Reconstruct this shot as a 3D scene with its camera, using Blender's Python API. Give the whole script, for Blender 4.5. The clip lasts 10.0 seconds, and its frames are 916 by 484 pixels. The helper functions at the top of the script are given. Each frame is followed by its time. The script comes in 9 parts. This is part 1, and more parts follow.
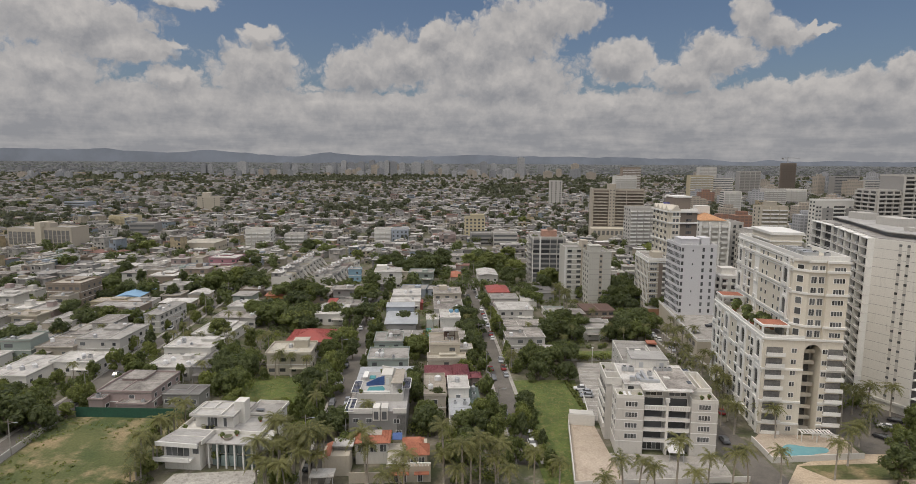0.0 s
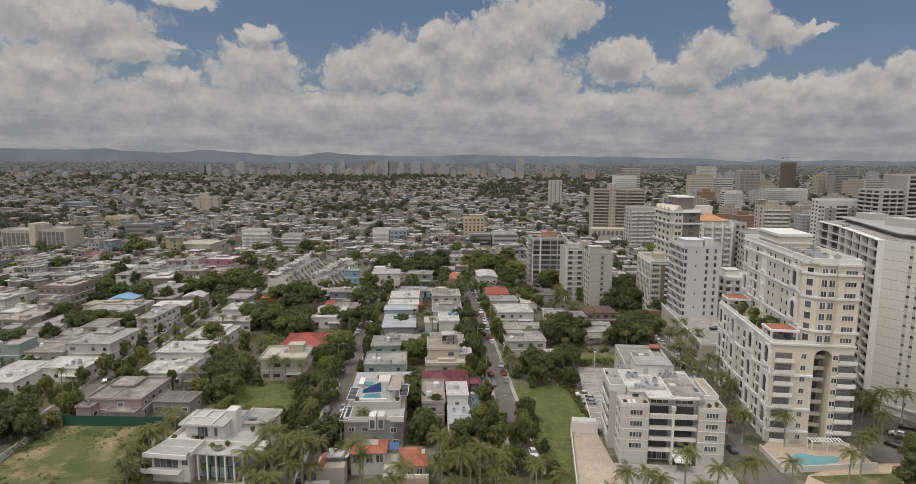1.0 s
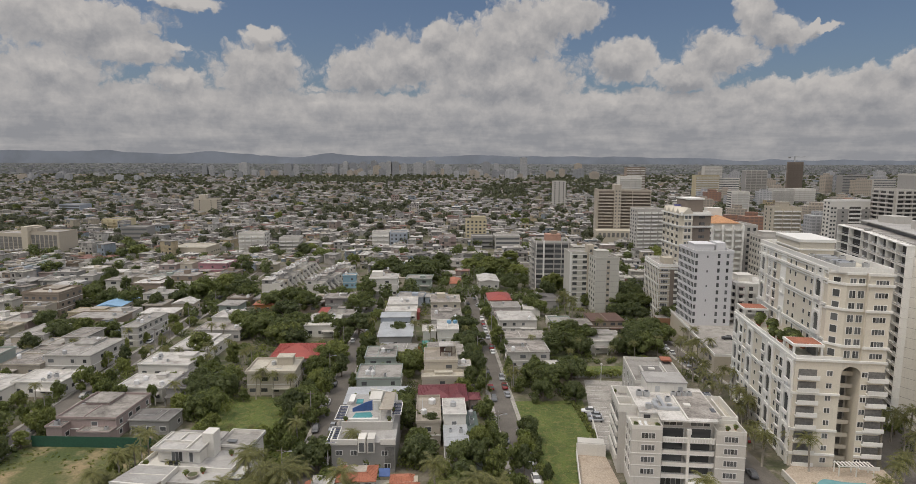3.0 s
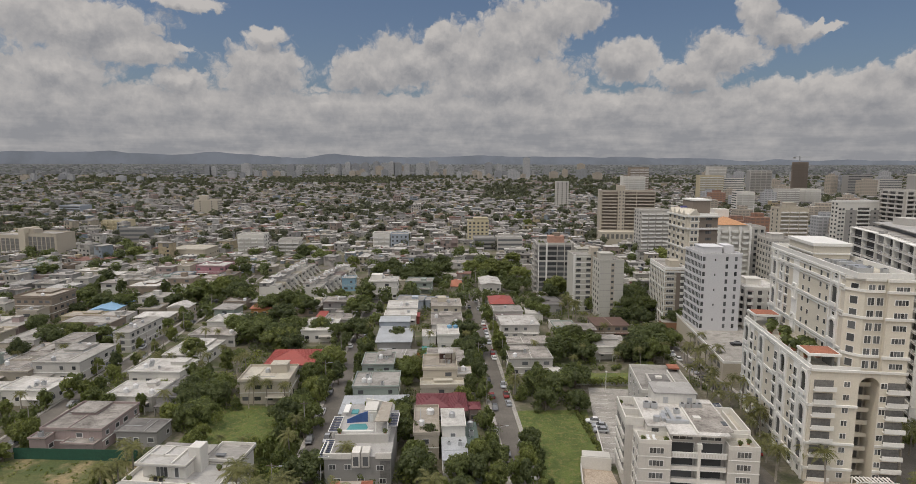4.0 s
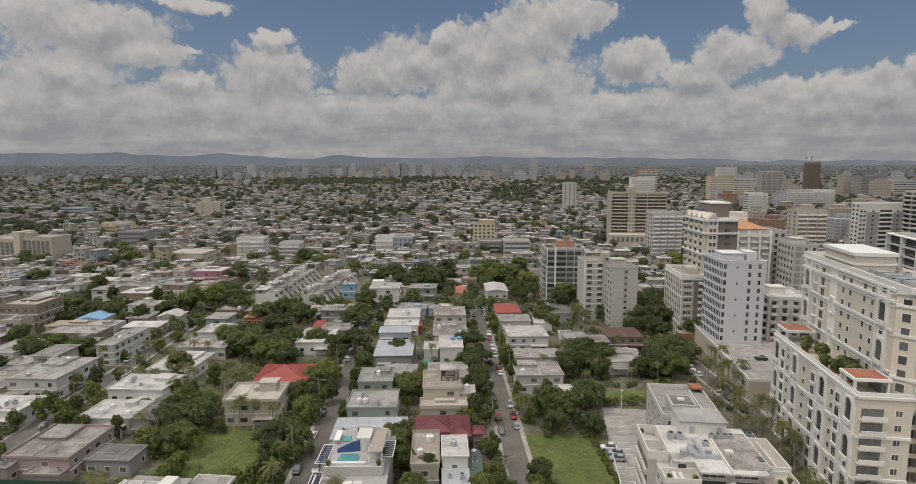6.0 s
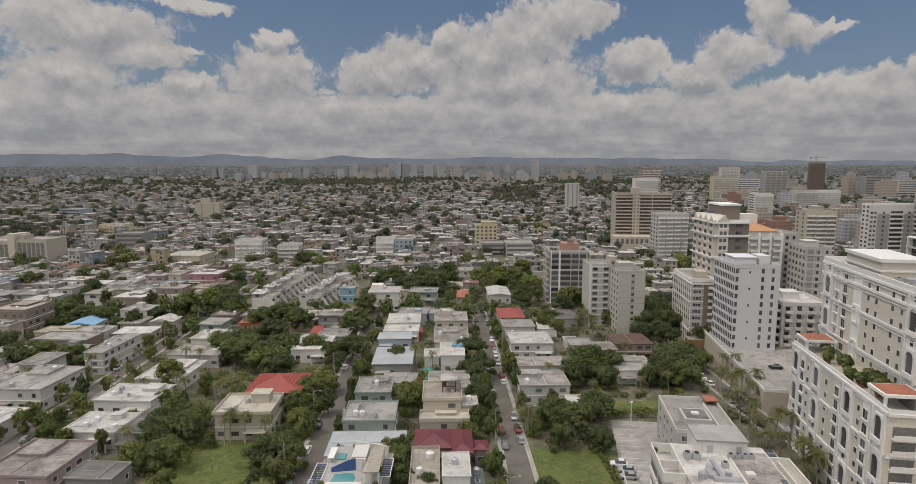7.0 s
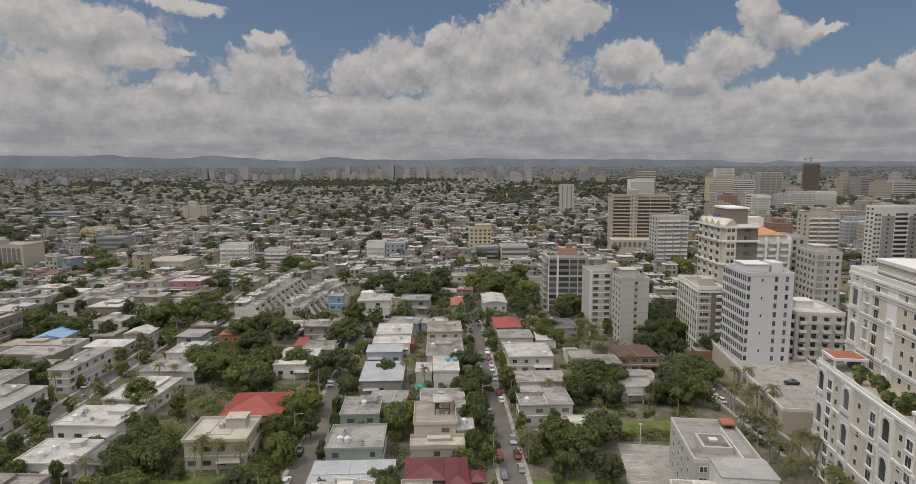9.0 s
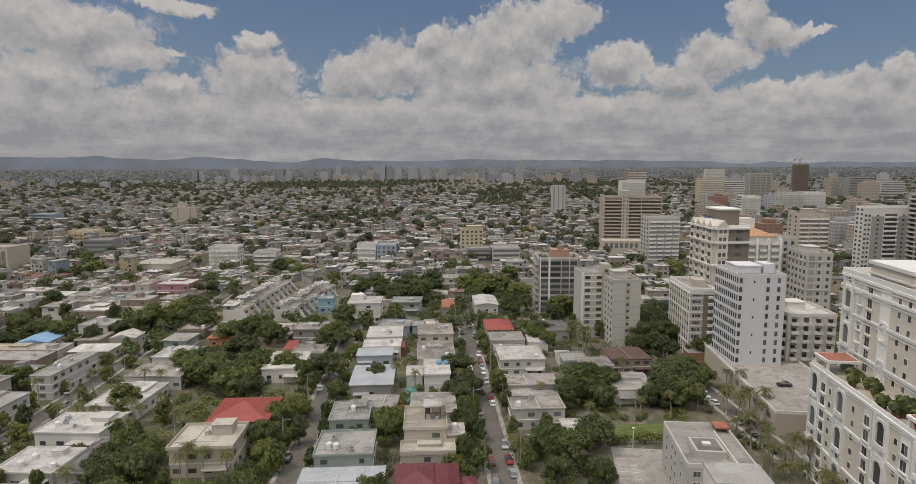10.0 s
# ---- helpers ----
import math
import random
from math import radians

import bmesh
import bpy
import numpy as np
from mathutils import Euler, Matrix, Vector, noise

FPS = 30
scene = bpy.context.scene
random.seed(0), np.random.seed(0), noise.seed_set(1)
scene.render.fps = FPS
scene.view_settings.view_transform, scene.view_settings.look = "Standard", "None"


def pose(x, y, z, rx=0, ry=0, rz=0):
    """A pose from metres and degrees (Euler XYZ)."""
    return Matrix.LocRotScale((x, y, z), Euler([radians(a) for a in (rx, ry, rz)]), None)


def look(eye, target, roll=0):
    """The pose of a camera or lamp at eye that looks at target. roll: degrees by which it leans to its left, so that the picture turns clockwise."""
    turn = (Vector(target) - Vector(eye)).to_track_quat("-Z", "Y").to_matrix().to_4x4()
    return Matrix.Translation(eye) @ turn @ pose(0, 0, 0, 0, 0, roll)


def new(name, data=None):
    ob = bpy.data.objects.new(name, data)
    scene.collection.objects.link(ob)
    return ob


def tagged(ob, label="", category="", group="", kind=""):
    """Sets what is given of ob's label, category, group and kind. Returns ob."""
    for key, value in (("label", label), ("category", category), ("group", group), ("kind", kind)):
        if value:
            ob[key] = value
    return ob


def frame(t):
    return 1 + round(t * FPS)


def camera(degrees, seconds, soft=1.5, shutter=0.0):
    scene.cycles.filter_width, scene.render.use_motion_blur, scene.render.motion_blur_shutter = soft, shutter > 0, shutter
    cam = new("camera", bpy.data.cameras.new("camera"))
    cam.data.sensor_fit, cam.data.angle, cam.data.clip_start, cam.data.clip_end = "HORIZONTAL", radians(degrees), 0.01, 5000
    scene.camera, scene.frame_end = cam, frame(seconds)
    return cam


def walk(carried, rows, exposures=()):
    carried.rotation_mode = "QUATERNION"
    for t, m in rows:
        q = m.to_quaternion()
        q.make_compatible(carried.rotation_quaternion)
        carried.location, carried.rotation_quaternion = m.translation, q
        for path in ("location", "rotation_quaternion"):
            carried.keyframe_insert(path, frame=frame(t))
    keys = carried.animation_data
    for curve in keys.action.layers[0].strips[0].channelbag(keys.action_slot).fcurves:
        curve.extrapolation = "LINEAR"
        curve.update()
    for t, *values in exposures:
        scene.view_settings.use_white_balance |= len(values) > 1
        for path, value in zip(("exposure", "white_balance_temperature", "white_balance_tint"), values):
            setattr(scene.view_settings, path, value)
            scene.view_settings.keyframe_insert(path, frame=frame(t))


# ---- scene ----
cam = camera(74.7, 10.0, soft=0.45)
PATH = [
    (0.0, (-0.164, 1.535, 74.503), (0.915, 21.322, 71.802), 0.39),
    (0.5, (-0.065, 4.049, 74.551), (1.041, 23.834, 71.844), 0.35),
    (1.0, (0.274, 6.763, 74.598), (1.378, 26.548, 71.888), 0.31),
    (1.5, (0.785, 9.605, 74.643), (1.870, 29.391, 71.934), 0.27),
    (2.0, (1.408, 12.534, 74.687), (2.463, 32.322, 71.981), 0.23),
    (2.5, (2.090, 15.536, 74.729), (3.110, 35.327, 72.029), 0.19),
    (3.0, (2.787, 18.619, 74.771), (3.768, 38.412, 72.076), 0.15),
    (3.5, (3.464, 21.800, 74.811), (4.400, 41.596, 72.123), 0.12),
    (4.0, (4.093, 25.108, 74.849), (4.979, 44.907, 72.168), 0.09),
    (4.5, (4.652, 28.568, 74.887), (5.483, 48.371, 72.213), 0.05),
    (5.0, (5.127, 32.202, 74.923), (5.901, 52.008, 72.256), 0.02),
    (5.5, (5.512, 36.017, 74.958), (6.230, 55.827, 72.298), -0.00),
    (6.0, (5.807, 40.002, 74.991), (6.475, 59.814, 72.339), -0.03),
    (6.5, (6.019, 44.118, 75.023), (6.648, 63.932, 72.378), -0.06),
    (7.0, (6.159, 48.294, 75.054), (6.769, 68.110, 72.417), -0.08),
    (7.5, (6.246, 52.420, 75.084), (6.865, 72.237, 72.454), -0.10),
    (8.0, (6.306, 56.338, 75.112), (6.963, 76.155, 72.492), -0.13),
    (8.5, (6.367, 59.838, 75.139), (7.099, 79.654, 72.530), -0.15),
    (9.0, (6.466, 62.649, 75.165), (7.304, 82.462, 72.569), -0.16),
    (9.5, (6.642, 64.434, 75.189), (7.612, 84.243, 72.609), -0.18),
    (10.0, (6.940, 64.783, 75.213), (8.050, 84.587, 72.652), -0.20),
]
walk(cam, [(t, look(eye, target, roll)) for t, eye, target, roll in PATH], ((0, -0.34, 6620, 12), (10, -0.34, 6620, 12)))

# world, sun, exposure
SUN_DIR = Vector((-0.43, -0.16, 0.88)).normalized()      # towards the sun
SUN_EL, SUN_AZ = math.asin(SUN_DIR.z), math.atan2(SUN_DIR.x, SUN_DIR.y)
SKY_GAIN, CLOUD_GAIN = 0.08, 0.60
sun = new("sun", bpy.data.lights.new("sun", "SUN"))
sun.data.energy, sun.data.angle, sun.data.color = 1.30, radians(0.6), (1.0, 0.91, 0.74)
sun.rotation_euler = SUN_DIR.to_track_quat("Z", "Y").to_euler()


class Nodes:
    """Short hand for building a node tree."""

    def __init__(self, tree):
        self.tree = tree

    def add(self, kind, **props):
        n = self.tree.nodes.new(kind)
        for k, v in props.items():
            setattr(n, k, v)
        return n

    def put(self, socket, value):
        if isinstance(value, bpy.types.NodeSocket):
            self.tree.links.new(value, socket)
        elif value is not None:
            socket.default_value = value

    def math(self, op, a, b=None, c=None, clamp=False):
        n = self.add("ShaderNodeMath", operation=op, use_clamp=clamp)
        for s, v in zip(n.inputs, (a, b, c)):
            self.put(s, v)
        return n.outputs[0]

    def vec(self, op, a, b=None, scale=None):
        n = self.add("ShaderNodeVectorMath", operation=op)
        self.put(n.inputs[0], a)
        if b is not None:
            self.put(n.inputs[1], b)
        if scale is not None:
            self.put(n.inputs["Scale"], scale)
        return n.outputs["Value"] if op in ("LENGTH", "DOT_PRODUCT", "DISTANCE") else n.outputs[0]

    def noise(self, vector, scale, detail=4.0, rough=0.55, colour=False, distortion=0.0):
        n = self.add("ShaderNodeTexNoise")
        self.put(n.inputs["Vector"], vector)
        n.inputs["Scale"].default_value, n.inputs["Detail"].default_value = scale, detail
        n.inputs["Roughness"].default_value, n.inputs["Distortion"].default_value = rough, distortion
        return n.outputs["Color" if colour else "Fac"]

    def range(self, v, a, b, c=0.0, d=1.0, smooth=True):
        n = self.add("ShaderNodeMapRange", interpolation_type="SMOOTHSTEP" if smooth else "LINEAR")
        for s, x in zip(n.inputs, (v, a, b, c, d)):
            self.put(s, x)
        return n.outputs[0]

    def mix(self, fac, a, b, blend="MIX"):
        n = self.add("ShaderNodeMix", data_type="RGBA", blend_type=blend)
        self.put(n.inputs["Factor"], fac)
        self.put(n.inputs[6], (*a, 1) if isinstance(a, tuple) and len(a) == 3 else a)
        self.put(n.inputs[7], (*b, 1) if isinstance(b, tuple) and len(b) == 3 else b)
        return n.outputs[2]


# cumulus over a flat grey deck: azimuth, elevation, half width, half height in degrees
CUMULUS = (
    (-29.1, 10.4, 7.3, 2.6), (-25.0, 9.0, 4.6, 1.6), (-21.8, 9.4, 1.5, 0.6), (-21.2, 13.0, 3.5, 0.7), (-30.5, 6.7, 5.1, 2.0),
    (-15.1, 7.8, 4.3, 2.7), (-14.5, 10.7, 1.9, 0.9), (-21.7, 6.5, 3.0, 1.2),
    (-6.0, 7.9, 4.0, 2.4), (-2.0, 8.9, 5.1, 3.0), (1.0, 11.1, 2.3, 1.3), (4.0, 9.5, 5.1, 3.2), (8.5, 11.3, 4.5, 3.5), (12.4, 12.8, 4.1, 2.1), (6.7, 7.2, 8.6, 2.7),
    (17.7, 8.8, 3.8, 1.9), (23.2, 7.2, 3.3, 1.6), (28.2, 11.8, 2.0, 1.9), (25.7, 9.0, 3.7, 2.0), (30.4, 10.2, 2.5, 1.3), (33.1, 10.7, 1.5, 0.4),
    (36.6, 5.2, 7.2, 2.1), (38.9, 6.8, 1.5, 1.5), (31.0, 5.3, 4.5, 1.7),
)
world = bpy.data.worlds.new("sky")
scene.world = world
world.use_nodes = True
wn = Nodes(world.node_tree)
world.node_tree.nodes.clear()
way = wn.add("ShaderNodeTexCoord").outputs["Generated"]
split = wn.add("ShaderNodeSeparateXYZ")
wn.put(split.inputs[0], way)
azim = wn.math("MULTIPLY", wn.math("ARCTAN2", split.outputs[0], split.outputs[1]), 57.2958)
elev = wn.math("MULTIPLY", wn.math("ARCSINE", split.outputs[2]), 57.2958)


def cloud_field(lift):
    """How deep in cloud the direction lies, seen a little higher up by lift degrees."""
    el = wn.math("ADD", elev, lift)
    at = wn.add("ShaderNodeCombineXYZ")
    wn.put(at.inputs[0], azim), wn.put(at.inputs[1], el)
    p = at.outputs[0]
    big = wn.vec("SUBTRACT", wn.noise(p, 0.28, 3, 0.5, True), (0.5, 0.5, 0.5))
    fine = wn.vec("SUBTRACT", wn.noise(p, 1.1, 5, 0.55, True), (0.5, 0.5, 0.5))
    q = wn.vec("ADD", p, wn.vec("ADD", wn.vec("SCALE", big, scale=1.7), wn.vec("SCALE", fine, scale=1.5)))
    best = None
    for a, e, w, h in CUMULUS:
        d = wn.vec("LENGTH", wn.vec("MULTIPLY", wn.vec("SUBTRACT", q, (a, e, 0)), (1 / w, 1 / h, 0)))
        v = wn.math("SUBTRACT", 1.0, d)
        best = v if best is None else wn.math("SMOOTH_MAX", best, v, 0.15)
    # the far deck, closing towards the horizon
    flat = wn.vec("MULTIPLY", q, (0.35, 1.0, 1.0))
    deck = wn.math("ADD", wn.range(el, 8.0, 4.4, -0.5, 0.75), wn.math("MULTIPLY", wn.math("SUBTRACT", wn.noise(flat, 0.5, 6, 0.6), 0.5), 1.0))
    # cauliflower swellings at two sizes
    curl = None
    for scale, share in ((0.62, 0.34), (1.7, 0.20), (4.2, 0.10)):
        cell = wn.add("ShaderNodeTexVoronoi", feature="SMOOTH_F1", voronoi_dimensions="2D")
        wn.put(cell.inputs["Vector"], q)
        cell.inputs["Scale"].default_value, cell.inputs["Smoothness"].default_value = scale, 0.35
        v = wn.math("MULTIPLY", wn.math("SUBTRACT", 0.45, cell.outputs["Distance"]), share)
        curl = v if curl is None else wn.math("ADD", curl, v)
    return wn.math("ADD", wn.math("MAXIMUM", best, deck), curl), p


depth, flatp = cloud_field(0.0)
above, _ = cloud_field(0.9)
high = wn.math("MULTIPLY", wn.range(elev, 19.0, 30.0), wn.range(wn.noise(way, 2.6, 6, 0.55), 0.44, 0.58))   # broken cloud overhead, out of view, added for fill light
# unseen cloud at the camera's back, added for the same fill
behind = wn.math("MULTIPLY", wn.range(split.outputs[1], 0.35, -0.1), wn.range(wn.noise(way, 3.1, 6, 0.55), 0.40, 0.55))
cover = wn.math("MAXIMUM", wn.range(depth, -0.06, 0.30), wn.math("MAXIMUM", high, behind))
puff = wn.math("MULTIPLY", wn.math("SUBTRACT", wn.noise(flatp, 0.42, 6, 0.58), 0.5), 1.5)
shade = wn.math("ADD", wn.range(wn.math("SUBTRACT", depth, above), -0.55, 0.75, smooth=False), puff)      # lit tops, grey bases
edge = wn.range(depth, 0.55, 0.05, 0.0, 0.26)                                                            # thin rims let the light through
shade = wn.math("ADD", shade, edge)
streak = wn.noise(wn.vec("MULTIPLY", flatp, (0.16, 1.0, 1.0)), 0.75, 8, 0.6)
low = wn.range(elev, 7.0, 1.0)
tone = wn.math("ADD", wn.math("MULTIPLY", shade, wn.math("SUBTRACT", 1.0, wn.math("MULTIPLY", low, 0.5))), wn.math("MULTIPLY", wn.math("SUBTRACT", streak, 0.52), wn.math("MULTIPLY", low, 1.9)))
cloud = wn.mix(wn.math("ADD", tone, 0.0, clamp=True), (0.560, 0.580, 0.620), (1.04, 1.015, 0.985))
sky = wn.add("ShaderNodeTexSky", sky_type="NISHITA", sun_disc=False, sun_elevation=SUN_EL, sun_rotation=SUN_AZ, altitude=50, air_density=1.0, dust_density=2.0, ozone_density=1.5)
blue = wn.mix(1.0, sky.outputs[0], (SKY_GAIN * 0.92, SKY_GAIN * 0.97, SKY_GAIN * 1.05), "MULTIPLY")
gain = wn.add("ShaderNodeCombineXYZ")
for s in gain.inputs:
    wn.put(s, wn.range(elev, 18.0, 40.0, CLOUD_GAIN, 2.65))          # unseen cloud overhead, brightened to fill the shadows
white = wn.mix(1.0, cloud, gain.outputs[0], "MULTIPLY")
back = wn.add("ShaderNodeBackground")
wn.put(back.inputs["Color"], wn.mix(cover, blue, white))
wn.put(wn.add("ShaderNodeOutputWorld").inputs[0], back.outputs[0])

# materials
MATS = {}


def material(name, make):
    if name not in MATS:
        m = bpy.data.materials.new(name)
        m.use_nodes = True
        m.node_tree.nodes.clear()
        n = Nodes(m.node_tree)
        bsdf = n.add("ShaderNodeBsdfPrincipled")
        n.put(n.add("ShaderNodeOutputMaterial").inputs[0], bsdf.outputs[0])
        make(n, bsdf)
        MATS[name] = m
    return MATS[name]


def where(n):
    return n.add("ShaderNodeNewGeometry").outputs["Position"]


def relief(n, bsdf, height, strength=0.3, distance=0.05):
    b = n.add("ShaderNodeBump")
    b.inputs["Strength"].default_value, b.inputs["Distance"].default_value = strength, distance
    n.put(b.inputs["Height"], height)
    n.put(bsdf.inputs["Normal"], b.outputs[0])


def plaster(name, colour, vary=0.10, dirt=0.25, rough=0.85):
    """Painted render: drips, patches, a little difference from house to house."""
    def make(n, bsdf):
        p = where(n)
        drip = n.noise(n.vec("MULTIPLY", p, (1.9, 1.9, 0.16)), 1.0, 7, 0.7)
        patch = n.noise(p, 0.35, 5, 0.6)
        worn = n.math("MULTIPLY", n.range(drip, 0.5, 0.78), n.range(patch, 0.4, 0.7))
        dark = tuple(c * 0.42 for c in colour)
        c = n.mix(n.math("MULTIPLY", worn, dirt * 2.6), colour, dark)
        rand = n.add("ShaderNodeObjectInfo").outputs["Random"]
        g = n.range(rand, 0, 1, 1 - vary, 1 + vary, False)
        k = n.math("MULTIPLY", g, n.range(n.noise(p, 3.0, 4), 0.2, 0.8, 0.93, 1.05))
        v = n.add("ShaderNodeCombineXYZ")
        for s in v.inputs:
            n.put(s, k)
        n.put(bsdf.inputs["Base Color"], n.mix(1.0, c, v.outputs[0], "MULTIPLY"))
        bsdf.inputs["Roughness"].default_value = rough
        relief(n, bsdf, n.noise(p, 9.0, 3), 0.2, 0.02)
    return material(name, make)


def roofing(name, clean, dirty, amount=0.5, scale=0.22):
    """Flat roof coating with puddle stains, mould and patched fields."""
    def make(n, bsdf):
        p = where(n)
        rand = n.add("ShaderNodeObjectInfo").outputs["Random"]
        shift = n.add("ShaderNodeCombineXYZ")
        n.put(shift.inputs[0], n.math("MULTIPLY", rand, 90.0))
        q = n.vec("ADD", p, shift.outputs[0])
        stain = n.range(n.noise(q, scale, 8, 0.70), 0.60 - 0.28 * amount, 0.70)
        spot = n.range(n.noise(q, 1.5, 7, 0.75), 0.47, 0.66)
        streak = n.range(n.noise(n.vec("MULTIPLY", q, (0.5, 2.6, 1.0)), 0.8, 6, 0.7), 0.50, 0.68)
        f = n.math("ADD", n.math("MULTIPLY", stain, 0.75), n.math("MULTIPLY", n.math("ADD", spot, streak), 0.22 + 0.14 * amount), clamp=True)
        field = n.add("ShaderNodeTexVoronoi", distance="CHEBYCHEV", voronoi_dimensions="2D")
        n.put(field.inputs["Vector"], q)
        field.inputs["Scale"].default_value = 0.24
        cell = n.add("ShaderNodeSeparateColor")
        n.put(cell.inputs[0], field.outputs["Color"])
        tone = n.math("MULTIPLY", n.range(rand, 0, 1, 0.80, 1.10, False), n.range(cell.outputs[0], 0, 1, 0.86, 1.08, False))
        k = n.add("ShaderNodeCombineXYZ")
        for s in k.inputs:
            n.put(s, n.math("MULTIPLY", tone, n.range(n.noise(q, 5.0, 6, 0.7), 0.28, 0.72, 0.84, 1.12)))
        n.put(bsdf.inputs["Base Color"], n.mix(1.0, n.mix(f, clean, dirty), k.outputs[0], "MULTIPLY"))
        bsdf.inputs["Roughness"].default_value = 0.9
        relief(n, bsdf, n.noise(q, 6.0, 4), 0.25, 0.03)
    return material(name, make)


def plain(name, colour, rough=0.6, metal=0.0, grain=6.0, vary=0.12, bump=0.1):
    def make(n, bsdf):
        p = where(n)
        k = n.range(n.math("ADD", n.math("MULTIPLY", n.noise(p, grain, 4), 0.6), n.math("MULTIPLY", n.noise(p, grain * 0.12, 3), 0.4)), 0.3, 0.7, 1 - vary, 1 + vary)
        v = n.add("ShaderNodeCombineXYZ")
        for s in v.inputs:
            n.put(s, k)
        n.put(bsdf.inputs["Base Color"], n.mix(1.0, colour, v.outputs[0], "MULTIPLY"))
        bsdf.inputs["Roughness"].default_value, bsdf.inputs["Metallic"].default_value = rough, metal
        if bump:
            relief(n, bsdf, n.noise(p, grain, 3), bump, 0.02)
    return material(name, make)


def patchy(name, colours, scale, rough=0.95, fine=3.0, bump=0.5, depth=0.1):
    """Ground cover out of three colours at two scales."""
    def make(n, bsdf):
        p = where(n)
        a = n.range(n.noise(p, scale, 6, 0.62), 0.4, 0.6)
        b = n.range(n.noise(p, scale * 3.7, 5, 0.6), 0.46, 0.68)
        f = n.range(n.noise(p, fine, 5, 0.7), 0.25, 0.75, 0.72, 1.25)
        v = n.add("ShaderNodeCombineXYZ")
        for s in v.inputs:
            n.put(s, f)
        n.put(bsdf.inputs["Base Color"], n.mix(1.0, n.mix(b, n.mix(a, colours[0], colours[1]), colours[2]), v.outputs[0], "MULTIPLY"))
        bsdf.inputs["Roughness"].default_value = rough
        relief(n, bsdf, n.noise(p, fine, 5, 0.7), bump, depth)
    return material(name, make)


def leafy(name, dark, light, thin=0.5):
    """Foliage: every clump its own green, some light through the leaves."""
    def make(n, bsdf):
        isl = n.add("ShaderNodeNewGeometry").outputs["Random Per Island"]
        rand = n.add("ShaderNodeObjectInfo").outputs["Random"]
        f = n.math("ADD", n.math("MULTIPLY", n.math("POWER", isl, 1.6), 0.95), n.math("MULTIPLY", rand, 0.42), clamp=True)
        c = n.mix(f, tuple(x * 0.85 for x in dark), tuple(x * 1.22 for x in light))
        n.put(bsdf.inputs["Base Color"], c)
        bsdf.inputs["Roughness"].default_value = 0.6
        t = n.add("ShaderNodeBsdfTranslucent")
        n.put(t.inputs[0], n.mix(1.0, c, (1.25, 1.25, 0.7), "MULTIPLY"))
        m = n.add("ShaderNodeMixShader")
        m.inputs[0].default_value = thin
        out = [x for x in n.tree.nodes if x.type == "OUTPUT_MATERIAL"][0]
        n.tree.links.new(bsdf.outputs[0], m.inputs[1])
        n.tree.links.new(t.outputs[0], m.inputs[2])
        n.tree.links.new(m.outputs[0], out.inputs[0])
    return material(name, make)


def crowd_walls(name, palette, vary=0.15):
    """Many far houses in one mesh: each island draws its own paint."""
    def make(n, bsdf):
        isl = n.add("ShaderNodeNewGeometry").outputs["Random Per Island"]
        ramp = n.add("ShaderNodeValToRGB")
        ramp.color_ramp.interpolation = "CONSTANT"
        els = ramp.color_ramp.elements
        while len(els) < len(palette):
            els.new(0.5)
        for i, c in enumerate(palette):
            els[i].position, els[i].color = i / len(palette), (*c, 1)
        n.put(ramp.inputs[0], isl)
        p = where(n)
        k = n.range(n.noise(p, 0.4, 5, 0.65), 0.3, 0.7, 1 - vary, 1 + vary)
        v = n.add("ShaderNodeCombineXYZ")
        for s in v.inputs:
            n.put(s, k)
        n.put(bsdf.inputs["Base Color"], n.mix(1.0, ramp.outputs[0], v.outputs[0], "MULTIPLY"))
        bsdf.inputs["Roughness"].default_value = 0.88
    return material(name, make)


def glassy(name, colour, rough=0.12):
    def make(n, bsdf):
        rand = n.add("ShaderNodeObjectInfo").outputs["Random"]
        k = n.range(rand, 0, 1, 0.5, 1.9, False)
        v = n.add("ShaderNodeCombineXYZ")
        for s in v.inputs:
            n.put(s, k)
        n.put(bsdf.inputs["Base Color"], n.mix(1.0, colour, v.outputs[0], "MULTIPLY"))
        bsdf.inputs["Roughness"].default_value = rough
    return material(name, make)


WHITE = plaster("white_paint", (0.63, 0.61, 0.565))
CREAM = plaster("cream_paint", (0.47, 0.425, 0.345))
BEIGE = plaster("beige_paint", (0.418, 0.374, 0.307))
GREY = plaster("grey_paint", (0.305, 0.295, 0.280))
PALE = plaster("pale_grey_paint", (0.490, 0.470, 0.435))
PINK = plaster("pink_paint", (0.345, 0.275, 0.258), dirt=0.4)
ROSE = plaster("rose_paint", (0.356, 0.178, 0.205))
BLUE = plaster("blue_paint", (0.320, 0.356, 0.401))
YELLOW = plaster("yellow_paint", (0.498, 0.436, 0.294))
ORANGE = plaster("orange_paint", (0.490, 0.231, 0.089))
RED_HOUSE = plaster("dull_red_paint", (0.28, 0.075, 0.06))
SKY_WALL = plaster("sky_blue_paint", (0.25, 0.40, 0.50))
TAN = plaster("tan_paint", (0.260, 0.210, 0.165))
TAUPE = plaster("taupe_paint", (0.214, 0.178, 0.147))
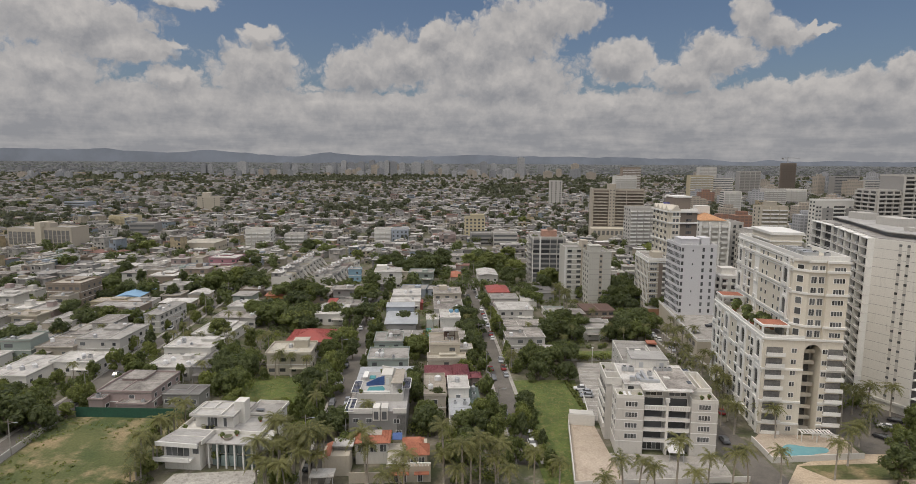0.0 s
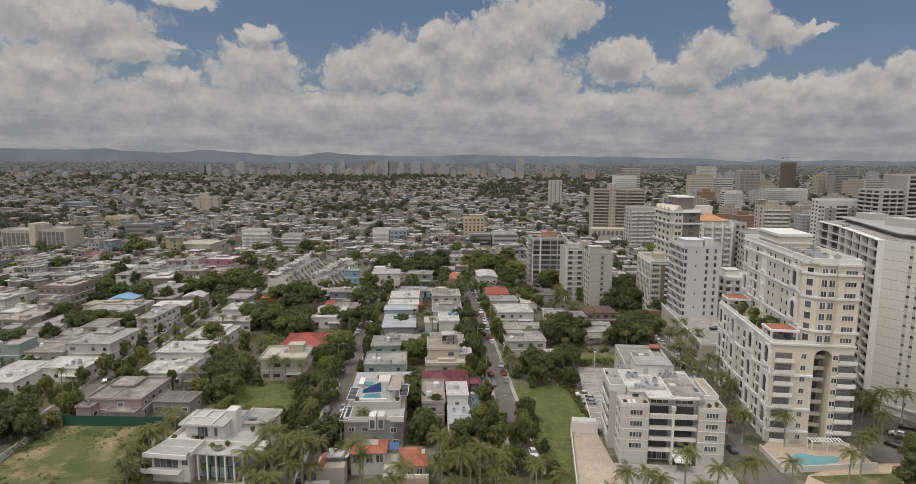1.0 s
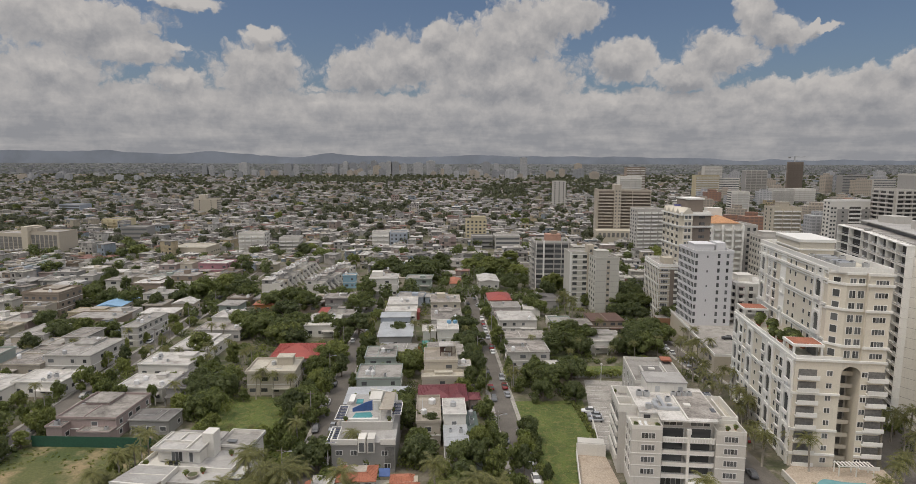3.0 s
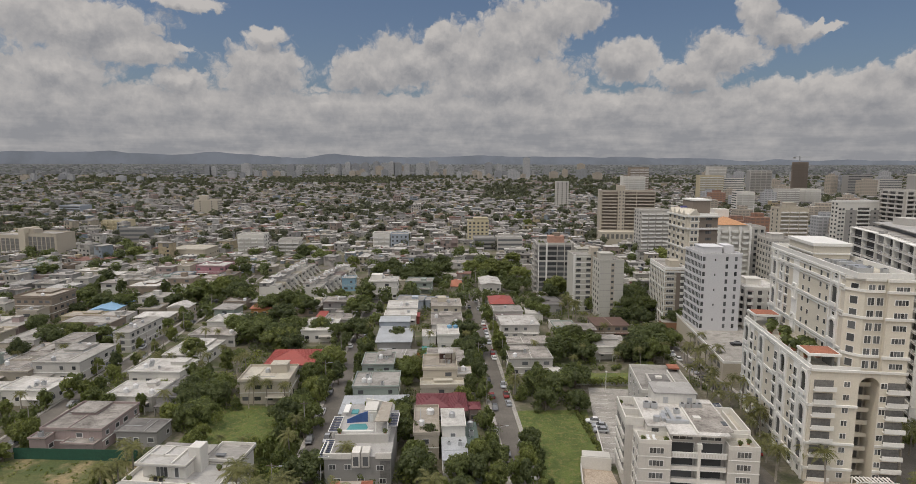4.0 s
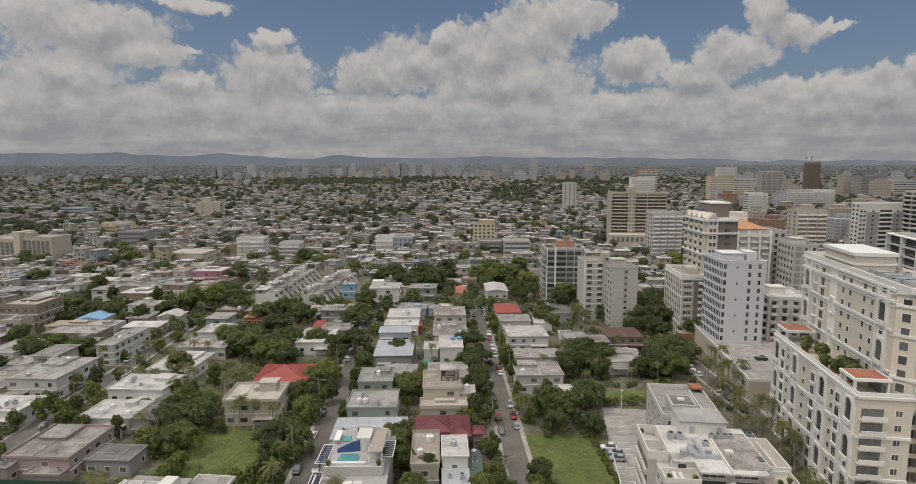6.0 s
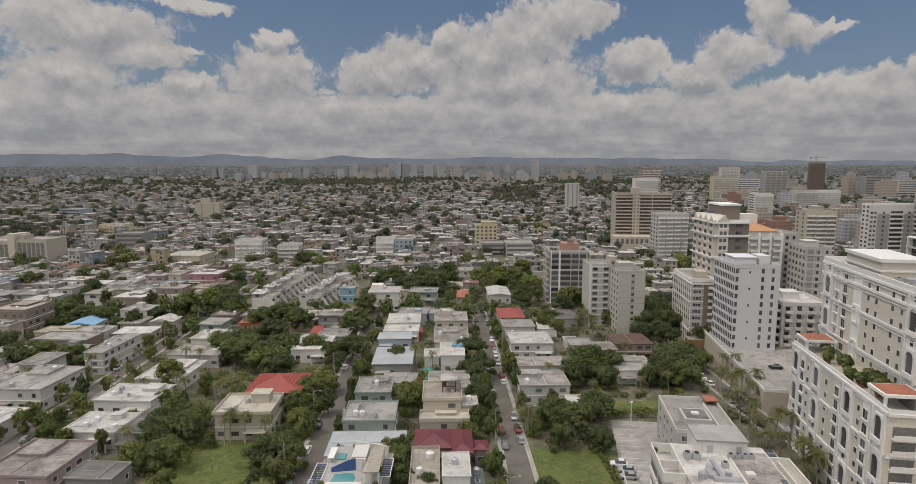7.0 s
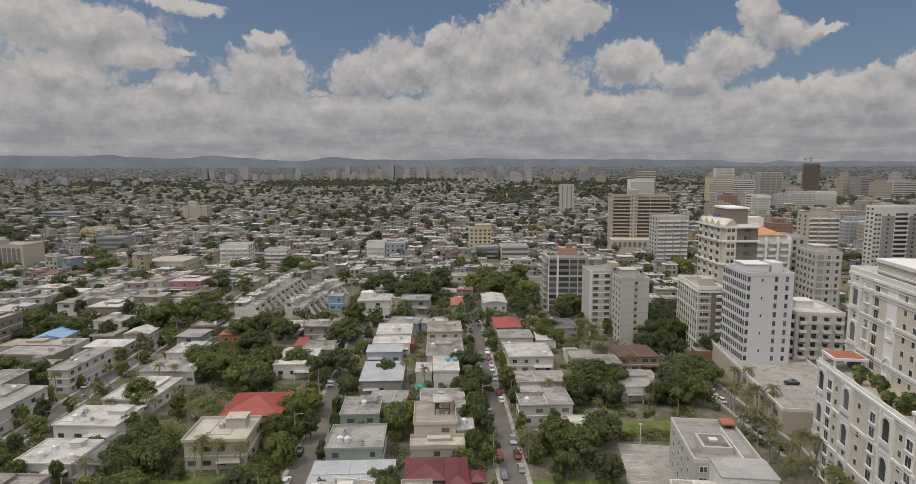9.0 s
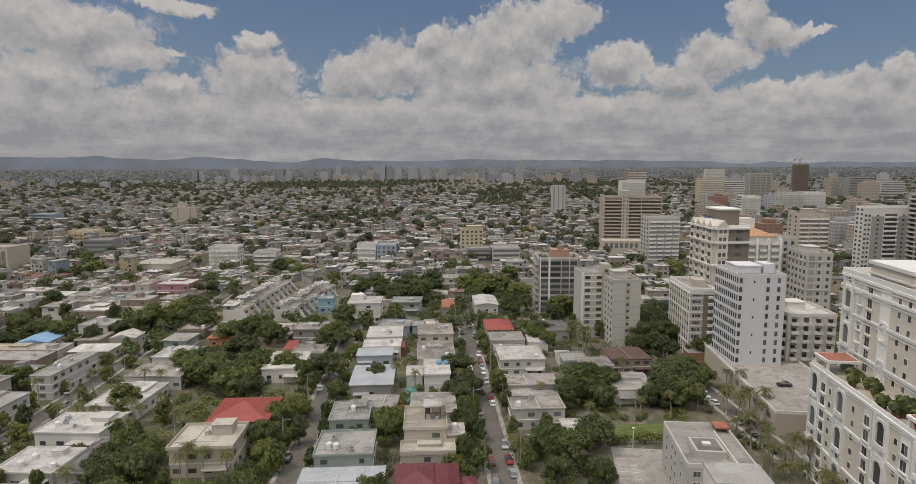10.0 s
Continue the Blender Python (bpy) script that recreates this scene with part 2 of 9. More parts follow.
LILAC = plaster("cool_white_paint", (0.64, 0.635, 0.645), dirt=0.12)
GREIGE = plaster("greige_paint", (0.475, 0.462, 0.415))
SAGE = plaster("sage_paint", (0.294, 0.338, 0.303))
IVORY = plaster("ivory_paint", (0.605, 0.562, 0.478), dirt=0.14)
TRIM = plaster("white_trim_paint", (0.721, 0.712, 0.679), dirt=0.12)
R_WHITE = roofing("white_roof_coat", (0.570, 0.552, 0.521), (0.255, 0.232, 0.203), 0.6)
R_PALE = roofing("pale_roof_coat", (0.440, 0.428, 0.408), (0.270, 0.256, 0.238), 0.35)
R_GREY = roofing("grey_roof_coat", (0.365, 0.348, 0.322), (0.151, 0.138, 0.125), 0.6)
R_DIRTY = roofing("mouldy_roof_coat", (0.430, 0.400, 0.362), (0.120, 0.104, 0.092), 1.0)
R_DARK = roofing("dark_roof_felt", (0.178, 0.169, 0.160), (0.080, 0.076, 0.071), 0.6)
R_CREAM = roofing("cream_roof_coat", (0.490, 0.458, 0.384), (0.31, 0.284, 0.236), 0.35)
R_TAN = roofing("tan_roof_coat", (0.401, 0.360, 0.303), (0.249, 0.214, 0.174), 0.4)
RED_TIN = plain("red_sheet_metal", (0.30, 0.065, 0.05), 0.5, 0.0, 2.0, 0.15)
WINE_TIN = plain("wine_red_sheet_metal", (0.155, 0.043, 0.048), 0.5, 0.0, 2.0, 0.22)
CLAY = plain("clay_tile", (0.36, 0.14, 0.085), 0.8, 0.0, 3.0, 0.3, 0.3)
BROWN_TIN = plain("brown_roof", (0.11, 0.065, 0.05), 0.7, 0.0, 2.0, 0.25)
ZINC = plain("zinc_sheet", (0.42, 0.435, 0.445), 0.45, 0.2, 2.0, 0.2)
SKYBLUE = plain("blue_roof_coat", (0.22, 0.38, 0.55), 0.6, 0.0, 1.5, 0.12)
GLASS = glassy("window_glass", (0.085, 0.088, 0.09), 0.15)
GREEN_GLASS = glassy("greenish_glass", (0.16, 0.20, 0.19), 0.15)
# shade of recesses that are not cut, put into two flat dark colours
DEEP_SHADE = plain("deep_recess_shade", (0.075, 0.072, 0.07), 0.8, 0.0, 1.0, 0.3)
SHADE = plain("recess_shade", (0.165, 0.16, 0.15), 0.7, 0.0, 2.0, 0.3)
FRAME = plain("white_window_frame", (0.644, 0.644, 0.626), 0.5)
METAL = plain("galvanised_metal", (0.46, 0.47, 0.48), 0.45, 0.5)
PLASTIC = plain("white_plastic", (0.662, 0.662, 0.662), 0.45)
BLACK = plain("black_plastic", (0.03, 0.03, 0.03), 0.5)
ASPHALT = patchy("asphalt", ((0.118, 0.107, 0.093), (0.158, 0.143, 0.125), (0.135, 0.123, 0.107)), 0.12, 0.92, 4.0, 0.2, 0.02)
CONCRETE = patchy("concrete_paving", ((0.38, 0.36, 0.33), (0.46, 0.44, 0.40), (0.28, 0.265, 0.24)), 0.2, 0.92, 3.0, 0.2, 0.02)
LOT = patchy("worn_parking_paving", ((0.33, 0.31, 0.28), (0.38, 0.36, 0.33), (0.25, 0.235, 0.215)), 0.1, 0.92, 3.0, 0.2, 0.02)
RAMP = patchy("tan_ramp_paving", ((0.43, 0.36, 0.285), (0.46, 0.385, 0.31), (0.39, 0.32, 0.25)), 0.08, 0.92, 3.0, 0.2, 0.02)
GRASS = patchy("lush_grass", ((0.072, 0.104, 0.024), (0.112, 0.145, 0.034), (0.165, 0.158, 0.055)), 0.16, 0.95, 2.2, 0.9, 0.25)
WILD = patchy("weeds_and_bare_earth", ((0.068, 0.092, 0.028), (0.115, 0.122, 0.044), (0.29, 0.225, 0.125)), 0.034, 0.95, 1.6, 0.9, 0.25)
EARTH = patchy("yard_earth", ((0.085, 0.095, 0.042), (0.135, 0.12, 0.085), (0.215, 0.19, 0.155)), 0.06, 0.95, 1.2, 0.6, 0.15)
SAND = patchy("beach_sand", ((0.47, 0.375, 0.27), (0.51, 0.41, 0.30), (0.40, 0.315, 0.225)), 0.1, 0.95, 3.0, 0.4, 0.05)
LEAF = leafy("leaves", (0.070, 0.090, 0.029), (0.158, 0.186, 0.060))
LEAF_DARK = leafy("dark_leaves", (0.056, 0.074, 0.030), (0.120, 0.144, 0.054))
LEAF_LIME = leafy("light_leaves", (0.098, 0.120, 0.034), (0.208, 0.232, 0.068))
LEAF_PALM = leafy("palm_fronds", (0.074, 0.084, 0.026), (0.185, 0.180, 0.064), 0.35)
# distance haze is greyed into this leaf colour
LEAF_FAR = leafy("hazy_distant_leaves", (0.062, 0.072, 0.046), (0.120, 0.128, 0.085))
LEAF_GRASS = leafy("long_grass", (0.12, 0.135, 0.045), (0.25, 0.24, 0.11))
LEAF_GOLD = leafy("flame_tree_flowers", (0.09, 0.08, 0.012), (0.30, 0.13, 0.02))
BARK = plain("bark", (0.16, 0.13, 0.10), 0.9, 0.0, 5.0, 0.3, 0.5)
PALM_BARK = plain("palm_bark", (0.28, 0.25, 0.21), 0.9, 0.0, 5.0, 0.25, 0.4)
BLUE_TANK = plain("blue_plastic", (0.16, 0.33, 0.48), 0.5)
BLUE_POOL = plain("shallow_pool_water", (0.10, 0.33, 0.31), 0.08, 0.0, 1.0, 0.12)
FENCE_ROOF = plain("green_sheet_metal", (0.075, 0.105, 0.085), 0.5, 0.0, 2.0, 0.2)
FENCE_GREEN = plain("green_fence_cloth", (0.022, 0.085, 0.055), 0.8, 0.0, 2.0, 0.2)
WALLS_FAR = crowd_walls("far_house_paint", ((0.36, 0.35, 0.32), (0.30, 0.285, 0.255), (0.42, 0.41, 0.385), (0.34, 0.305, 0.24), (0.25, 0.24, 0.23), (0.35, 0.33, 0.305), (0.20, 0.185, 0.165), (0.27, 0.22, 0.195), (0.37, 0.37, 0.35), (0.22, 0.26, 0.295), (0.31, 0.30, 0.29), (0.36, 0.30, 0.20)), 0.22)
ROOFS_FAR = crowd_walls("far_roof_coats", ((0.46, 0.445, 0.42), (0.26, 0.25, 0.235), (0.34, 0.325, 0.30), (0.52, 0.505, 0.48), (0.18, 0.17, 0.16), (0.30, 0.28, 0.25), (0.38, 0.36, 0.33), (0.22, 0.195, 0.175), (0.14, 0.13, 0.12), (0.31, 0.295, 0.275), (0.19, 0.10, 0.08), (0.34, 0.325, 0.28), (0.28, 0.265, 0.25), (0.24, 0.225, 0.205)), 0.25)
# muted low-contrast colours with the haze of the plain mixed in
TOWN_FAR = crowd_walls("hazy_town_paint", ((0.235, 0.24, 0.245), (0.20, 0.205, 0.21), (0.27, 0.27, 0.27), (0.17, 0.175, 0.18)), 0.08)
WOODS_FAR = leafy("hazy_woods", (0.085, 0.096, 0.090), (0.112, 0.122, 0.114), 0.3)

# geometry helpers
class Geo:
    """Faces gathered for one mesh; slots holds its materials in order."""

    def __init__(self):
        self.v, self.f, self.m, self.n = [], [], [], []

    def faces(self, verts, faces, slot=0):
        o = len(self.v)
        self.v += verts
        self.f += [tuple(i + o for i in f) for f in faces]
        self.m += [slot] * len(faces)
        return self

    def box(self, x0, x1, y0, y1, z0, z1, slot=0):
        v = [(x, y, z) for z in (z0, z1) for x, y in ((x0, y0), (x1, y0), (x1, y1), (x0, y1))]
        return self.faces(v, [(3, 2, 1, 0), (4, 5, 6, 7), (0, 1, 5, 4), (1, 2, 6, 5), (2, 3, 7, 6), (3, 0, 4, 7)], slot)

    def ring(self, x0, x1, y0, y1, z0, z1, t, slot=0):
        """Four butted walls of thickness t round a rectangle."""
        self.box(x0, x1, y0, y0 + t, z0, z1, slot)
        self.box(x0, x1, y1 - t, y1, z0, z1, slot)
        self.box(x0, x0 + t, y0 + t, y1 - t, z0, z1, slot)
        return self.box(x1 - t, x1, y0 + t, y1 - t, z0, z1, slot)

    def prism(self, poly, z0, z1, slot=0):
        n = len(poly)
        v = [(x, y, z0) for x, y in poly] + [(x, y, z1) for x, y in poly]
        return self.faces(v, [tuple(range(n - 1, -1, -1)), tuple(range(n, 2 * n))] + [(i, (i + 1) % n, n + (i + 1) % n, n + i) for i in range(n)], slot)

    def tube(self, path, radii, sides=6, slot=0, cap=True):
        """A round bar along a path of points."""
        rings, o = [], len(self.v)
        for i, p in enumerate(path):
            a, b = Vector(path[max(i - 1, 0)]), Vector(path[min(i + 1, len(path) - 1)])
            d = (b - a).normalized()
            s = d.orthogonal().normalized()
            t = d.cross(s)
            self.v += [tuple(Vector(p) + radii[i] * (math.cos(k) * s + math.sin(k) * t)) for k in (2 * math.pi * j / sides for j in range(sides))]
        for i in range(len(path) - 1):
            for j in range(sides):
                k = (j + 1) % sides
                self.f.append((o + i * sides + j, o + i * sides + k, o + (i + 1) * sides + k, o + (i + 1) * sides + j))
                self.m.append(slot)
        if cap:
            for i in (0, len(path) - 1):
                self.f.append(tuple(o + i * sides + j for j in range(sides)))
                self.m.append(slot)
        return self

    def hip(self, x0, x1, y0, y1, z0, z1, eave=0.15, slot=0):
        """A hipped roof with a ridge along its longer side, on a thin eave board."""
        self.box(x0, x1, y0, y1, z0 - eave, z0, slot)
        w, d = x1 - x0, y1 - y0
        i = min(w, d) / 2
        a, b = ((x0 + i, (y0 + y1) / 2, z1), (x1 - i, (y0 + y1) / 2, z1)) if w >= d else (((x0 + x1) / 2, y0 + i, z1), ((x0 + x1) / 2, y1 - i, z1))
        v = [(x0, y0, z0), (x1, y0, z0), (x1, y1, z0), (x0, y1, z0), a, b]
        f = [(0, 1, 5, 4), (1, 2, 5), (2, 3, 4, 5), (3, 0, 4)] if w >= d else [(0, 1, 4), (1, 2, 5, 4), (2, 3, 5), (3, 0, 4, 5)]
        return self.faces(v, f, slot)

    def mesh(self, name, mats, smooth=False):
        me = bpy.data.meshes.new(name)
        me.from_pydata(self.v, [], self.f)
        for m in mats if isinstance(mats, (list, tuple)) else (mats,):
            me.materials.append(m)
        me.polygons.foreach_set("material_index", self.m)
        soft = len(self.n) == len(self.v)
        if smooth or soft:
            me.polygons.foreach_set("use_smooth", [True] * len(self.f))
        me.update()
        if soft:
            me.normals_split_custom_set_from_vertices(self.n)
        return me


def part(name, shape, mat, parent, label="", at=None, smooth=False):
    """One mesh object under a thing or a part."""
    me = shape if isinstance(shape, bpy.types.Mesh) else shape.mesh(name, mat, smooth)
    ob = new(name, me)
    ob.parent = parent
    if at is not None:
        ob.matrix_basis = at
    return tagged(ob, label) if label else ob


def thing(name, x, y, z=0.0, rot=0.0, label="", category="", group="", kind=""):
    ob = new(name)
    ob.matrix_basis = pose(x, y, z, 0, 0, rot)
    return tagged(ob, label, category, group, kind)


def single(name, shape, mat, label, category, group="", kind="", at=None, smooth=False):
    """A thing that is one mesh."""
    ob = new(name, shape if isinstance(shape, bpy.types.Mesh) else shape.mesh(name, mat, smooth))
    if at is not None:
        ob.matrix_basis = at
    return tagged(ob, label, category, group, kind)


SHARED = {}


def shared(key, make):
    if key not in SHARED:
        SHARED[key] = make()
    return SHARED[key]


def face_pose(x0, x1, y0, y1, face, u, z):
    """A place on one face of a block: 0 front, 1 right, 2 back, 3 left; u runs along the face from its middle."""
    if face == 0:
        return pose((x0 + x1) / 2 + u, y0, z)
    if face == 1:
        return pose(x1, (y0 + y1) / 2 + u, z, 0, 0, 90)
    if face == 2:
        return pose((x0 + x1) / 2 - u, y1, z, 0, 0, 180)
    return pose(x0, (y0 + y1) / 2 - u, z, 0, 0, -90)


def window_meshes(w, h, frame_mat, pane_mat, sill=True, mull=1):
    """A frame that stands 8 cm off the wall, with glass inside it."""
    def make():
        t = 0.1
        o = [(-w / 2 - t, -t), (w / 2 + t, -t), (w / 2 + t, h + t), (-w / 2 - t, h + t)]
        i = [(-w / 2, 0), (w / 2, 0), (w / 2, h), (-w / 2, h)]
        v = [(x, -0.1, z) for x, z in o] + [(x, -0.1, z) for x, z in i] + [(x, 0, z) for x, z in o] + [(x, 0, z) for x, z in i]
        f = []
        for k in range(4):
            n = (k + 1) % 4
            f += [(k, n, 4 + n, 4 + k), (n, k, 8 + k, 8 + n), (4 + k, 4 + n, 12 + n, 12 + k)]
        g = Geo().faces(v, f)
        p = Geo().box(-w / 2, w / 2, -0.02, 0.01, 0, h)
        return g.mesh("window_frame", frame_mat), p.mesh("pane", pane_mat)
    return shared(("win", w, h, frame_mat.name, pane_mat.name, sill, mull), make)


def window(parent, block, face, u, z, w=1.4, h=1.2, mat=None, pane=None, sill=True, mull=1, far=False):
    if far:
        p = shared(("far_win", round(w, 1), round(h, 1)), lambda: Geo().box(-w / 2, w / 2, -0.05, 0.01, 0, h).mesh("window", GLASS))
        return part("window", p, None, parent, at=face_pose(*block, face, u, z))
    f, p = window_meshes(round(w, 1), round(h, 1), mat or FRAME, pane or GLASS, sill, mull)
    ob = part("window", f, None, parent, at=face_pose(*block, face, u, z))
    part("pane", p, None, ob)
    return ob


def balcony(parent, block, face, u, z, w, deep=1.5, wall=None, solid=True, door=True):
    """A slab with a parapet or rails, and a dark sheet on the wall for the shaded opening."""
    wall = wall or TRIM

    def make():
        g = Geo().box(-w / 2, w / 2, -deep, 0, -0.2, 0.0)
        if solid:
            g.box(-w / 2, w / 2, -deep, -deep + 0.12, 0, 0.95)
            g.box(-w / 2, -w / 2 + 0.12, -deep + 0.12, 0, 0, 0.95)
            g.box(w / 2 - 0.12, w / 2, -deep + 0.12, 0, 0, 0.95)
        else:
            g.box(-w / 2, w / 2, -deep, -deep + 0.06, 0.9, 1.0)
            for i in range(int(w / 0.5) + 1):
                x = min(-w / 2 + 0.5 * i, w / 2 - 0.04)
                g.box(x, x + 0.04, -deep, -deep + 0.04, 0, 0.9)
        return g.mesh("balcony", wall), Geo().box(-w / 2 + 0.3, w / 2 - 0.3, -0.03, 0.01, 0.0, 2.4).mesh("balcony_door", DEEP_SHADE)
    b, d = shared(("balc", round(w, 1), deep, wall.name, solid), make)
    ob = part("balcony", b, None, parent, at=face_pose(*block, face, u, z))
    if door:
        part("balcony_door", d, None, ob)
    return ob


# things that stand on roofs
def water_tank(x, y, z, r=0.8, h=1.6, mat=None):
    def make():
        g = Geo().tube([(0, 0, 0), (0, 0, 0.1), (0, 0, h * 0.8), (0, 0, h)], [r, r, r, r * 0.3], 14)
        g.tube([(0, 0, h), (0, 0, h + 0.12)], [r * 0.3, r * 0.28], 10)
        return g.mesh("water_tank", mat or PLASTIC)
    return single("water_tank", shared(("tank", r, h, (mat or PLASTIC).name), make), None, "round pale water tank standing on a flat roof", "water tank", "roof tanks", at=pose(x, y, z))


def air_conditioner(x, y, z, rot=0, s=1.0):
    def make():
        return Geo().box(-0.5, 0.5, -0.4, 0.4, 0.0, 0.95).mesh("casing", METAL), Geo().tube([(0, 0, 0.95), (0, 0, 1.03)], [0.33, 0.33], 12).mesh("fan_grille", BLACK)
    c, f = shared("ac", make)
    ob = thing("air_conditioner", x, y, z, rot, "grey metal air conditioning unit standing on a roof", "air conditioner", "roof air conditioners")
    ob.scale = (s, s, s)
    part("casing", c, None, ob)
    if y < 260:
        part("fan_grille", f, None, ob)
    return ob


def roof_bits(rng, x0, x1, y0, y1, z, n):
    """Tanks and cooling units scattered on a flat roof."""
    for _ in range(n):
        x, y = rng.uniform(x0 + 1.5, x1 - 1.5), rng.uniform(y0 + 1.5, y1 - 1.5)
        if rng.random() < 0.45:
            water_tank(x, y, z, 0.75, 1.5, rng.choice((PLASTIC, PLASTIC, METAL)))
        else:
            air_conditioner(x, y, z, rng.choice((0, 90)), rng.uniform(0.8, 1.3))


PLOTS = []          # ground already taken: x0, x1, y0, y1


def taken(x0, x1, y0, y1, gap=1.0):
    return any(x0 < b + gap and x1 > a - gap and y0 < d + gap and y1 > c - gap for a, b, c, d in PLOTS)


def pane_row(parent, x0, x1, y, z0, z1, n, face="front", mat=None):
    """A wide window: one frame, n panes."""
    w = x1 - x0
    if face == "front":
        fr = part("window", Geo().box(x0 - 0.1, x1 + 0.1, y - 0.06, y + 0.02, z0 - 0.1, z1 + 0.1), mat or FRAME, parent)
        for i in range(n):
            a = x0 + w * i / n + 0.05
            part("pane", Geo().box(a, a + w / n - 0.1, y - 0.075, y, z0, z1), GLASS, fr)
    else:
        fr = part("window", Geo().box(y - 0.06, y + 0.02, x0 - 0.1, x1 + 0.1, z0 - 0.1, z1 + 0.1), mat or FRAME, parent)
        for i in range(n):
            a = x0 + w * i / n + 0.05
            part("pane", Geo().box(y - 0.075, y, a, a + w / n - 0.1, z0, z1), GLASS, fr)
    return fr

# trees
def leaf_quads(g, c, r, n, size, rng, flat=0.8, slot=0):
    """n leaf sprays thrown over the outside of a lump."""
    for _ in range(n):
        d = Vector((rng.gauss(0, 1), rng.gauss(0, 1), rng.gauss(0, 1))).normalized()
        p = Vector(c) + Vector((d.x * r, d.y * r, d.z * r * flat)) * rng.uniform(0.6, 1.05)
        nrm = (d + Vector((rng.uniform(-.55, .55), rng.uniform(-.55, .55), rng.uniform(-.1, .9)))).normalized()
        s = nrm.orthogonal().normalized()
        t = nrm.cross(s)
        a = rng.uniform(0, 6.28)
        u, v = math.cos(a) * s + math.sin(a) * t, -math.sin(a) * s + math.cos(a) * t
        k = size * rng.uniform(0.7, 1.5)
        o = [p - u * k * 0.6 - v * k * 0.3, p + u * k * 0.6 - v * k * 0.22, p + v * k * 0.55 + nrm * k * 0.1]
        g.faces([tuple(q) for q in o], [(0, 1, 2)], slot)
        face = tuple((d * 0.5 + nrm * 0.65 + Vector((0, 0, 0.3))).normalized())
        g.n += [face, face, face]


def broadleaf_meshes(seed, spread=1.0, tall=1.0, leaves=1500, mat=None):
    """A crown of uneven lumps, about 10 m across, on a forked trunk."""
    rng = random.Random(seed)
    crown, trunk = Geo(), Geo()
    trunk.tube([(0, 0, 0), (0.1, 0.05, 1.2), (0.05, 0.1, 2.6 * tall)], [0.38, 0.3, 0.24], 7)
    n = 36
    for i in range(n):
        a = i * 2.4 + rng.uniform(-0.4, 0.4)
        rad = 3.4 * math.sqrt((i + 0.3) / n) * spread * rng.uniform(0.8, 1.2)
        c = (math.cos(a) * rad, math.sin(a) * rad, (4.5 + 2.1 * (1 - (rad / 3.9 / spread) ** 2) + rng.uniform(-1.5, 0.9)) * tall)
        r = rng.uniform(0.7, 1.7)
        if i % 4 == 1:
            c = (c[0] * 0.95, c[1] * 0.95, c[2] * rng.uniform(0.4, 0.62))
        if i % 3 == 0:
            trunk.tube([(0.05, 0.1, 2.3 * tall), (c[0] * 0.5, c[1] * 0.5, c[2] * 0.72), (c[0], c[1], c[2])], [0.16, 0.1, 0.03], 5)
        leaf_quads(crown, c, r, int(leaves / n * (r / 1.3) ** 1.5), 0.46 if leaves > 2500 else 0.66, rng)
    return trunk.mesh("trunk", BARK, True), crown.mesh("crown", mat or LEAF)


def palm_meshes(seed, h=7.0):
    """A leaning ringed trunk under arching fronds, each with two rows of leaflets."""
    rng = random.Random(seed)
    lean = rng.uniform(-0.9, 0.9), rng.uniform(-0.9, 0.9)
    path = [(lean[0] * t * t, lean[1] * t * t, h * t) for t in (0, 0.25, 0.5, 0.75, 1)]
    trunk = Geo().tube(path, [0.24, 0.19, 0.17, 0.15, 0.15], 7)
    top = Vector(path[-1])
    crown = Geo()
    n = 20
    for i in range(n):
        a = i * 2.399 + rng.uniform(-0.25, 0.25)
        up = 1.15 - (i / n) * 1.5
        d = Vector((math.cos(a), math.sin(a), 0))
        side = Vector((-math.sin(a), math.cos(a), 0))
        length = rng.uniform(2.8, 3.9)
        pts = [top + d * length * s * (1.0 - 0.22 * s) + Vector((0, 0, length * (0.66 * up * s - 0.60 * s * s))) for s in (k / 8 for k in range(9))]
        v, f = [], []
        for k, p in enumerate(pts):
            w = 0.055 * (1 - k / 9)
            v += [tuple(p - side * w), tuple(p + side * w)]
        f = [(2 * k, 2 * k + 1, 2 * k + 3, 2 * k + 2) for k in range(8)]
        for k in range(8):
            p, q = pts[k], pts[k + 1]
            for j in range(3):
                s = (k + j / 3) / 8
                wid = 0.72 * math.sin(math.pi * min(0.96, 0.16 + s * 0.86)) * rng.uniform(0.85, 1.1)
                r0, r1 = p.lerp(q, j / 3), p.lerp(q, j / 3 + 0.26)
                for sg in (-1, 1):
                    tip = r0 + side * sg * wid * 0.8 + (q - p).normalized() * wid * 0.55 - Vector((0, 0, wid * rng.uniform(0.15, 0.42)))
                    o = len(v)
                    v += [tuple(r0), tuple(r1), tuple(tip + (r1 - r0) * 0.4), tuple(tip)]
                    f.append((o, o + 1, o + 2, o + 3))
        crown.faces(v, f)
    return trunk.mesh("trunk", PALM_BARK, True), crown.mesh("crown", LEAF_PALM)


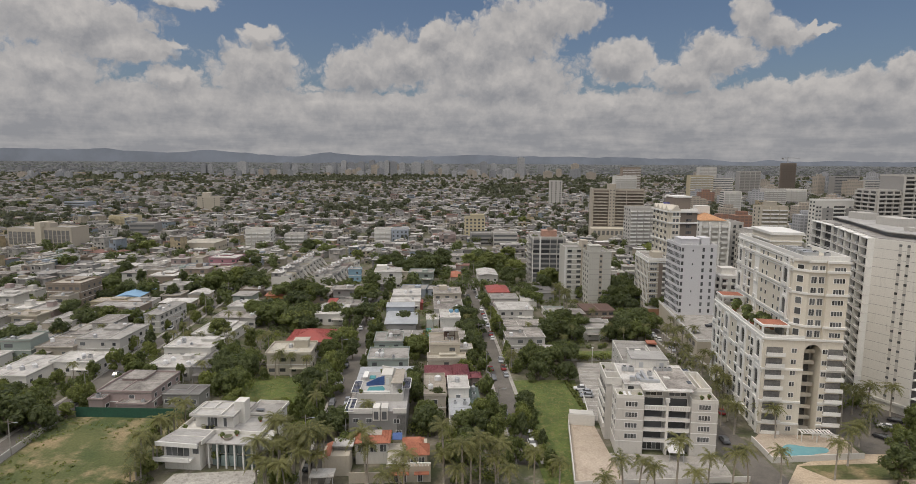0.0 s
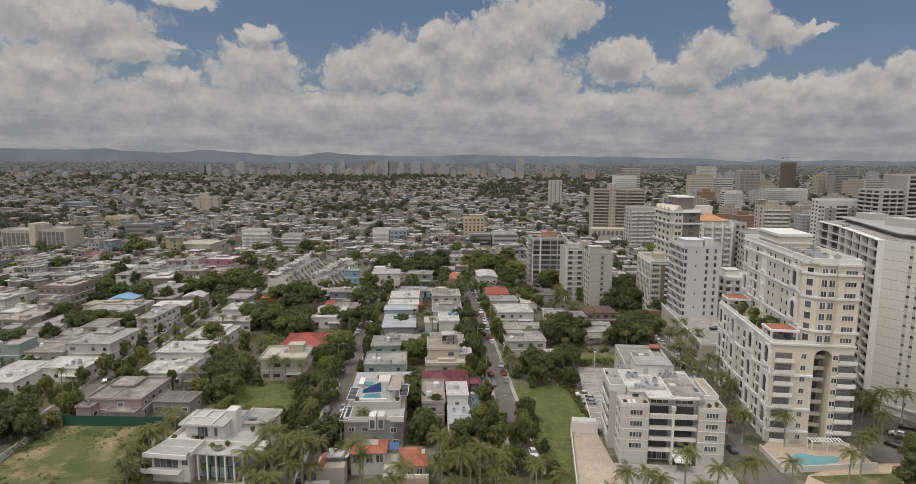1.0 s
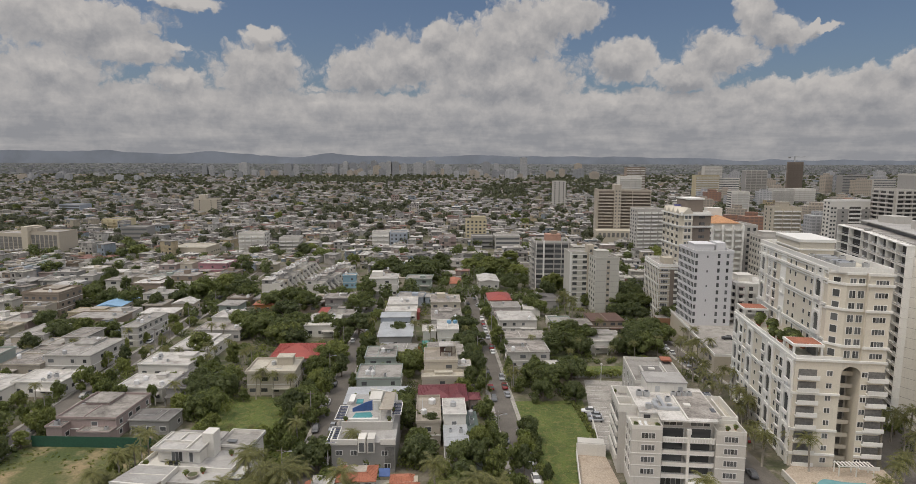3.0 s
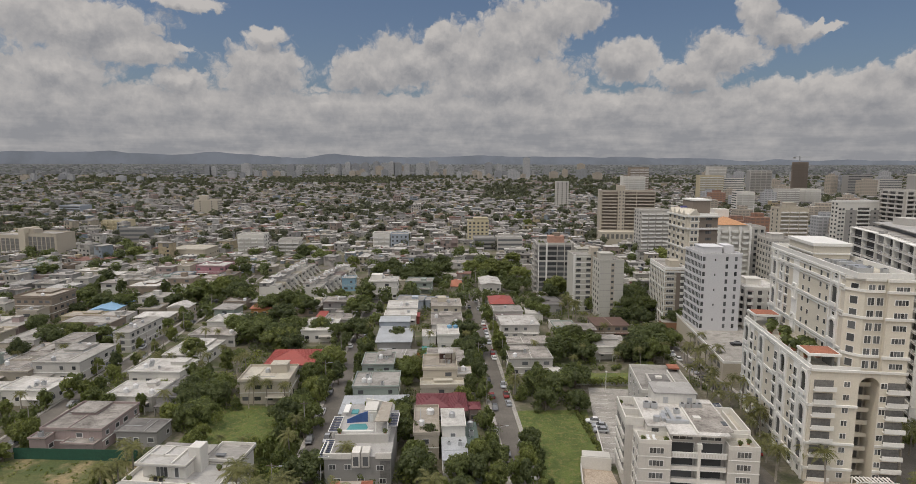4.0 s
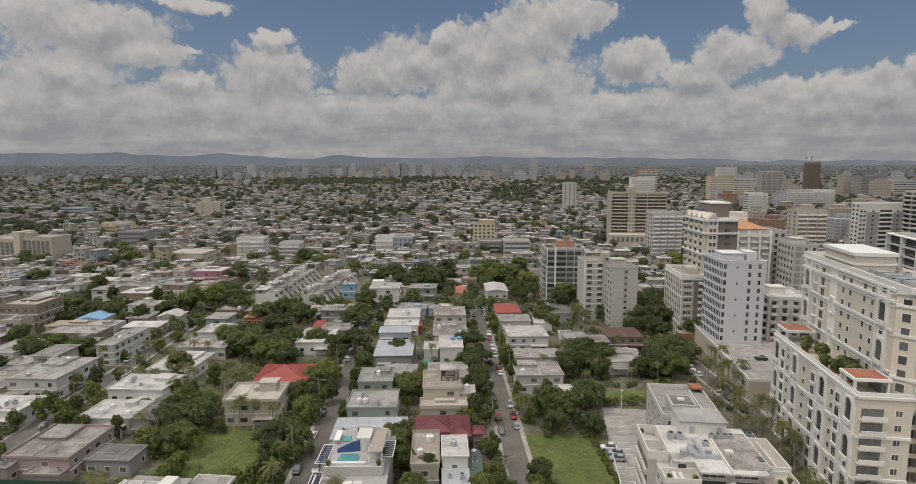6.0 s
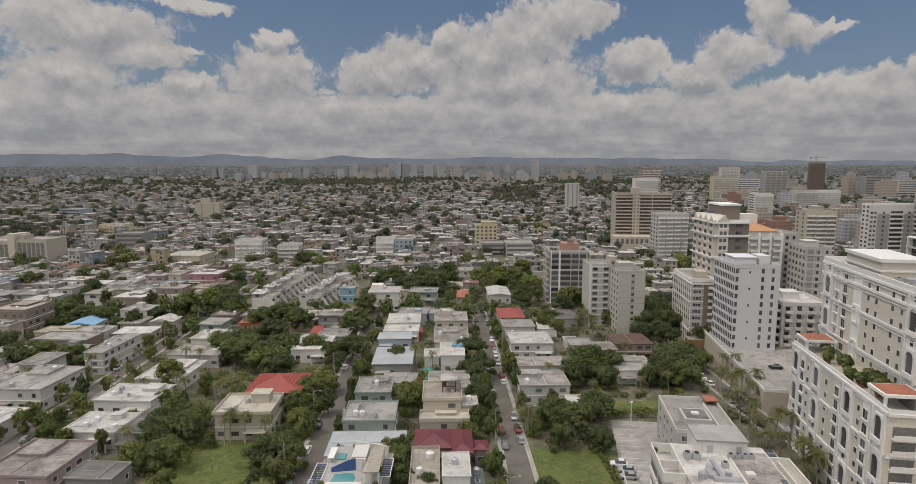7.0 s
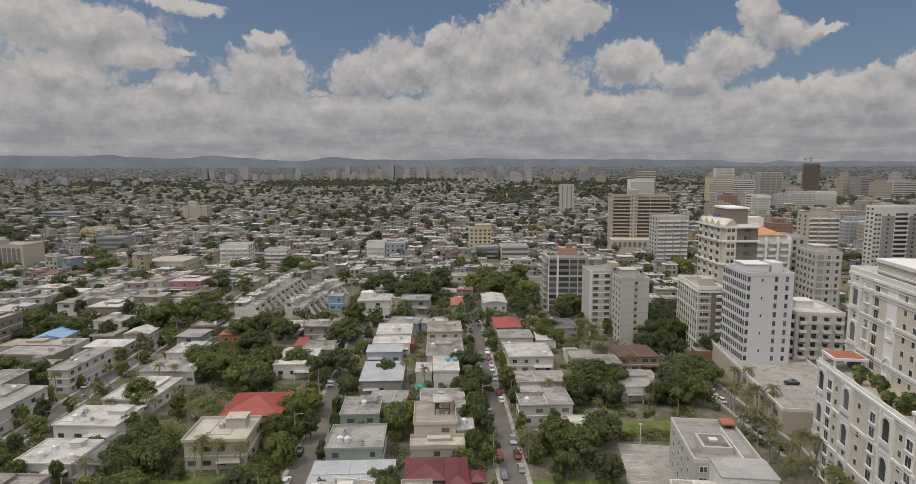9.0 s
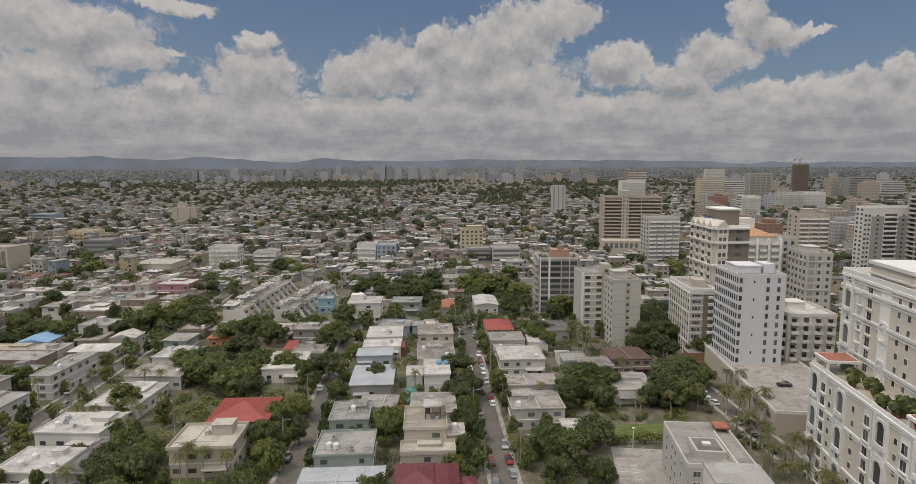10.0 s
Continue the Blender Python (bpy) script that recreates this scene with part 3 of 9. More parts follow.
TREES = [broadleaf_meshes(31 + i, (1.0, 1.15, 0.9, 1.1)[i % 4], (1.0, 0.9, 1.1, 0.85)[i % 4], 4200, (LEAF, LEAF_DARK, LEAF_LIME, LEAF_DARK, LEAF)[i % 5]) for i in range(10)]
SMALL = [broadleaf_meshes(131 + i, (0.9, 1.1, 0.8)[i % 3], (1.0, 0.85, 1.15)[i % 3], 1700, (LEAF, LEAF_LIME, LEAF_DARK, LEAF)[i % 4]) for i in range(6)]
FLAME = broadleaf_meshes(77, 1.0, 0.75, 1700, LEAF_GOLD)
TREES.append(FLAME)          # the last of the stock is the orange one
PALMS = [palm_meshes(5 + i, (7.0, 8.8, 7.8, 9.6)[i % 4]) for i in range(6)]
rng_tree = random.Random(3)


def tree(x, y, r=5.0, h=8.0, kind=None):
    stock = SMALL if r < 3.6 or y > 420 else TREES
    t, c = TREES[kind] if kind is not None else stock[rng_tree.randrange(len(stock) - (stock is TREES))]
    ob = thing("tree", x, y, 0, rng_tree.uniform(0, 360), "broad leafy green tree with a dense uneven crown", "tree", "garden trees")
    ob.scale = (r / 5.0, r / 5.0, h / 8.0)
    part("crown", c, None, ob)
    if y < 300:
        part("trunk", t, None, ob)
    return ob


def palm(x, y, s=1.0):
    t, c = PALMS[rng_tree.randrange(len(PALMS))]
    ob = thing("palm_tree", x, y, 0, rng_tree.uniform(0, 360), "coconut palm with drooping green fronds", "palm tree", "palms")
    ob.scale = (s, s, s)
    part("trunk", t, None, ob), part("crown", c, None, ob)
    return ob

# ground, streets, fields
def sheet(name, x0, x1, y0, y1, z, mat, label="", kind="structure", thick=0.0, category=""):
    g = Geo()
    if thick:
        g.box(x0, x1, y0, y1, z - thick, z)
    else:
        g.faces([(x0, y0, z), (x1, y0, z), (x1, y1, z), (x0, y1, z)], [(0, 1, 2, 3)])
    return single(name, g, mat, label, category, kind=kind)


sheet("ground", -5200, 5200, -600, 4900, 0.0, EARTH, "mottled yard earth, grass and paving between the houses", category="ground")
STREETS = ((25.5, 140, 372), (-26.5, 118, 380), (-109, 100, 420), (100.0, 205, 420))
for i, (sx, ya, yb) in enumerate(STREETS):
    sheet("road_%d" % (i + 1), sx - 2.9, sx + 2.9, ya, yb, 0.03, ASPHALT, "grey asphalt street lined with parked cars", category="road")
    for s in (-1, 1):
        sheet("pavement", sx + s * 3.5 - 0.6, sx + s * 3.5 + 0.6, ya, yb, 0.15, LOT, "worn concrete pavement beside the street", thick=0.15, category="pavement")
sheet("road_5", -220, 110, 341, 348, 0.05, ASPHALT, "grey asphalt cross street", category="road")
sheet("road_6", -420, 210, 441, 450, 0.05, ASPHALT, "grey asphalt cross street", category="road")
sheet("parking_lot_1", 32, 84, 452, 492, 0.06, LOT, "wide worn car park full of small cars", category="car park")
sheet("road_7", 76.0, 85.5, 118, 205, 0.03, ASPHALT, "asphalt lane between two apartment buildings", category="road")
single("field_1", Geo().prism([(28.5, 197), (51, 197), (45.5, 160), (34.5, 128), (27.5, 128)], 0.0, 0.07), GRASS, "vivid green grass field between street and car park", "grass field", kind="structure")
sheet("field_2", -104, -68, 112, 172.5, 0.07, WILD, "overgrown vacant plot with weeds and bare earth", category="vacant plot")
sheet("lawn_1", -64, -34.5, 160, 204, 0.07, GRASS, "garden lawn among trees", category="lawn")
sheet("lawn_2", 52, 92, 218, 228, 0.07, GRASS, "narrow green lawn behind a hedge", category="lawn")
single("parking_lot_2", Geo().prism([(46.2, 164), (56, 214.5), (73.5, 211.5), (64, 164)], 0.0, 0.09), LOT, "worn concrete car park with faded bay lines", "car park", kind="structure")
sheet("beach", -20, 200, 70, 128, 0.06, SAND, "pale tan beach sand", category="beach")

single("beach", Geo().prism([(84, 128), (126, 127.5), (131, 141), (106, 142), (92, 137)], 0.0, 0.065), SAND, "pale tan beach sand below the pool terrace", "beach", kind="structure")


def bay_lines():
    for i in range(12):
        y = 172 + 3.3 * i
        x = 48.4 + (y - 172) * 0.19
        single("bay_line", Geo().box(0, 5.0, 0, 0.12, 0.09, 0.098), TRIM, "faded white parking bay line", "road marking", kind="structure", at=pose(x, y, 0, 0, 0, -10))


bay_lines()

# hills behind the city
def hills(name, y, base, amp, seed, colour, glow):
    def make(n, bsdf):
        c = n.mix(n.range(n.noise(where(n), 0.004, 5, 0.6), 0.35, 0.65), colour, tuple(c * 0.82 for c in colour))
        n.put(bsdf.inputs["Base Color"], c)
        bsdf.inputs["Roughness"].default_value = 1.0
        # haze over the hills: put into the blue-grey colour and this weak glow
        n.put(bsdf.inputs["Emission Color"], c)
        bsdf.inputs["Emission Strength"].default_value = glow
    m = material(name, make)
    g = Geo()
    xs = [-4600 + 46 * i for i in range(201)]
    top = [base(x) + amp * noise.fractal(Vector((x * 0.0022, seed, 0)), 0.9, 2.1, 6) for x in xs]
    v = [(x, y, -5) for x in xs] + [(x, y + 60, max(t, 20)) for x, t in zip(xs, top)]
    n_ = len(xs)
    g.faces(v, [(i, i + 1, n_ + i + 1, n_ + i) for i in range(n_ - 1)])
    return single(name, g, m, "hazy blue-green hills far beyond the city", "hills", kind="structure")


def ridge(x):
    return 104 + 34 * min(1.0, max(0.0, (-x - 700) / 1800)) + 14 * math.exp(-((x - 560) / 420) ** 2) - 20 * min(1.0, max(0.0, (x - 1200) / 1500))


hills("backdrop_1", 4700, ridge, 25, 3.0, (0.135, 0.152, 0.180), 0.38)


def far_rise(y):
    """The plain lifts gently towards the foot of the hills."""
    return 47.0 * max(0.0, (y - 3000.0) / 1700.0) ** 1.15


def far_terrain():
    g = Geo()
    ys = [3000 + 85 * i for i in range(21)]
    xs = [-4600, -2300, 0, 2300, 5000]
    g.faces([(x, y, far_rise(y) + 0.02) for y in ys for x in xs], [(j * 5 + i, j * 5 + i + 1, j * 5 + i + 6, j * 5 + i + 5) for j in range(20) for i in range(4)])
    # these greys hold the haze of the distance
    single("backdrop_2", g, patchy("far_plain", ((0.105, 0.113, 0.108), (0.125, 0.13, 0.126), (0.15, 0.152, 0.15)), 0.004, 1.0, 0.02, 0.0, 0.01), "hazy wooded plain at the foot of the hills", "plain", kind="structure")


far_terrain()

# apartment towers
def tower(name, x0, x1, y0, y1, h, storeys, wall, label, faces, rot=0.0, band=None, roof=None, head=None, group="apartment towers", base=0.0):
    """A block of storeys. faces: face number -> (style, count, ...)."""
    cx, cy, a, b = (x0 + x1) / 2, (y0 + y1) / 2, (x1 - x0) / 2, (y1 - y0) / 2
    PLOTS.append((x0 - 2, x1 + 2, y0 - 2, y1 + 2))
    ob = thing(name, cx, cy, base, rot, label, "apartment building", group)
    blk = (-a, a, -b, b)
    part("wall", Geo().box(-a, a, -b, b, 0, h), wall, ob)
    part("roof_slab", Geo().box(-a + 0.3, a - 0.3, -b + 0.3, b - 0.3, h, h + 0.05), roof or R_GREY, ob)
    part("parapet", Geo().ring(-a - 0.1, a + 0.1, -b - 0.1, b + 0.1, h - 0.3, h + 0.9, 0.3), band or wall, ob)
    if head:
        u0, u1, v0, v1, sz = head
        s = part("stair_head", Geo().box(u0, u1, v0, v1, h, h + sz), wall, ob)
        part("stair_roof", Geo().box(u0 - 0.3, u1 + 0.3, v0 - 0.3, v1 + 0.3, h + sz, h + sz + 0.3), band or wall, s)
    sh = h / storeys
    for face, (style, n, *more) in faces.items():
        length = 2 * a if face in (0, 2) else 2 * b
        for s in range(storeys):
            z = s * sh
            if style == "windows":
                ww = more[0] if more else 1.9
                wh = sh * (0.62 if ww < 1.15 else 0.5)
                for i in range(n):
                    window(ob, blk, face, (i + 0.5) / n * length - length / 2, z + sh * 0.26, ww, wh, far=y0 > 240)
            elif style == "band":
                p = shared(("band", round(length, 1), round(sh, 2)), lambda: Geo().box(-length / 2 + 0.5, length / 2 - 0.5, -0.04, 0.01, sh * 0.34, sh * 0.8).mesh("window_band", GLASS))
                part("window_band", p, None, ob, at=face_pose(*blk, face, 0, z))
            elif style == "balcony":
                for i in range(n):
                    balcony(ob, blk, face, (i + 0.5) / n * length - length / 2, z + 0.2, length / n * (more[0] if more else 0.8), 1.5, band or TRIM, door=y0 < 300)
            elif style == "gallery":
                balcony(ob, blk, face, 0, z + 0.2, length - 0.2, 1.6, band or TRIM, door=y0 < 470)
        if style == "windows" and y0 < 400 and len(more) < 2:
            for i in range(n + 1):
                part("pier", Geo().box(-0.3, 0.3, -0.22, 0, 0, h), band or wall, ob, at=face_pose(*blk, face, (i / n - 0.5) * (length - 0.6), 0))
            for s in range(2, storeys, 4):
                part("floor_band", Geo().box(-length / 2, length / 2, -0.3, 0, s * sh - 0.25, s * sh + 0.25), band or wall, ob, at=face_pose(*blk, face, 0, 0))
        if style == "gallery" or style == "piers":
            for i in range(n + 1):
                u = i / n * length - length / 2
                part("pier", Geo().box(-0.25, 0.25, -1.7, 0, 0, h), band or wall, ob, at=face_pose(*blk, face, u, 0))
    return ob


wt = tower("white_tower", 113.3, 129.1, 257.5, 276.9, 33.8, 11, LILAC, "slender cool-white apartment tower with rows of small windows", {3: ("windows", 12, 1.0, "plain")}, rot=-4.4, base=3.6, head=(-5.5, 2.5, -3, 6, 2.4))
for k in range(11):
    for u, w in ((-7.1, 1.0), (-2.6, 0.5), (2.0, 1.0), (5.6, 1.0)):
        if w < 0.6 and k % 2:
            continue
        window(wt, (-7.9, 7.9, -9.7, 9.7), 0, u, 0.9 + k * 3.07, w, 1.7 if w > 0.6 else 0.9, far=True)
part("roof_box", Geo().box(3.4, 7.2, -3, 4, 33.8, 37.0), LILAC, wt)
def taupe_tower():
    """Ivory tower with gabled bays, a taupe front panel and a blue-panelled roof."""
    w, d, top, n = 14.0, 23.0, 50.0, 16
    sh = top / n
    ob = tower("taupe_tower", 122.8, 136.8, 296.2, 319.2, top, n, IVORY, "tall ivory and taupe apartment tower with white gables", {}, rot=-1.5, band=TRIM)
    a, b = w / 2, d / 2
    part("taupe_panel", Geo().box(-1.6, a + 0.02, -b - 0.2, -b, 0, top - 0.6), TAUPE, ob)
    part("bay", Geo().box(-a + 0.9, -1.9, -b - 0.9, -b, 0, top + 0.5), IVORY, ob)
    for k in range(n):
        z = k * sh
        pane_row(ob, 1.4, 4.2, -b - 0.2, z + 0.9, z + 2.2, 3, mat=TAUPE)
        for u in (-5.6, -3.9):
            part("window", Geo().box(u, u + 1.2, -b - 0.96, -b - 0.9, z + 0.8, z + 2.3), GLASS, ob)
        part("sill_band", Geo().box(-a + 0.8, -1.8, -b - 1.05, -b - 0.9, z + 0.2, z + 0.5), TRIM, ob)
    for z in (16.0, 34.4, 43.6, 49.2):
        part("cornice", Geo().box(-a - 0.4, a + 0.4, -b - 1.25, -b - 0.2, z, z + 0.7), TRIM, ob)
        part("cornice", Geo().box(-a - 1.3, -a, -b - 0.2, b + 0.2, z, z + 0.7), TRIM, ob)
        part("cornice", Geo().box(a, a + 0.35, -b - 0.2, b + 0.2, z, z + 0.7), TRIM, ob)
    part("gable", Geo().faces([(-a + 0.6, -b - 1.0, top + 0.5), (-1.6, -b - 1.0, top + 0.5), (-a / 2 - 0.5, -b - 1.0, top + 2.9), (-a + 0.6, -b + 7, top + 0.5), (-1.6, -b + 7, top + 0.5), (-a / 2 - 0.5, -b + 7, top + 2.9)], [(0, 1, 2), (5, 4, 3), (0, 2, 5, 3), (1, 4, 5, 2), (0, 3, 4, 1)]), IVORY, ob)
    for v in (-b + 0.6, -b + 6.2, -b + 11.8, -b + 17.4):
        bay = part("bay", Geo().box(-a - 0.9, -a, v, v + 3.6, 0, top + 0.5), IVORY, ob)
        part("gable", Geo().faces([(-a - 1.0, v - 0.2, top + 0.5), (-a - 1.0, v + 3.8, top + 0.5), (-a - 1.0, v + 1.8, top + 2.6), (-a + 5, v - 0.2, top + 0.5), (-a + 5, v + 3.8, top + 0.5), (-a + 5, v + 1.8, top + 2.6)], [(0, 2, 1), (3, 4, 5), (0, 3, 5, 2), (1, 2, 5, 4), (0, 1, 4, 3)]), IVORY, bay)
        for k in range(n):
            part("window", Geo().box(-a - 0.96, -a - 0.9, v + 0.6, v + 3.0, k * sh + 0.8, k * sh + 2.3), GLASS, bay)
            if v < b - 7:
                part("balcony_slab", Geo().box(-a - 0.7, -a, v + 3.7, v + 5.5, k * sh + 0.1, k * sh + 0.9), TRIM, bay)
    hd = part("stair_head", Geo().box(-1.5, a - 0.4, -3.5, 9, top, top + 6.2), TAUPE, ob)
    part("cornice", Geo().box(-1.9, a, -3.9, 9.4, top + 6.2, top + 6.9), TRIM, hd)
    part("solar_roof", Geo().faces([(-5.0, 0, top + 0.6), (-1.6, 0, top + 0.6), (-1.6, 4, top + 3.4), (-5.0, 4, top + 3.4)], [(0, 1, 2, 3)]), plain("indigo_panel", (0.06, 0.06, 0.18), 0.3), ob)


taupe_tower()
st = tower("small_taupe_block", 110.6, 120.2, 286.2, 312.0, 26.6, 9, CREAM, "cream and taupe mid-rise apartment block with white corners", {3: ("windows", 9, 1.2)}, rot=-6.0, band=TRIM)
part("taupe_panel", Geo().box(0.2, 2.0, -13.1, -12.9, 4, 26), TAUPE, st)
for k in range(8):
    z = 4.4 + k * 2.75
    pane_row(st, -4.0, -0.8, -12.9, z + 0.7, z + 1.9, 3)
    part("floor_band", Geo().box(-4.8, 0.2, -13.05, -12.9, z - 0.2, z + 0.15), TRIM, st)
    b = part("balcony", Geo().box(2.0, 4.8, -13.9, -12.9, z - 0.2, z + 0.75), TRIM, st)
    # shade behind the balcony, painted as a dark sheet
    part("balcony_opening", Geo().box(2.1, 4.7, -12.96, -12.88, z + 0.75, z + 2.4), SHADE, b)
part("roof_room", Geo().box(-1.0, 3.4, -6, 1, 26.6, 29.4), CREAM, st)
part("cornice", Geo().box(-5.2, 5.2, -13.3, -12.9, 25.2, 25.9), TRIM, st)
part("cornice", Geo().box(-5.2, -4.8, -12.9, 12.9, 25.2, 25.9), TRIM, st)
part("car_park", Geo().box(-6.4, 6.6, -17.6, -12.9, 0, 3.2), plain("brown_brick", (0.26, 0.14, 0.08), 0.85), st)
part("deck", Geo().box(-6.4, 6.6, -17.6, -12.9, 3.2, 3.4), LOT, st)
gt = tower("grey_gallery_tower", 64.6, 85.4, 359.5, 375.5, 28, 9, GREY, "grey concrete tower with dark glazed bays between pale piers", {3: ("balcony", 3, 0.8)}, rot=-4, band=PALE)
for i, u in enumerate((-9.6, -5.4, 0.8, 5.0, 9.0)):
    part("pier", Geo().box(u, u + (0.9 if i == 1 else 0.35), -8.9, -8.0, 0, 28.6), TRIM if i < 2 else PALE, gt)
for k in range(9):
    for u0, u1 in ((-9.2, -5.4), (-4.4, 0.8), (1.2, 5.0), (5.4, 9.0)):
        part("glazed_bay", Geo().box(u0, u1, -8.12, -8.0, k * 3 + 0.9, k * 3 + 2.7), GLASS, gt)
    part("spandrel", Geo().box(-10.4, 9.4, -8.3, -8.0, k * 3 - 0.1, k * 3 + 0.8), GREY if k % 3 else PALE, gt)
r = part("roof_room", Geo().box(-3.5, 5.5, -4, 4, 28, 32), plain("pink_brick", (0.40, 0.235, 0.175), 0.85, 0.0, 3.0, 0.25), gt)
part("roof_tank", Geo().box(0, 3, -3, 1, 32, 34), TAN, r)
for u, v in ((-8, -6), (-6.5, -3), (-8.5, 0), (7, -6), (8.5, -2)):
    sg = Geo()
    leaf_quads(sg, (u, v, 28.7), 0.9, 60, 0.45, random.Random(int(u * 7 + v)))
    part("roof_garden", sg, LEAF_DARK, gt)
pb = tower("pale_tower", 74.6, 84.6, 316, 330, 28, 10, GREIGE, "cream concrete apartment block with window columns", {0: ("windows", 2, 2.2, "plain")})
part("white_pier", Geo().box(-5.2, -4.2, -7.4, -7.0, 0, 29), TRIM, pb)
part("lift_shaft", Geo().box(3.6, 6.8, -8.0, -2.0, 0, 32.5), BEIGE, pb)
for k in range(10):
    part("floor_band", Geo().box(-4.2, 3.6, -7.14, -7.0, k * 2.8 + 2.3, k * 2.8 + 2.75), TRIM, pb)
    part("lift_window", Geo().box(4.6, 5.8, -8.06, -8.0, k * 3.1 + 1.2, k * 3.1 + 2.4), GLASS, pb)
pc = tower("pale_tower", 83.8, 95.4, 302.0, 317.4, 27.5, 10, GREIGE, "cream jointed apartment block with a dark window slot", {3: ("windows", 4, 1.2, "plain")}, head=(-4, 2, -2, 4, 3))
for k in range(1, 10):
    part("joint", Geo().box(-5.8, 5.8, -7.75, -7.7, k * 2.75 - 0.06, k * 2.75 + 0.06), GREY, pc)
part("window_slot", Geo().box(-0.4, 1.2, -7.78, -7.7, 0, 27), BEIGE, pc)
for k in range(10):
    part("window", Geo().box(-0.2, 1.0, -7.82, -7.78, k * 2.75 + 0.8, k * 2.75 + 1.9), GLASS, pc)
bt = tower("brown_slab_tower", 159, 207.4, 563, 579, 47.2, 16, TAUPE, "wide brown slab tower with rows of dark galleries", {0: ("gallery", 3)}, rot=-8, band=BEIGE)
part("lift_shaft", Geo().box(-8.5, -2.5, -10.4, 4, 0, 53), BEIGE, bt)
for k in range(16):
    for u in (-7.6, -4.6):
        part("window", Geo().box(u, u + 1.2, -10.46, -10.4, k * 3.04 + 0.9, k * 3.04 + 2.2), SHADE, bt)
part("end_wall", Geo().box(-24.3, -22.6, -9.9, 8, 0, 49), BEIGE, bt)
part("podium", Geo().box(-26, 12, -26, -11, 0, 12.4), CREAM, bt)
# shaded arches, painted as flat dark sheets
for i in range(7):
    part("podium_arch", Geo().box(-24 + i * 4, -21.6 + i * 4, -26.06, -26, 6.5, 10.5), SHADE, bt)
tower("pale_tower", 168.2, 190.8, 486, 502, 36.2, 12, PALE, "pale tower with pinkish balconies", {0: ("balcony", 4, 0.8), 3: ("windows", 3)})
ot = tower("orange_roofed_tower", 158.4, 175.2, 337, 357, 40.2, 13, WHITE, "white apartment tower under an orange tiled roof", {0: ("balcony", 3, 0.6), 3: ("windows", 6, 1.5)}, rot=-4)
part("tile_roof", Geo().hip(-9.0, 6.5, -10.6, 10.6, 41.2, 44.6), plain("pale_clay_tile", (0.46, 0.25, 0.13), 0.8, 0.0, 3.0, 0.25), ot)
for u in (-8.3, -2.9, 2.6, 8.0):
    part("pier", Geo().box(u - 0.5, u + 0.5, -11.6, -10.0, 0, 40.2), TRIM, ot)
part("stair_head", Geo().box(-6, 2, 3, 9, 44, 48.5), WHITE, ot)
tower("white_block", 177.5, 187.5, 344, 364, 38.5, 12, PALE, "pale apartment block joined to an orange-roofed tower", {0: ("windows", 3, 1.4), 3: ("windows", 4, 1.4)}, rot=-4)
tower("yellow_block", 38, 57, 575, 590, 19.4, 6, YELLOW, "yellow apartment block with red upper rooms", {0: ("windows", 5), 3: ("windows", 3)}, head=(-4, 9, -4, 4, 3))
tower("low_office", 40, 58, 524, 540, 10, 3, GREY, "low grey building with dark windows", {0: ("band", 1)})
tower("white_block", -45, -30.5, 527, 542, 13.7, 4, WHITE, "white four-storey block with recessed balconies", {0: ("balcony", 3, 0.7)})
tower("blue_block", -30, -15.5, 526, 541, 13.2, 4, BLUE, "blue-grey four-storey block with a white top", {0: ("windows", 4, 1.4)})
tower("pink_block", 12, 26, 523, 536, 10, 3, PINK, "rosy three-storey block with galleries", {0: ("gallery", 3)}, band=PINK)
tower("mauve_block", -284, -260, 590, 606, 11.7, 3, GREY, "mauve-grey three-storey office block with window bands", {0: ("band", 1)})
tower("low_office", 59, 80, 518, 536, 11, 3, PALE, "low pale building with a white front", {0: ("band", 1)})
def institute():
    """Two beige wings with tall dark bays and a lift tower between them."""
    ob = thing("beige_institute", -316, 508, 0, -14, "long beige building with tall dark bays and a lift tower", "institute", "apartment towers")
    PLOTS.append((-350, -288, 495, 540))
    for x0, x1, h in ((-32, -3, 15.5), (3, 30, 17.5)):
        w = part("wall", Geo().box(x0, x1, 0, 18, 0, h), BEIGE, ob)
        part("roof_slab", Geo().box(x0 + 0.3, x1 - 0.3, 0.3, 17.7, h, h + 0.06), R_GREY, w)
        part("parapet", Geo().ring(x0, x1, 0, 18, h + 0.06, h + 0.9, 0.3), BEIGE, w)
        n = 6
        for i in range(n):
            a = x0 + 1.2 + i * (x1 - x0 - 2.4) / n
            bay = part("dark_bay", Geo().box(a, a + (x1 - x0 - 2.4) / n - 0.9, -0.06, 0.02, 2.6, h - 2.0), SHADE, w)
            for z in (5.4, 8.4, 11.4):
                part("bay_rail", Geo().box(a, a + (x1 - x0 - 2.4) / n - 0.9, -0.1, -0.06, z, z + 0.3), GREY, bay)
    part("lift_tower", Geo().box(-3, 3, -2, 12, 0, 22), CREAM, ob)
    part("plant_room", Geo().box(-2, 8, 2, 10, 17.5, 21), BEIGE, ob)


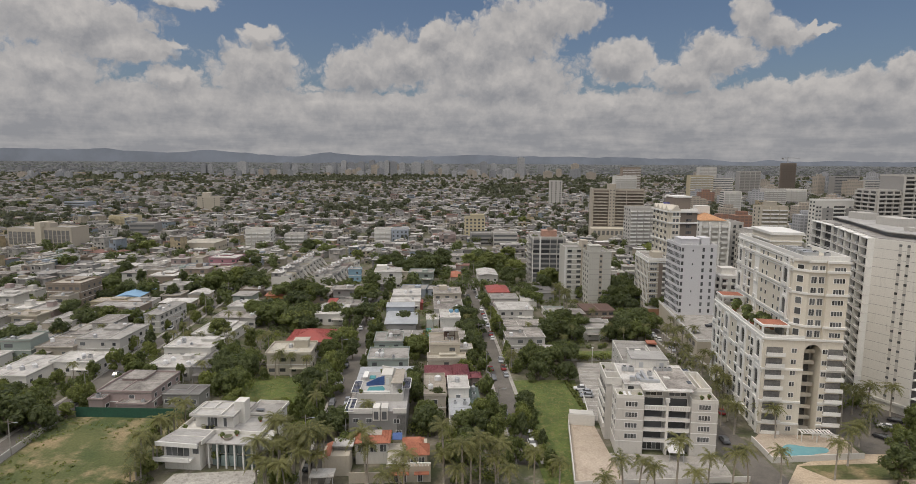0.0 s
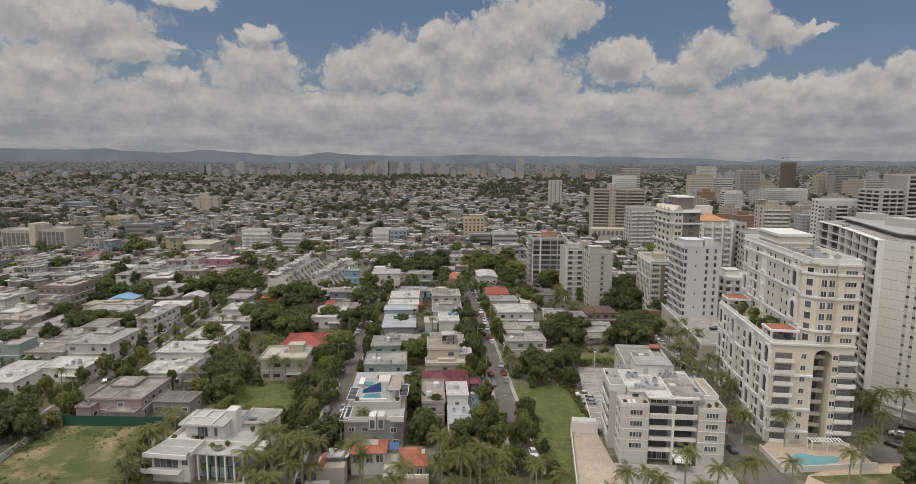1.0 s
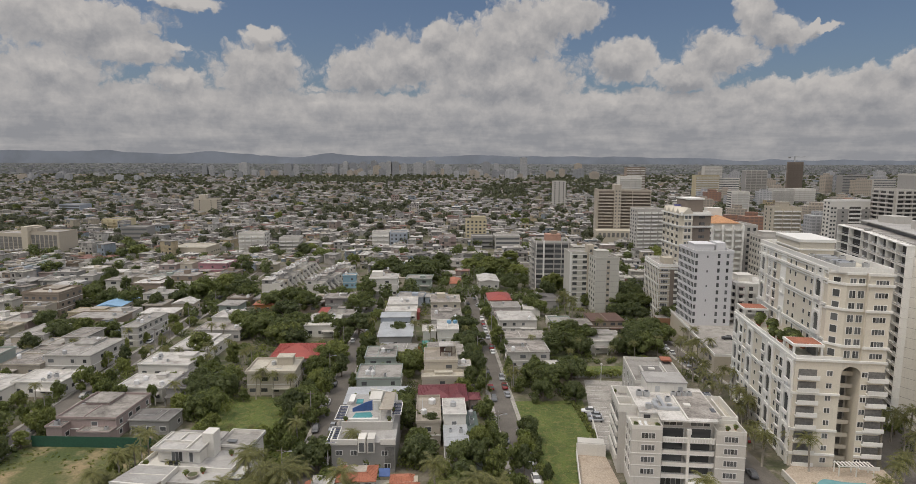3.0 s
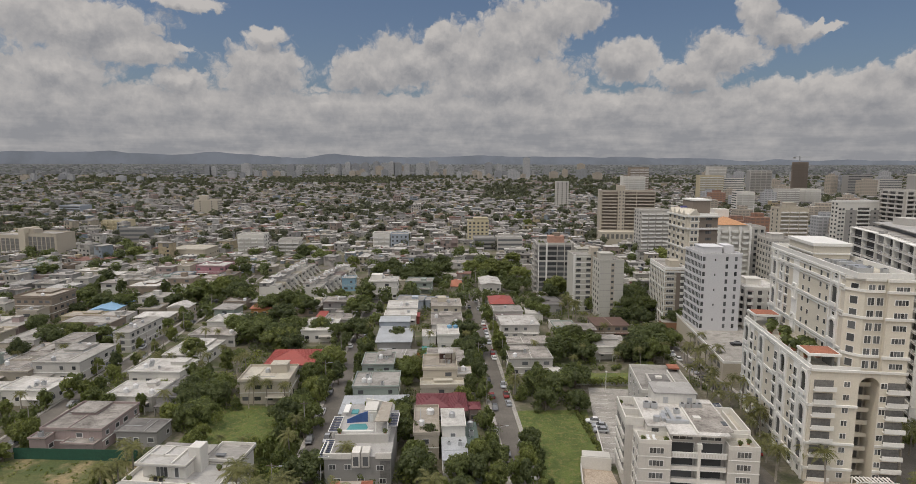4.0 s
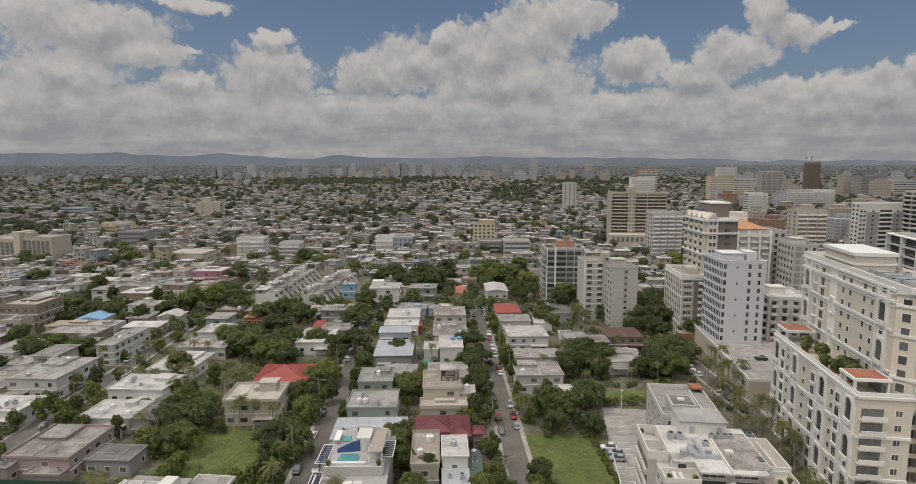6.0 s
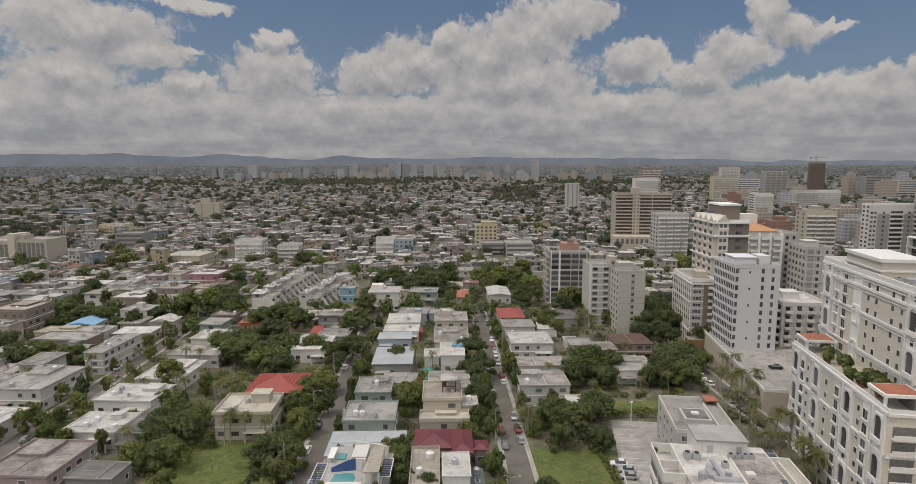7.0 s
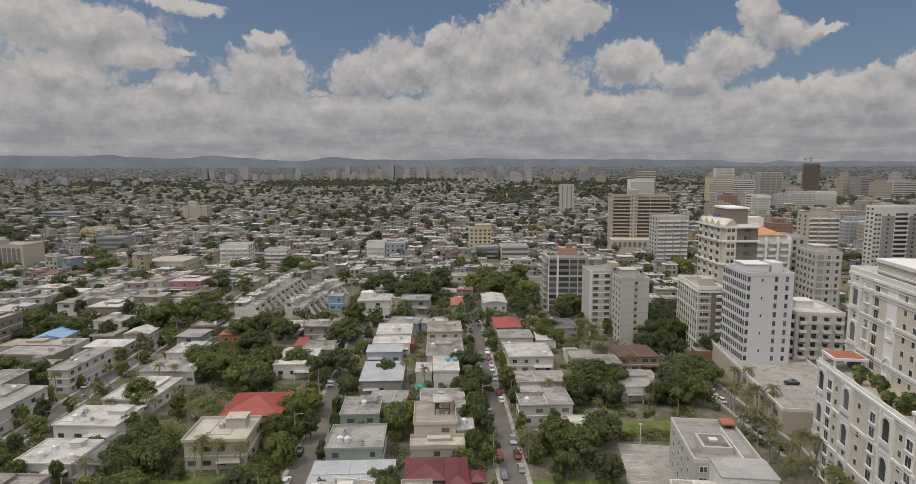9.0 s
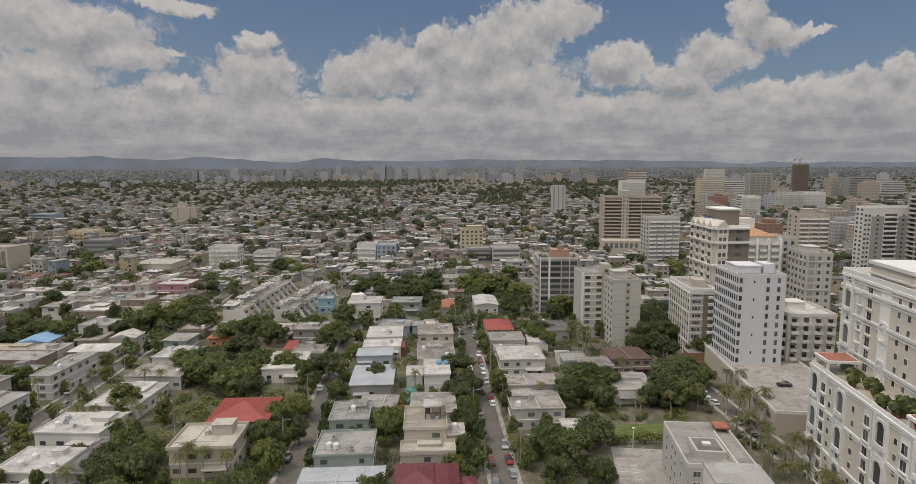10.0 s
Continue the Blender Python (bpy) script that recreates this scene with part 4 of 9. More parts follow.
institute()
tower("yellow_block", -350, -322, 684, 700, 10.0, 3, YELLOW, "yellow three-storey block with long galleries", {0: ("gallery", 4)}, rot=-14, band=YELLOW)
tower("blue_block", -518, -484, 890, 912, 11.0, 3, BLUE, "blue-grey block with dark window bands", {0: ("band", 1)}, rot=-14)
tower("white_block", -151, -130, 509, 524, 15.3, 5, WHITE, "white apartment block with balconies", {0: ("balcony", 4, 0.7), 1: ("windows", 3)})
tower("grey_block", -118, -102, 508, 522, 11.5, 4, PALE, "pale grey apartment block", {0: ("gallery", 3), 1: ("windows", 3)})
tower("cream_slab", -316, -285, 851, 868, 21, 7, CREAM, "plain cream slab block with few windows", {0: ("windows", 2, 1.2), 1: ("windows", 4)}, head=(-10, 0, -4, 4, 6))
gl = tower("glass_tower", 302.6, 341, 452, 460, 45.4, 15, WHITE, "white tower with grey panels and stacked balconies", {3: ("windows", 2)}, band=TRIM)
for u0, u1 in ((-13.5, -5.0), (5.0, 12.0)):
    part("grey_panel", Geo().box(u0, u1, -4.2, -4.0, 0, 39.5), GREY, gl)
for k in range(13):
    z = 1.0 + k * 3.13
    for u0, u1 in ((-4.6, 4.6), (12.6, 19.0)):
        b = part("balcony", Geo().box(u0, u1, -5.4, -4.0, z, z + 0.9), TRIM, gl)
        # dark sheet in place of a shaded opening
        part("balcony_opening", Geo().box(u0 + 0.3, u1 - 0.3, -4.08, -3.98, z + 0.9, z + 2.6), DEEP_SHADE, b)
    for u in (-18.5, -16.0, -10.0, 8.0):
        part("window", Geo().box(u, u + 1.5, -4.28, -3.98, z + 0.9, z + 2.2), GLASS, gl)
tower("grey_balcony_tower", 335, 352, 430, 452, 54.0, 17, GREY, "grey tower with long pale galleries and dark bays", {0: ("gallery", 3), 3: ("gallery", 3)}, band=PALE)
tower("stepped_tower", 277, 298, 480, 496, 38, 12, CREAM, "pale beige stepped apartment tower", {0: ("gallery", 3), 3: ("windows", 2)}, rot=-6, head=(-4, 4, -3, 4, 4))
tower("grey_balcony_tower", 352.5, 392, 428, 452, 65.0, 20, GREY, "tall grey tower with long pale galleries and dark bays", {0: ("gallery", 5)}, band=PALE)
gm = tower("grey_tower", 177.5, 188.5, 318, 336, 35.0, 11, PALE, "pale grey mid-rise with recessed dark bays", {0: ("windows", 3, 1.2), 3: ("windows", 5, 1.6)}, rot=-8, head=(-3, 3, -2, 5, 2.5))
for k in range(11):
    part("grey_bay", Geo().box(-4.6, -1.0, -9.1, -8.98, k * 3.18 + 0.6, k * 3.18 + 2.9), GREY, gm)
tower("yellow_tower", 516, 560, 1150, 1170, 47.1, 14, YELLOW, "yellow and white apartment tower", {0: ("gallery", 4)}, rot=-4)
tower("striped_tower", 565, 606, 1160, 1180, 41.3, 12, WHITE, "white tower with dark window stripes", {0: ("band", 1)}, rot=-3)
tower("round_tower", 406, 428.5, 797, 813, 34.2, 11, WHITE, "white tower with small balconies", {0: ("gallery", 3), 3: ("band", 1)}, rot=-5)
lw = tower("white_low_block", 133.4, 149.4, 259, 279, 15.4, 5, WHITE, "white five-storey apartment block with rosy balconies", {0: ("balcony", 4, 0.55), 3: ("balcony", 4, 0.6)}, rot=-8, band=WHITE, roof=R_WHITE, head=(-4, 2, 0, 6, 2.4), base=7.6)
part("base_wall", Geo().box(-8.3, 8.3, -10.5, 10.5, -7.6, 0), CREAM, lw)
for k in range(5):
    for u in (-6.0, 2.0, 6.0):
        part("awning", Geo().box(u - 1.0, u + 1.0, -11.4, -10.0, k * 3.08 + 2.4, k * 3.08 + 2.6), PINK, lw)
tower("bare_tower", 790, 819, 1290, 1316, 72.5, 20, TAUPE, "unfinished dark concrete tower with open floors", {0: ("gallery", 5), 3: ("gallery", 4)}, rot=-30, band=TAUPE)
tower("slim_tower", 209, 230, 1000, 1020, 40.6, 13, PALE, "slim pale apartment tower with small windows", {0: ("windows", 3)}, rot=-8)
tower("white_far_tower", 413, 451, 1247, 1267, 61.3, 18, TAN, "tan far tower with dark galleries", {0: ("gallery", 4)}, rot=-4)
tower("white_far_tower", 314, 349, 983, 1003, 49.2, 14, WHITE, "white far tower with balconies", {0: ("gallery", 4)}, rot=-4)
tower("far_block", 564, 599, 972, 992, 29.6, 9, PALE, "pale block with galleries", {0: ("gallery", 5)}, rot=-5)
tower("far_block", 612, 646, 990, 1010, 28.8, 9, WHITE, "white block with galleries", {0: ("gallery", 4)}, rot=-4)
tower("far_block", 668, 709, 1440, 1460, 61.3, 18, PALE, "pale far tower with dark galleries", {0: ("gallery", 4)}, rot=-3)
tower("far_block", 694, 739, 1298, 1318, 54.0, 16, GREY, "grey tower with pale galleries", {0: ("gallery", 4)}, rot=-5, band=PALE)
tower("far_block", 905, 960, 1290, 1310, 44.0, 13, GREY, "grey block with window bands", {0: ("band", 1)})
tower("far_block", 960, 1010, 1270, 1290, 36.0, 10, PALE, "pale block with window bands", {0: ("band", 1)})

# two rows of white stepped town houses
def town_house(x, y, rot, i):
    rng = random.Random(900 + i)
    ob = thing("town_house", x, y, 0, rot, "pale stepped town house with a slanting stair fin", "house", "terraced town houses")
    h = rng.uniform(4.6, 5.8)
    up = rng.uniform(1.9, 2.7)
    wall = rng.choice((WHITE, PALE, PALE, GREY, CREAM, PINK))
    back = rng.uniform(-2.4, 0.2)
    part("wall", Geo().box(-6.5, 3.5, -3.6, 3.6, 0, h), wall, ob)
    part("upper_wall", Geo().box(-6.5, back, -3.2, 3.4, h, h + up), rng.choice((PALE, WHITE, GREY)), ob)
    part("roof_slab", Geo().box(-6.7, back + 0.2, -3.4, 3.6, h + up, h + up + 0.22), rng.choice((R_WHITE, R_GREY, R_DIRTY)), ob)
    part("terrace_floor", Geo().box(back, 3.5, -3.4, 3.4, h, h + 0.05), R_GREY, ob)
    part("parapet", Geo().ring(back, 3.6, -3.6, 3.6, h + 0.05, h + 0.8, 0.18), wall, ob)
    part("fin", Geo().faces([(3.6, -3.7, 2.4), (6.4, -3.7, 0), (7.6, -3.7, 0), (3.6, -3.7, h), (3.6, -3.4, 2.4), (6.4, -3.4, 0), (7.6, -3.4, 0), (3.6, -3.4, h)], [(0, 1, 2, 3), (7, 6, 5, 4), (0, 4, 5, 1), (1, 5, 6, 2), (2, 6, 7, 3), (3, 7, 4, 0)]), WHITE, ob)
    for z in (0.8, 3.4):
        part("window", Geo().box(3.5, 3.58, -2, 1.8, z, z + 1.3), GLASS, ob)
    part("window", Geo().box(-4.6, -2.8, -3.26, -3.18, h + 0.6, h + 1.7), GLASS, ob)
    if i % 3 == 0:
        part("stair_head", Geo().box(-5.8, -3.8, 0.2, 2.4, h + up + 0.22, h + up + 1.4), wall, ob)
    water_tank(x - 3.2, y + rng.uniform(-1.5, 1.5), h + up + 0.22, 0.6, 1.1)


for i in range(11):
    t = i / 10
    town_house(-84 + 6.5 * t, 357 + 76 * t, -6, i)
    if i < 9:
        town_house(-60 + 13 * t, 356 + 70 * t, -8, 20 + i)
PLOTS += [(-94, -66, 350, 440), (-69, -38, 350, 426)]

# houses
def house(x0, x1, y0, y1, h, wall, roof, label, storeys=1, rot=0.0, parapet=0.35, eave=0.25, stair=None, bits=1, seed=1, porch=True, wins=True, name="house", plain_windows=False):
    """A flat-roofed concrete house: walls, slab, parapet, windows with eyebrows, a porch and things on its roof."""
    rng = random.Random(seed * 7919 + int(x0 * 13 + y0 * 7))
    w, d = x1 - x0, y1 - y0
    PLOTS.append((x0, x1, y0, y1))
    cx, cy = (x0 + x1) / 2, (y0 + y1) / 2
    rot = rot or (-5.0 if cx < -60 else 0.0)
    ob = thing(name, cx, cy, 0, rot, label, "house", "houses of the quarter")
    a, b = w / 2, d / 2
    blk = (-a, a, -b, b)
    part("wall", Geo().box(-a, a, -b, b, 0, h - 0.2), wall, ob)
    e = eave
    part("roof_slab", Geo().box(-a - e, a + e, -b - e, b + e, h - 0.2, h), [roof], ob)
    if parapet:
        part("parapet", Geo().ring(-a - e, a + e, -b - e, b + e, h, h + parapet, 0.18), wall, ob)
    sh = (h - 0.2) / storeys
    if wins:
        for s in range(storeys):
            z = s * sh + sh * 0.32
            for face, length in ((0, w), (1 if cx < 4 else 3, d))[: 1 if plain_windows else 2]:
                n = max(1, int(length / (5.2 if plain_windows else 3.6)))
                for i in range(n):
                    if rng.random() < 0.2:
                        continue
                    u = (i + 0.5) / n * length - length / 2 + rng.uniform(-0.3, 0.3)
                    window(ob, blk, face, u, z, rng.choice((1.2, 2.0, 3.0) if plain_windows else (1.2, 1.6, 2.0)), 1.4 if plain_windows else 1.2, far=plain_windows or y0 > 190)
            if s:
                part("floor_band", Geo().ring(-a - 0.12, a + 0.12, -b - 0.12, b + 0.12, s * sh - 0.12, s * sh + 0.12, 0.125), TRIM, ob)
    if porch and w > 9:
        pw, pd = w * 0.4, 2.6
        px = rng.choice((-1, 1)) * w * 0.25
        pz = min(sh, 3.0)
        p = part("porch_roof", Geo().box(px - pw / 2, px + pw / 2, -b - pd, -b, pz - 0.18, pz), roof, ob)
        for sx in (-1, 1):
            part("column", Geo().box(px + sx * (pw / 2 - 0.3) - 0.14, px + sx * (pw / 2 - 0.3) + 0.14, -b - pd + 0.2, -b - pd + 0.48, 0, pz - 0.18), wall, p)
    if stair:
        u0, u1, v0, v1, sz = stair
        s = part("stair_head", Geo().box(u0, u1, v0, v1, h, h + sz), wall, ob)
        if y0 < 300:
            part("stair_roof", Geo().box(u0 - 0.2, u1 + 0.2, v0 - 0.2, v1 + 0.2, h + sz, h + sz + 0.18), roof, s)
    # seams and kerbs across the roof
    if w > 8 and y0 < 280 and rng.random() < 0.6:
        u = rng.uniform(-a * 0.4, a * 0.4)
        part("roof_kerb", Geo().box(u - 0.12, u + 0.12, -b + 0.2, b - 0.2, h, h + 0.22), wall, ob)
    roof_bits(rng, x0, x1, y0, y1, h, bits + (rng.randrange(3) if y0 < 230 else 0))
    if not stair and w > 9 and parapet and rng.random() < 0.6:
        u0, v0 = rng.uniform(-a + 0.6, 0), rng.uniform(-b * 0.2, b * 0.3)
        s = part("raised_roof", Geo().box(u0, u0 + w * 0.42, v0, b - 0.5, h, h + 0.7), wall, ob)
        part("raised_slab", Geo().box(u0 - 0.25, u0 + w * 0.42 + 0.25, v0 - 0.25, b - 0.3, h + 0.7, h + 0.88), roof, s)
    if y0 < 250:
        u, v = rng.uniform(-a * 0.7, a * 0.7), rng.uniform(-b * 0.7, b * 0.2)
        part("roof_pipe", Geo().tube([(-a + 0.4, v, h + 0.12), (u, v, h + 0.12), (u, b - 0.6, h + 0.12)], [0.07, 0.07, 0.07], 5), METAL, ob)
    return ob


def hip_house(x0, x1, y0, y1, h, ridge, wall, roof, label, ribs=True, eave=0.8, wing=None):
    """A house under a hipped roof of ribbed sheet or tile."""
    PLOTS.append((x0, x1, y0, y1))
    cx, cy, a, b = (x0 + x1) / 2, (y0 + y1) / 2, (x1 - x0) / 2, (y1 - y0) / 2
    ob = thing("hip_roofed_house", cx, cy, 0, 0, label, "house", "houses of the quarter")
    part("wall", Geo().box(-a + eave, a - eave, -b + eave, b - eave, 0, h - 0.15), wall, ob)
    r = part("roof", Geo().hip(-a, a, -b, b, h, h + ridge), roof, ob)
    if wing:
        u0, u1, v0, v1, wz = wing
        part("wing_wall", Geo().box(u0 + eave, u1 - eave, v0 + eave, v1 - eave, 0, h - 0.15), wall, ob)
        part("wing_roof", Geo().hip(u0, u1, v0, v1, h + 0.05, h + wz), roof, ob)
    for face, length in ((0, 2 * a - 2 * eave), (1 if cx < 4 else 3, 2 * b - 2 * eave)):
        n = max(1, int(length / 3.4))
        for z in ([1.0, 4.0] if h > 5.5 else [1.0]):
            for i in range(n):
                window(ob, (-a + eave, a - eave, -b + eave, b - eave), face, (i + 0.5) / n * length - length / 2, z, 1.6, 1.3)
    if ribs:
        # standing seams up each slope
        i = min(a, b)
        step = 0.9
        k = int(2 * max(a, b) / step)
        for side in (-1, 1):
            for j in range(1, k):
                u = -max(a, b) + j * step
                run = min(i, max(a, b) - abs(u))
                if run < 0.6:
                    continue
                if a >= b:
                    p0, p1 = (u, side * b, h + 0.03), (u, side * (b - run), h + ridge * run / i + 0.03)
                else:
                    p0, p1 = (side * a, u, h + 0.03), (side * (a - run), u, h + ridge * run / i + 0.03)
                part("seam", Geo().tube([p0, p1], [0.05, 0.05], 4), roof, r)
    return ob


def gable_house(x0, x1, y0, y1, h, ridge, wall, roof, label, along="x"):
    PLOTS.append((x0, x1, y0, y1))
    cx, cy, a, b = (x0 + x1) / 2, (y0 + y1) / 2, (x1 - x0) / 2, (y1 - y0) / 2
    ob = thing("gable_house", cx, cy, 0, 0, label, "house", "houses of the quarter")
    part("wall", Geo().box(-a + 0.4, a - 0.4, -b + 0.4, b - 0.4, 0, h), wall, ob)
    if along == "x":
        v = [(-a, -b, h), (a, -b, h), (a, b, h), (-a, b, h), (-a, 0, h + ridge), (a, 0, h + ridge)]
        f = [(0, 1, 5, 4), (2, 3, 4, 5), (0, 4, 3), (1, 2, 5), (3, 2, 1, 0)]
    else:
        v = [(-a, -b, h), (a, -b, h), (a, b, h), (-a, b, h), (0, -b, h + ridge), (0, b, h + ridge)]
        f = [(3, 0, 4, 5), (1, 2, 5, 4), (0, 1, 4), (2, 3, 5), (3, 2, 1, 0)]
    part("roof", Geo().faces(v, f), roof, ob)
    for face, length in ((0, 2 * a), (1 if cx < 4 else 3, 2 * b)):
        n = max(1, int(length / 4))
        for i in range(n):
            window(ob, (-a + 0.4, a - 0.4, -b + 0.4, b - 0.4), face, (i + 0.5) / n * length - length / 2, h * 0.4, 1.4, 1.2)
    return ob


# the blocks by the sea, row by row
house(-94, -79.4, 201.6, 213.8, 4.5, WHITE, R_WHITE, "low white house with a clean white flat roof", stair=(1, 4, 2.5, 5, 1.0))
house(-96.5, -79, 221.5, 234.2, 5.0, WHITE, R_WHITE, "white flat-roofed house with a raised roof edge", stair=(2, 7, 1, 5.5, 0.9), bits=3)
house(-130.5, -114, 226.8, 247, 7.0, PALE, R_GREY, "long two-storey grey house with a weathered flat roof", 2, bits=2)
house(-129, -113, 207, 218, 4.8, WHITE, R_WHITE, "low house with a pale grey flat roof", bits=2)
house(-142, -128.5, 196, 216, 4.2, WHITE, R_WHITE, "low white house with a stepped white roof")
house(-90, -81.5, 173.4, 176.6, 3.4, PINK, R_DIRTY, "low faded pink annexe with a stained roof", porch=False, bits=1, wins=False)
house(-98.5, -94.2, 174.4, 177.6, 4.6, PINK, R_DIRTY, "small faded pink annexe with an open terrace", porch=False, bits=0)
house(-96.7, -80.6, 177, 194, 5.6, PINK, R_DIRTY, "faded pink two-storey house with a stained flat roof", 2, bits=0, parapet=0.6)
house(-79.0, -68.0, 178.5, 186, 4.0, GREY, R_DARK, "small grey outbuilding with a dark felt roof", bits=0, porch=False)
house(-77.5, -67.5, 199.5, 217, 5.0, GREY, R_DARK, "grey house with a dark weathered roof", bits=0)
house(-55.2, -40.3, 205.4, 218.2, 7.5, CREAM, R_CREAM, "cream two-storey house with a cream roof terrace", 2, stair=(0.5, 5.5, 0.5, 4.5, 2.6), bits=0, parapet=0.7, eave=0.5)
hip_house(-53, -36, 222.5, 240.0, 6.4, 2.8, GREY, RED_TIN, "house under a bright red hipped sheet metal roof")
house(-93.7, -78.5, 241, 260, 4.2, WHITE, R_WHITE, "low house with a bright white flat roof", bits=2)
house(-94, -75, 265, 277.5, 4.6, PALE, R_DIRTY, "pale grey house with a patchy flat roof", bits=2)
house(-94, -79, 285.6, 298, 4.6, WHITE, R_WHITE, "small white house with a white sheet roof", bits=1)
house(-119.5, -112.8, 258.4, 282, 8.0, PALE, R_GREY, "narrow three-storey pale apartment house", 3, bits=3)
house(-157, -134, 285, 296, 5.0, TAN, R_GREY, "wide low tan house with a grey roof", bits=2)
house(-162, -150.5, 260, 276, 5.0, PALE, R_GREY, "pale house with a grey flat roof")
house(-50, -36.5, 269, 287, 5.0, WHITE, R_WHITE, "white stepped house with a bright roof", stair=(-5, -1, 2, 6, 1.6), bits=1)
gable_house(-159, -146, 310, 330, 4.2, 1.2, CREAM, SKYBLUE, "house under a shallow sky-blue roof", "y")
house(-17, -4.3, 250.8, 269, 5.6, GREY, ZINC, "grey house with a pale zinc roof and deep eaves", bits=0, parapet=0, eave=0.8)
house(-18.8, -5.6, 282, 291.3, 5.0, BLUE, ZINC, "small blue-grey house with a zinc roof", bits=0, parapet=0)
house(-17.5, -3, 293.5, 303.4, 4.6, WHITE, R_WHITE, "low white house with a white roof", bits=1)
house(-17.1, -2.8, 305, 320.5, 5.2, WHITE, R_WHITE, "white house with a white terrace roof", bits=2)
house(-19.5, -8.9, 221.7, 234.2, 6.5, SAGE, R_GREY, "two-storey house with a stained grey flat roof", 2, bits=0)
house(-20.2, -6.3, 202.6, 215.6, 6.0, SAGE, R_GREY, "two-storey grey-green house with a cluttered flat roof", 2, bits=4, parapet=0.5)
house(-22.0, -3.0, 186.6, 199.5, 4.6, PALE, ZINC, "low house roofed in pale zinc sheet", bits=1, parapet=0)
house(1.3, 12.0, 209, 222.3, 9.0, CREAM, R_TAN, "beige three-storey house with a roof terrace", 3, stair=(1.8, 5.2, 2.0, 6.2, 2.6), bits=0, parapet=0.8)
hip_house(-0.6, 9.4, 188.6, 199.6, 5.0, 1.6, PINK, WINE_TIN, "house under a dark wine-red sheet metal roof", wing=(-4.8, 0.6, -8.2, -3.6, 1.2))
hip_house(8.8, 14.2, 184.8, 198.0, 5.6, 1.3, PINK, WINE_TIN, "tall wing under a wine-red sheet metal roof")
hip_house(14.0, 18.2, 188.5, 194.0, 4.4, 0.9, PINK, WINE_TIN, "small annexe under a wine-red sheet metal roof")
house(0.6, 13.8, 202.8, 208.6, 5.6, CREAM, R_CREAM, "beige front wing with a white-edged terrace", 2, bits=0, parapet=0.9, porch=False)
house(12.4, 16.6, 209.4, 216.0, 7.2, CREAM, R_WHITE, "beige side wing with a white striped awning", 2, bits=0, parapet=0.2, porch=False)
house(-0.5, 5.7, 168, 184.8, 6.8, BEIGE, R_TAN, "narrow tan house with round roof terraces", 2, bits=0, parapet=0.7)
house(6.6, 12.4, 168.3, 178.5, 8.8, WHITE, R_WHITE, "slim white house with a clean white roof", 2, bits=0, parapet=0.25)
house(6.6, 12.4, 156.5, 168, 6.0, PALE, ZINC, "low annexe with a grey sheet roof", 2, bits=0, parapet=0)
house(12.9, 15.6, 165.5, 178, 5.2, SAGE, FENCE_ROOF, "narrow side wing under dark green sheet metal", bits=0, parapet=0, porch=False, wins=False)
house(12.9, 15.8, 155.5, 164.8, 4.0, SAGE, FENCE_ROOF, "low side wing under dark green sheet metal", bits=0, parapet=0, porch=False, wins=False)
water_tank(3.6, 180.6, 6.8, 1.0, 1.5)
house(6.4, 14.9, 256.6, 271, 6.0, WHITE, R_WHITE, "white house with a blue-tiled roof pool deck", 2, bits=0, parapet=0.6)
house(0.3, 5.7, 262.5, 272, 3.8, WHITE, R_WHITE, "low white wing beside a green courtyard pool", bits=1, porch=False)
house(3.9, 18.1, 302.4, 318.2, 6.6, CREAM, R_DIRTY, "two-storey cream house with terraces", 2, bits=3, stair=(-4, 0, 1, 5, 2.2))
house(4.0, 17.5, 275.5, 296, 5.2, PALE, R_DIRTY, "pale house with a patched grey roof", bits=3)
house(2.5, 15.5, 228.5, 243, 5.0, PALE, R_DIRTY, "low pale house with a stained roof", bits=1)
pv = thing("roof_pavilion", 8.6, 217.2, 9.0, 0, "brown roof pavilion with a pale slab on a beige house", "pavilion")
part("back_wall", Geo().box(-2.0, 2.0, 2.0, 2.2, 0, 3.4), BROWN_TIN, pv)
for x in (-2.0, 1.8):
    for y in (-2.2, 2.0):
        part("post", Geo().box(x, x + 0.25, y, y + 0.25, 0, 3.4), BROWN_TIN, pv)
part("beam", Geo().box(-2.0, 2.05, -2.2, -1.95, 1.5, 1.75), BROWN_TIN, pv)
part("roof_slab", Geo().box(-2.4, 2.5, -2.6, 2.7, 3.4, 3.7), R_WHITE, pv)
for k in range(2):
    water_tank(11.4 + k * 2.6, 267.6, 6.0, 1.0, 1.3, BLUE_TANK)
single("courtyard_pool", Geo().prism([(0.1, 247.7), (4.1, 247.7), (4.1, 261.1), (0.1, 261.1)], 0.0, 0.45), BLUE_POOL, "small turquoise courtyard pool between white houses", "swimming pool")
house(33.5, 49.6, 270.2, 286.6, 6.0, PALE, R_WHITE, "two-storey house with a white roof and skylight", 2, bits=1)
house(33.7, 50, 250.8, 260.4, 4.0, PALE, R_DIRTY, "low house with a mouldy grey roof", bits=0)
house(31.3, 46.4, 226.5, 239.4, 6.2, PALE, R_DIRTY, "two-storey pale house with a blotched white roof", 2, bits=2)
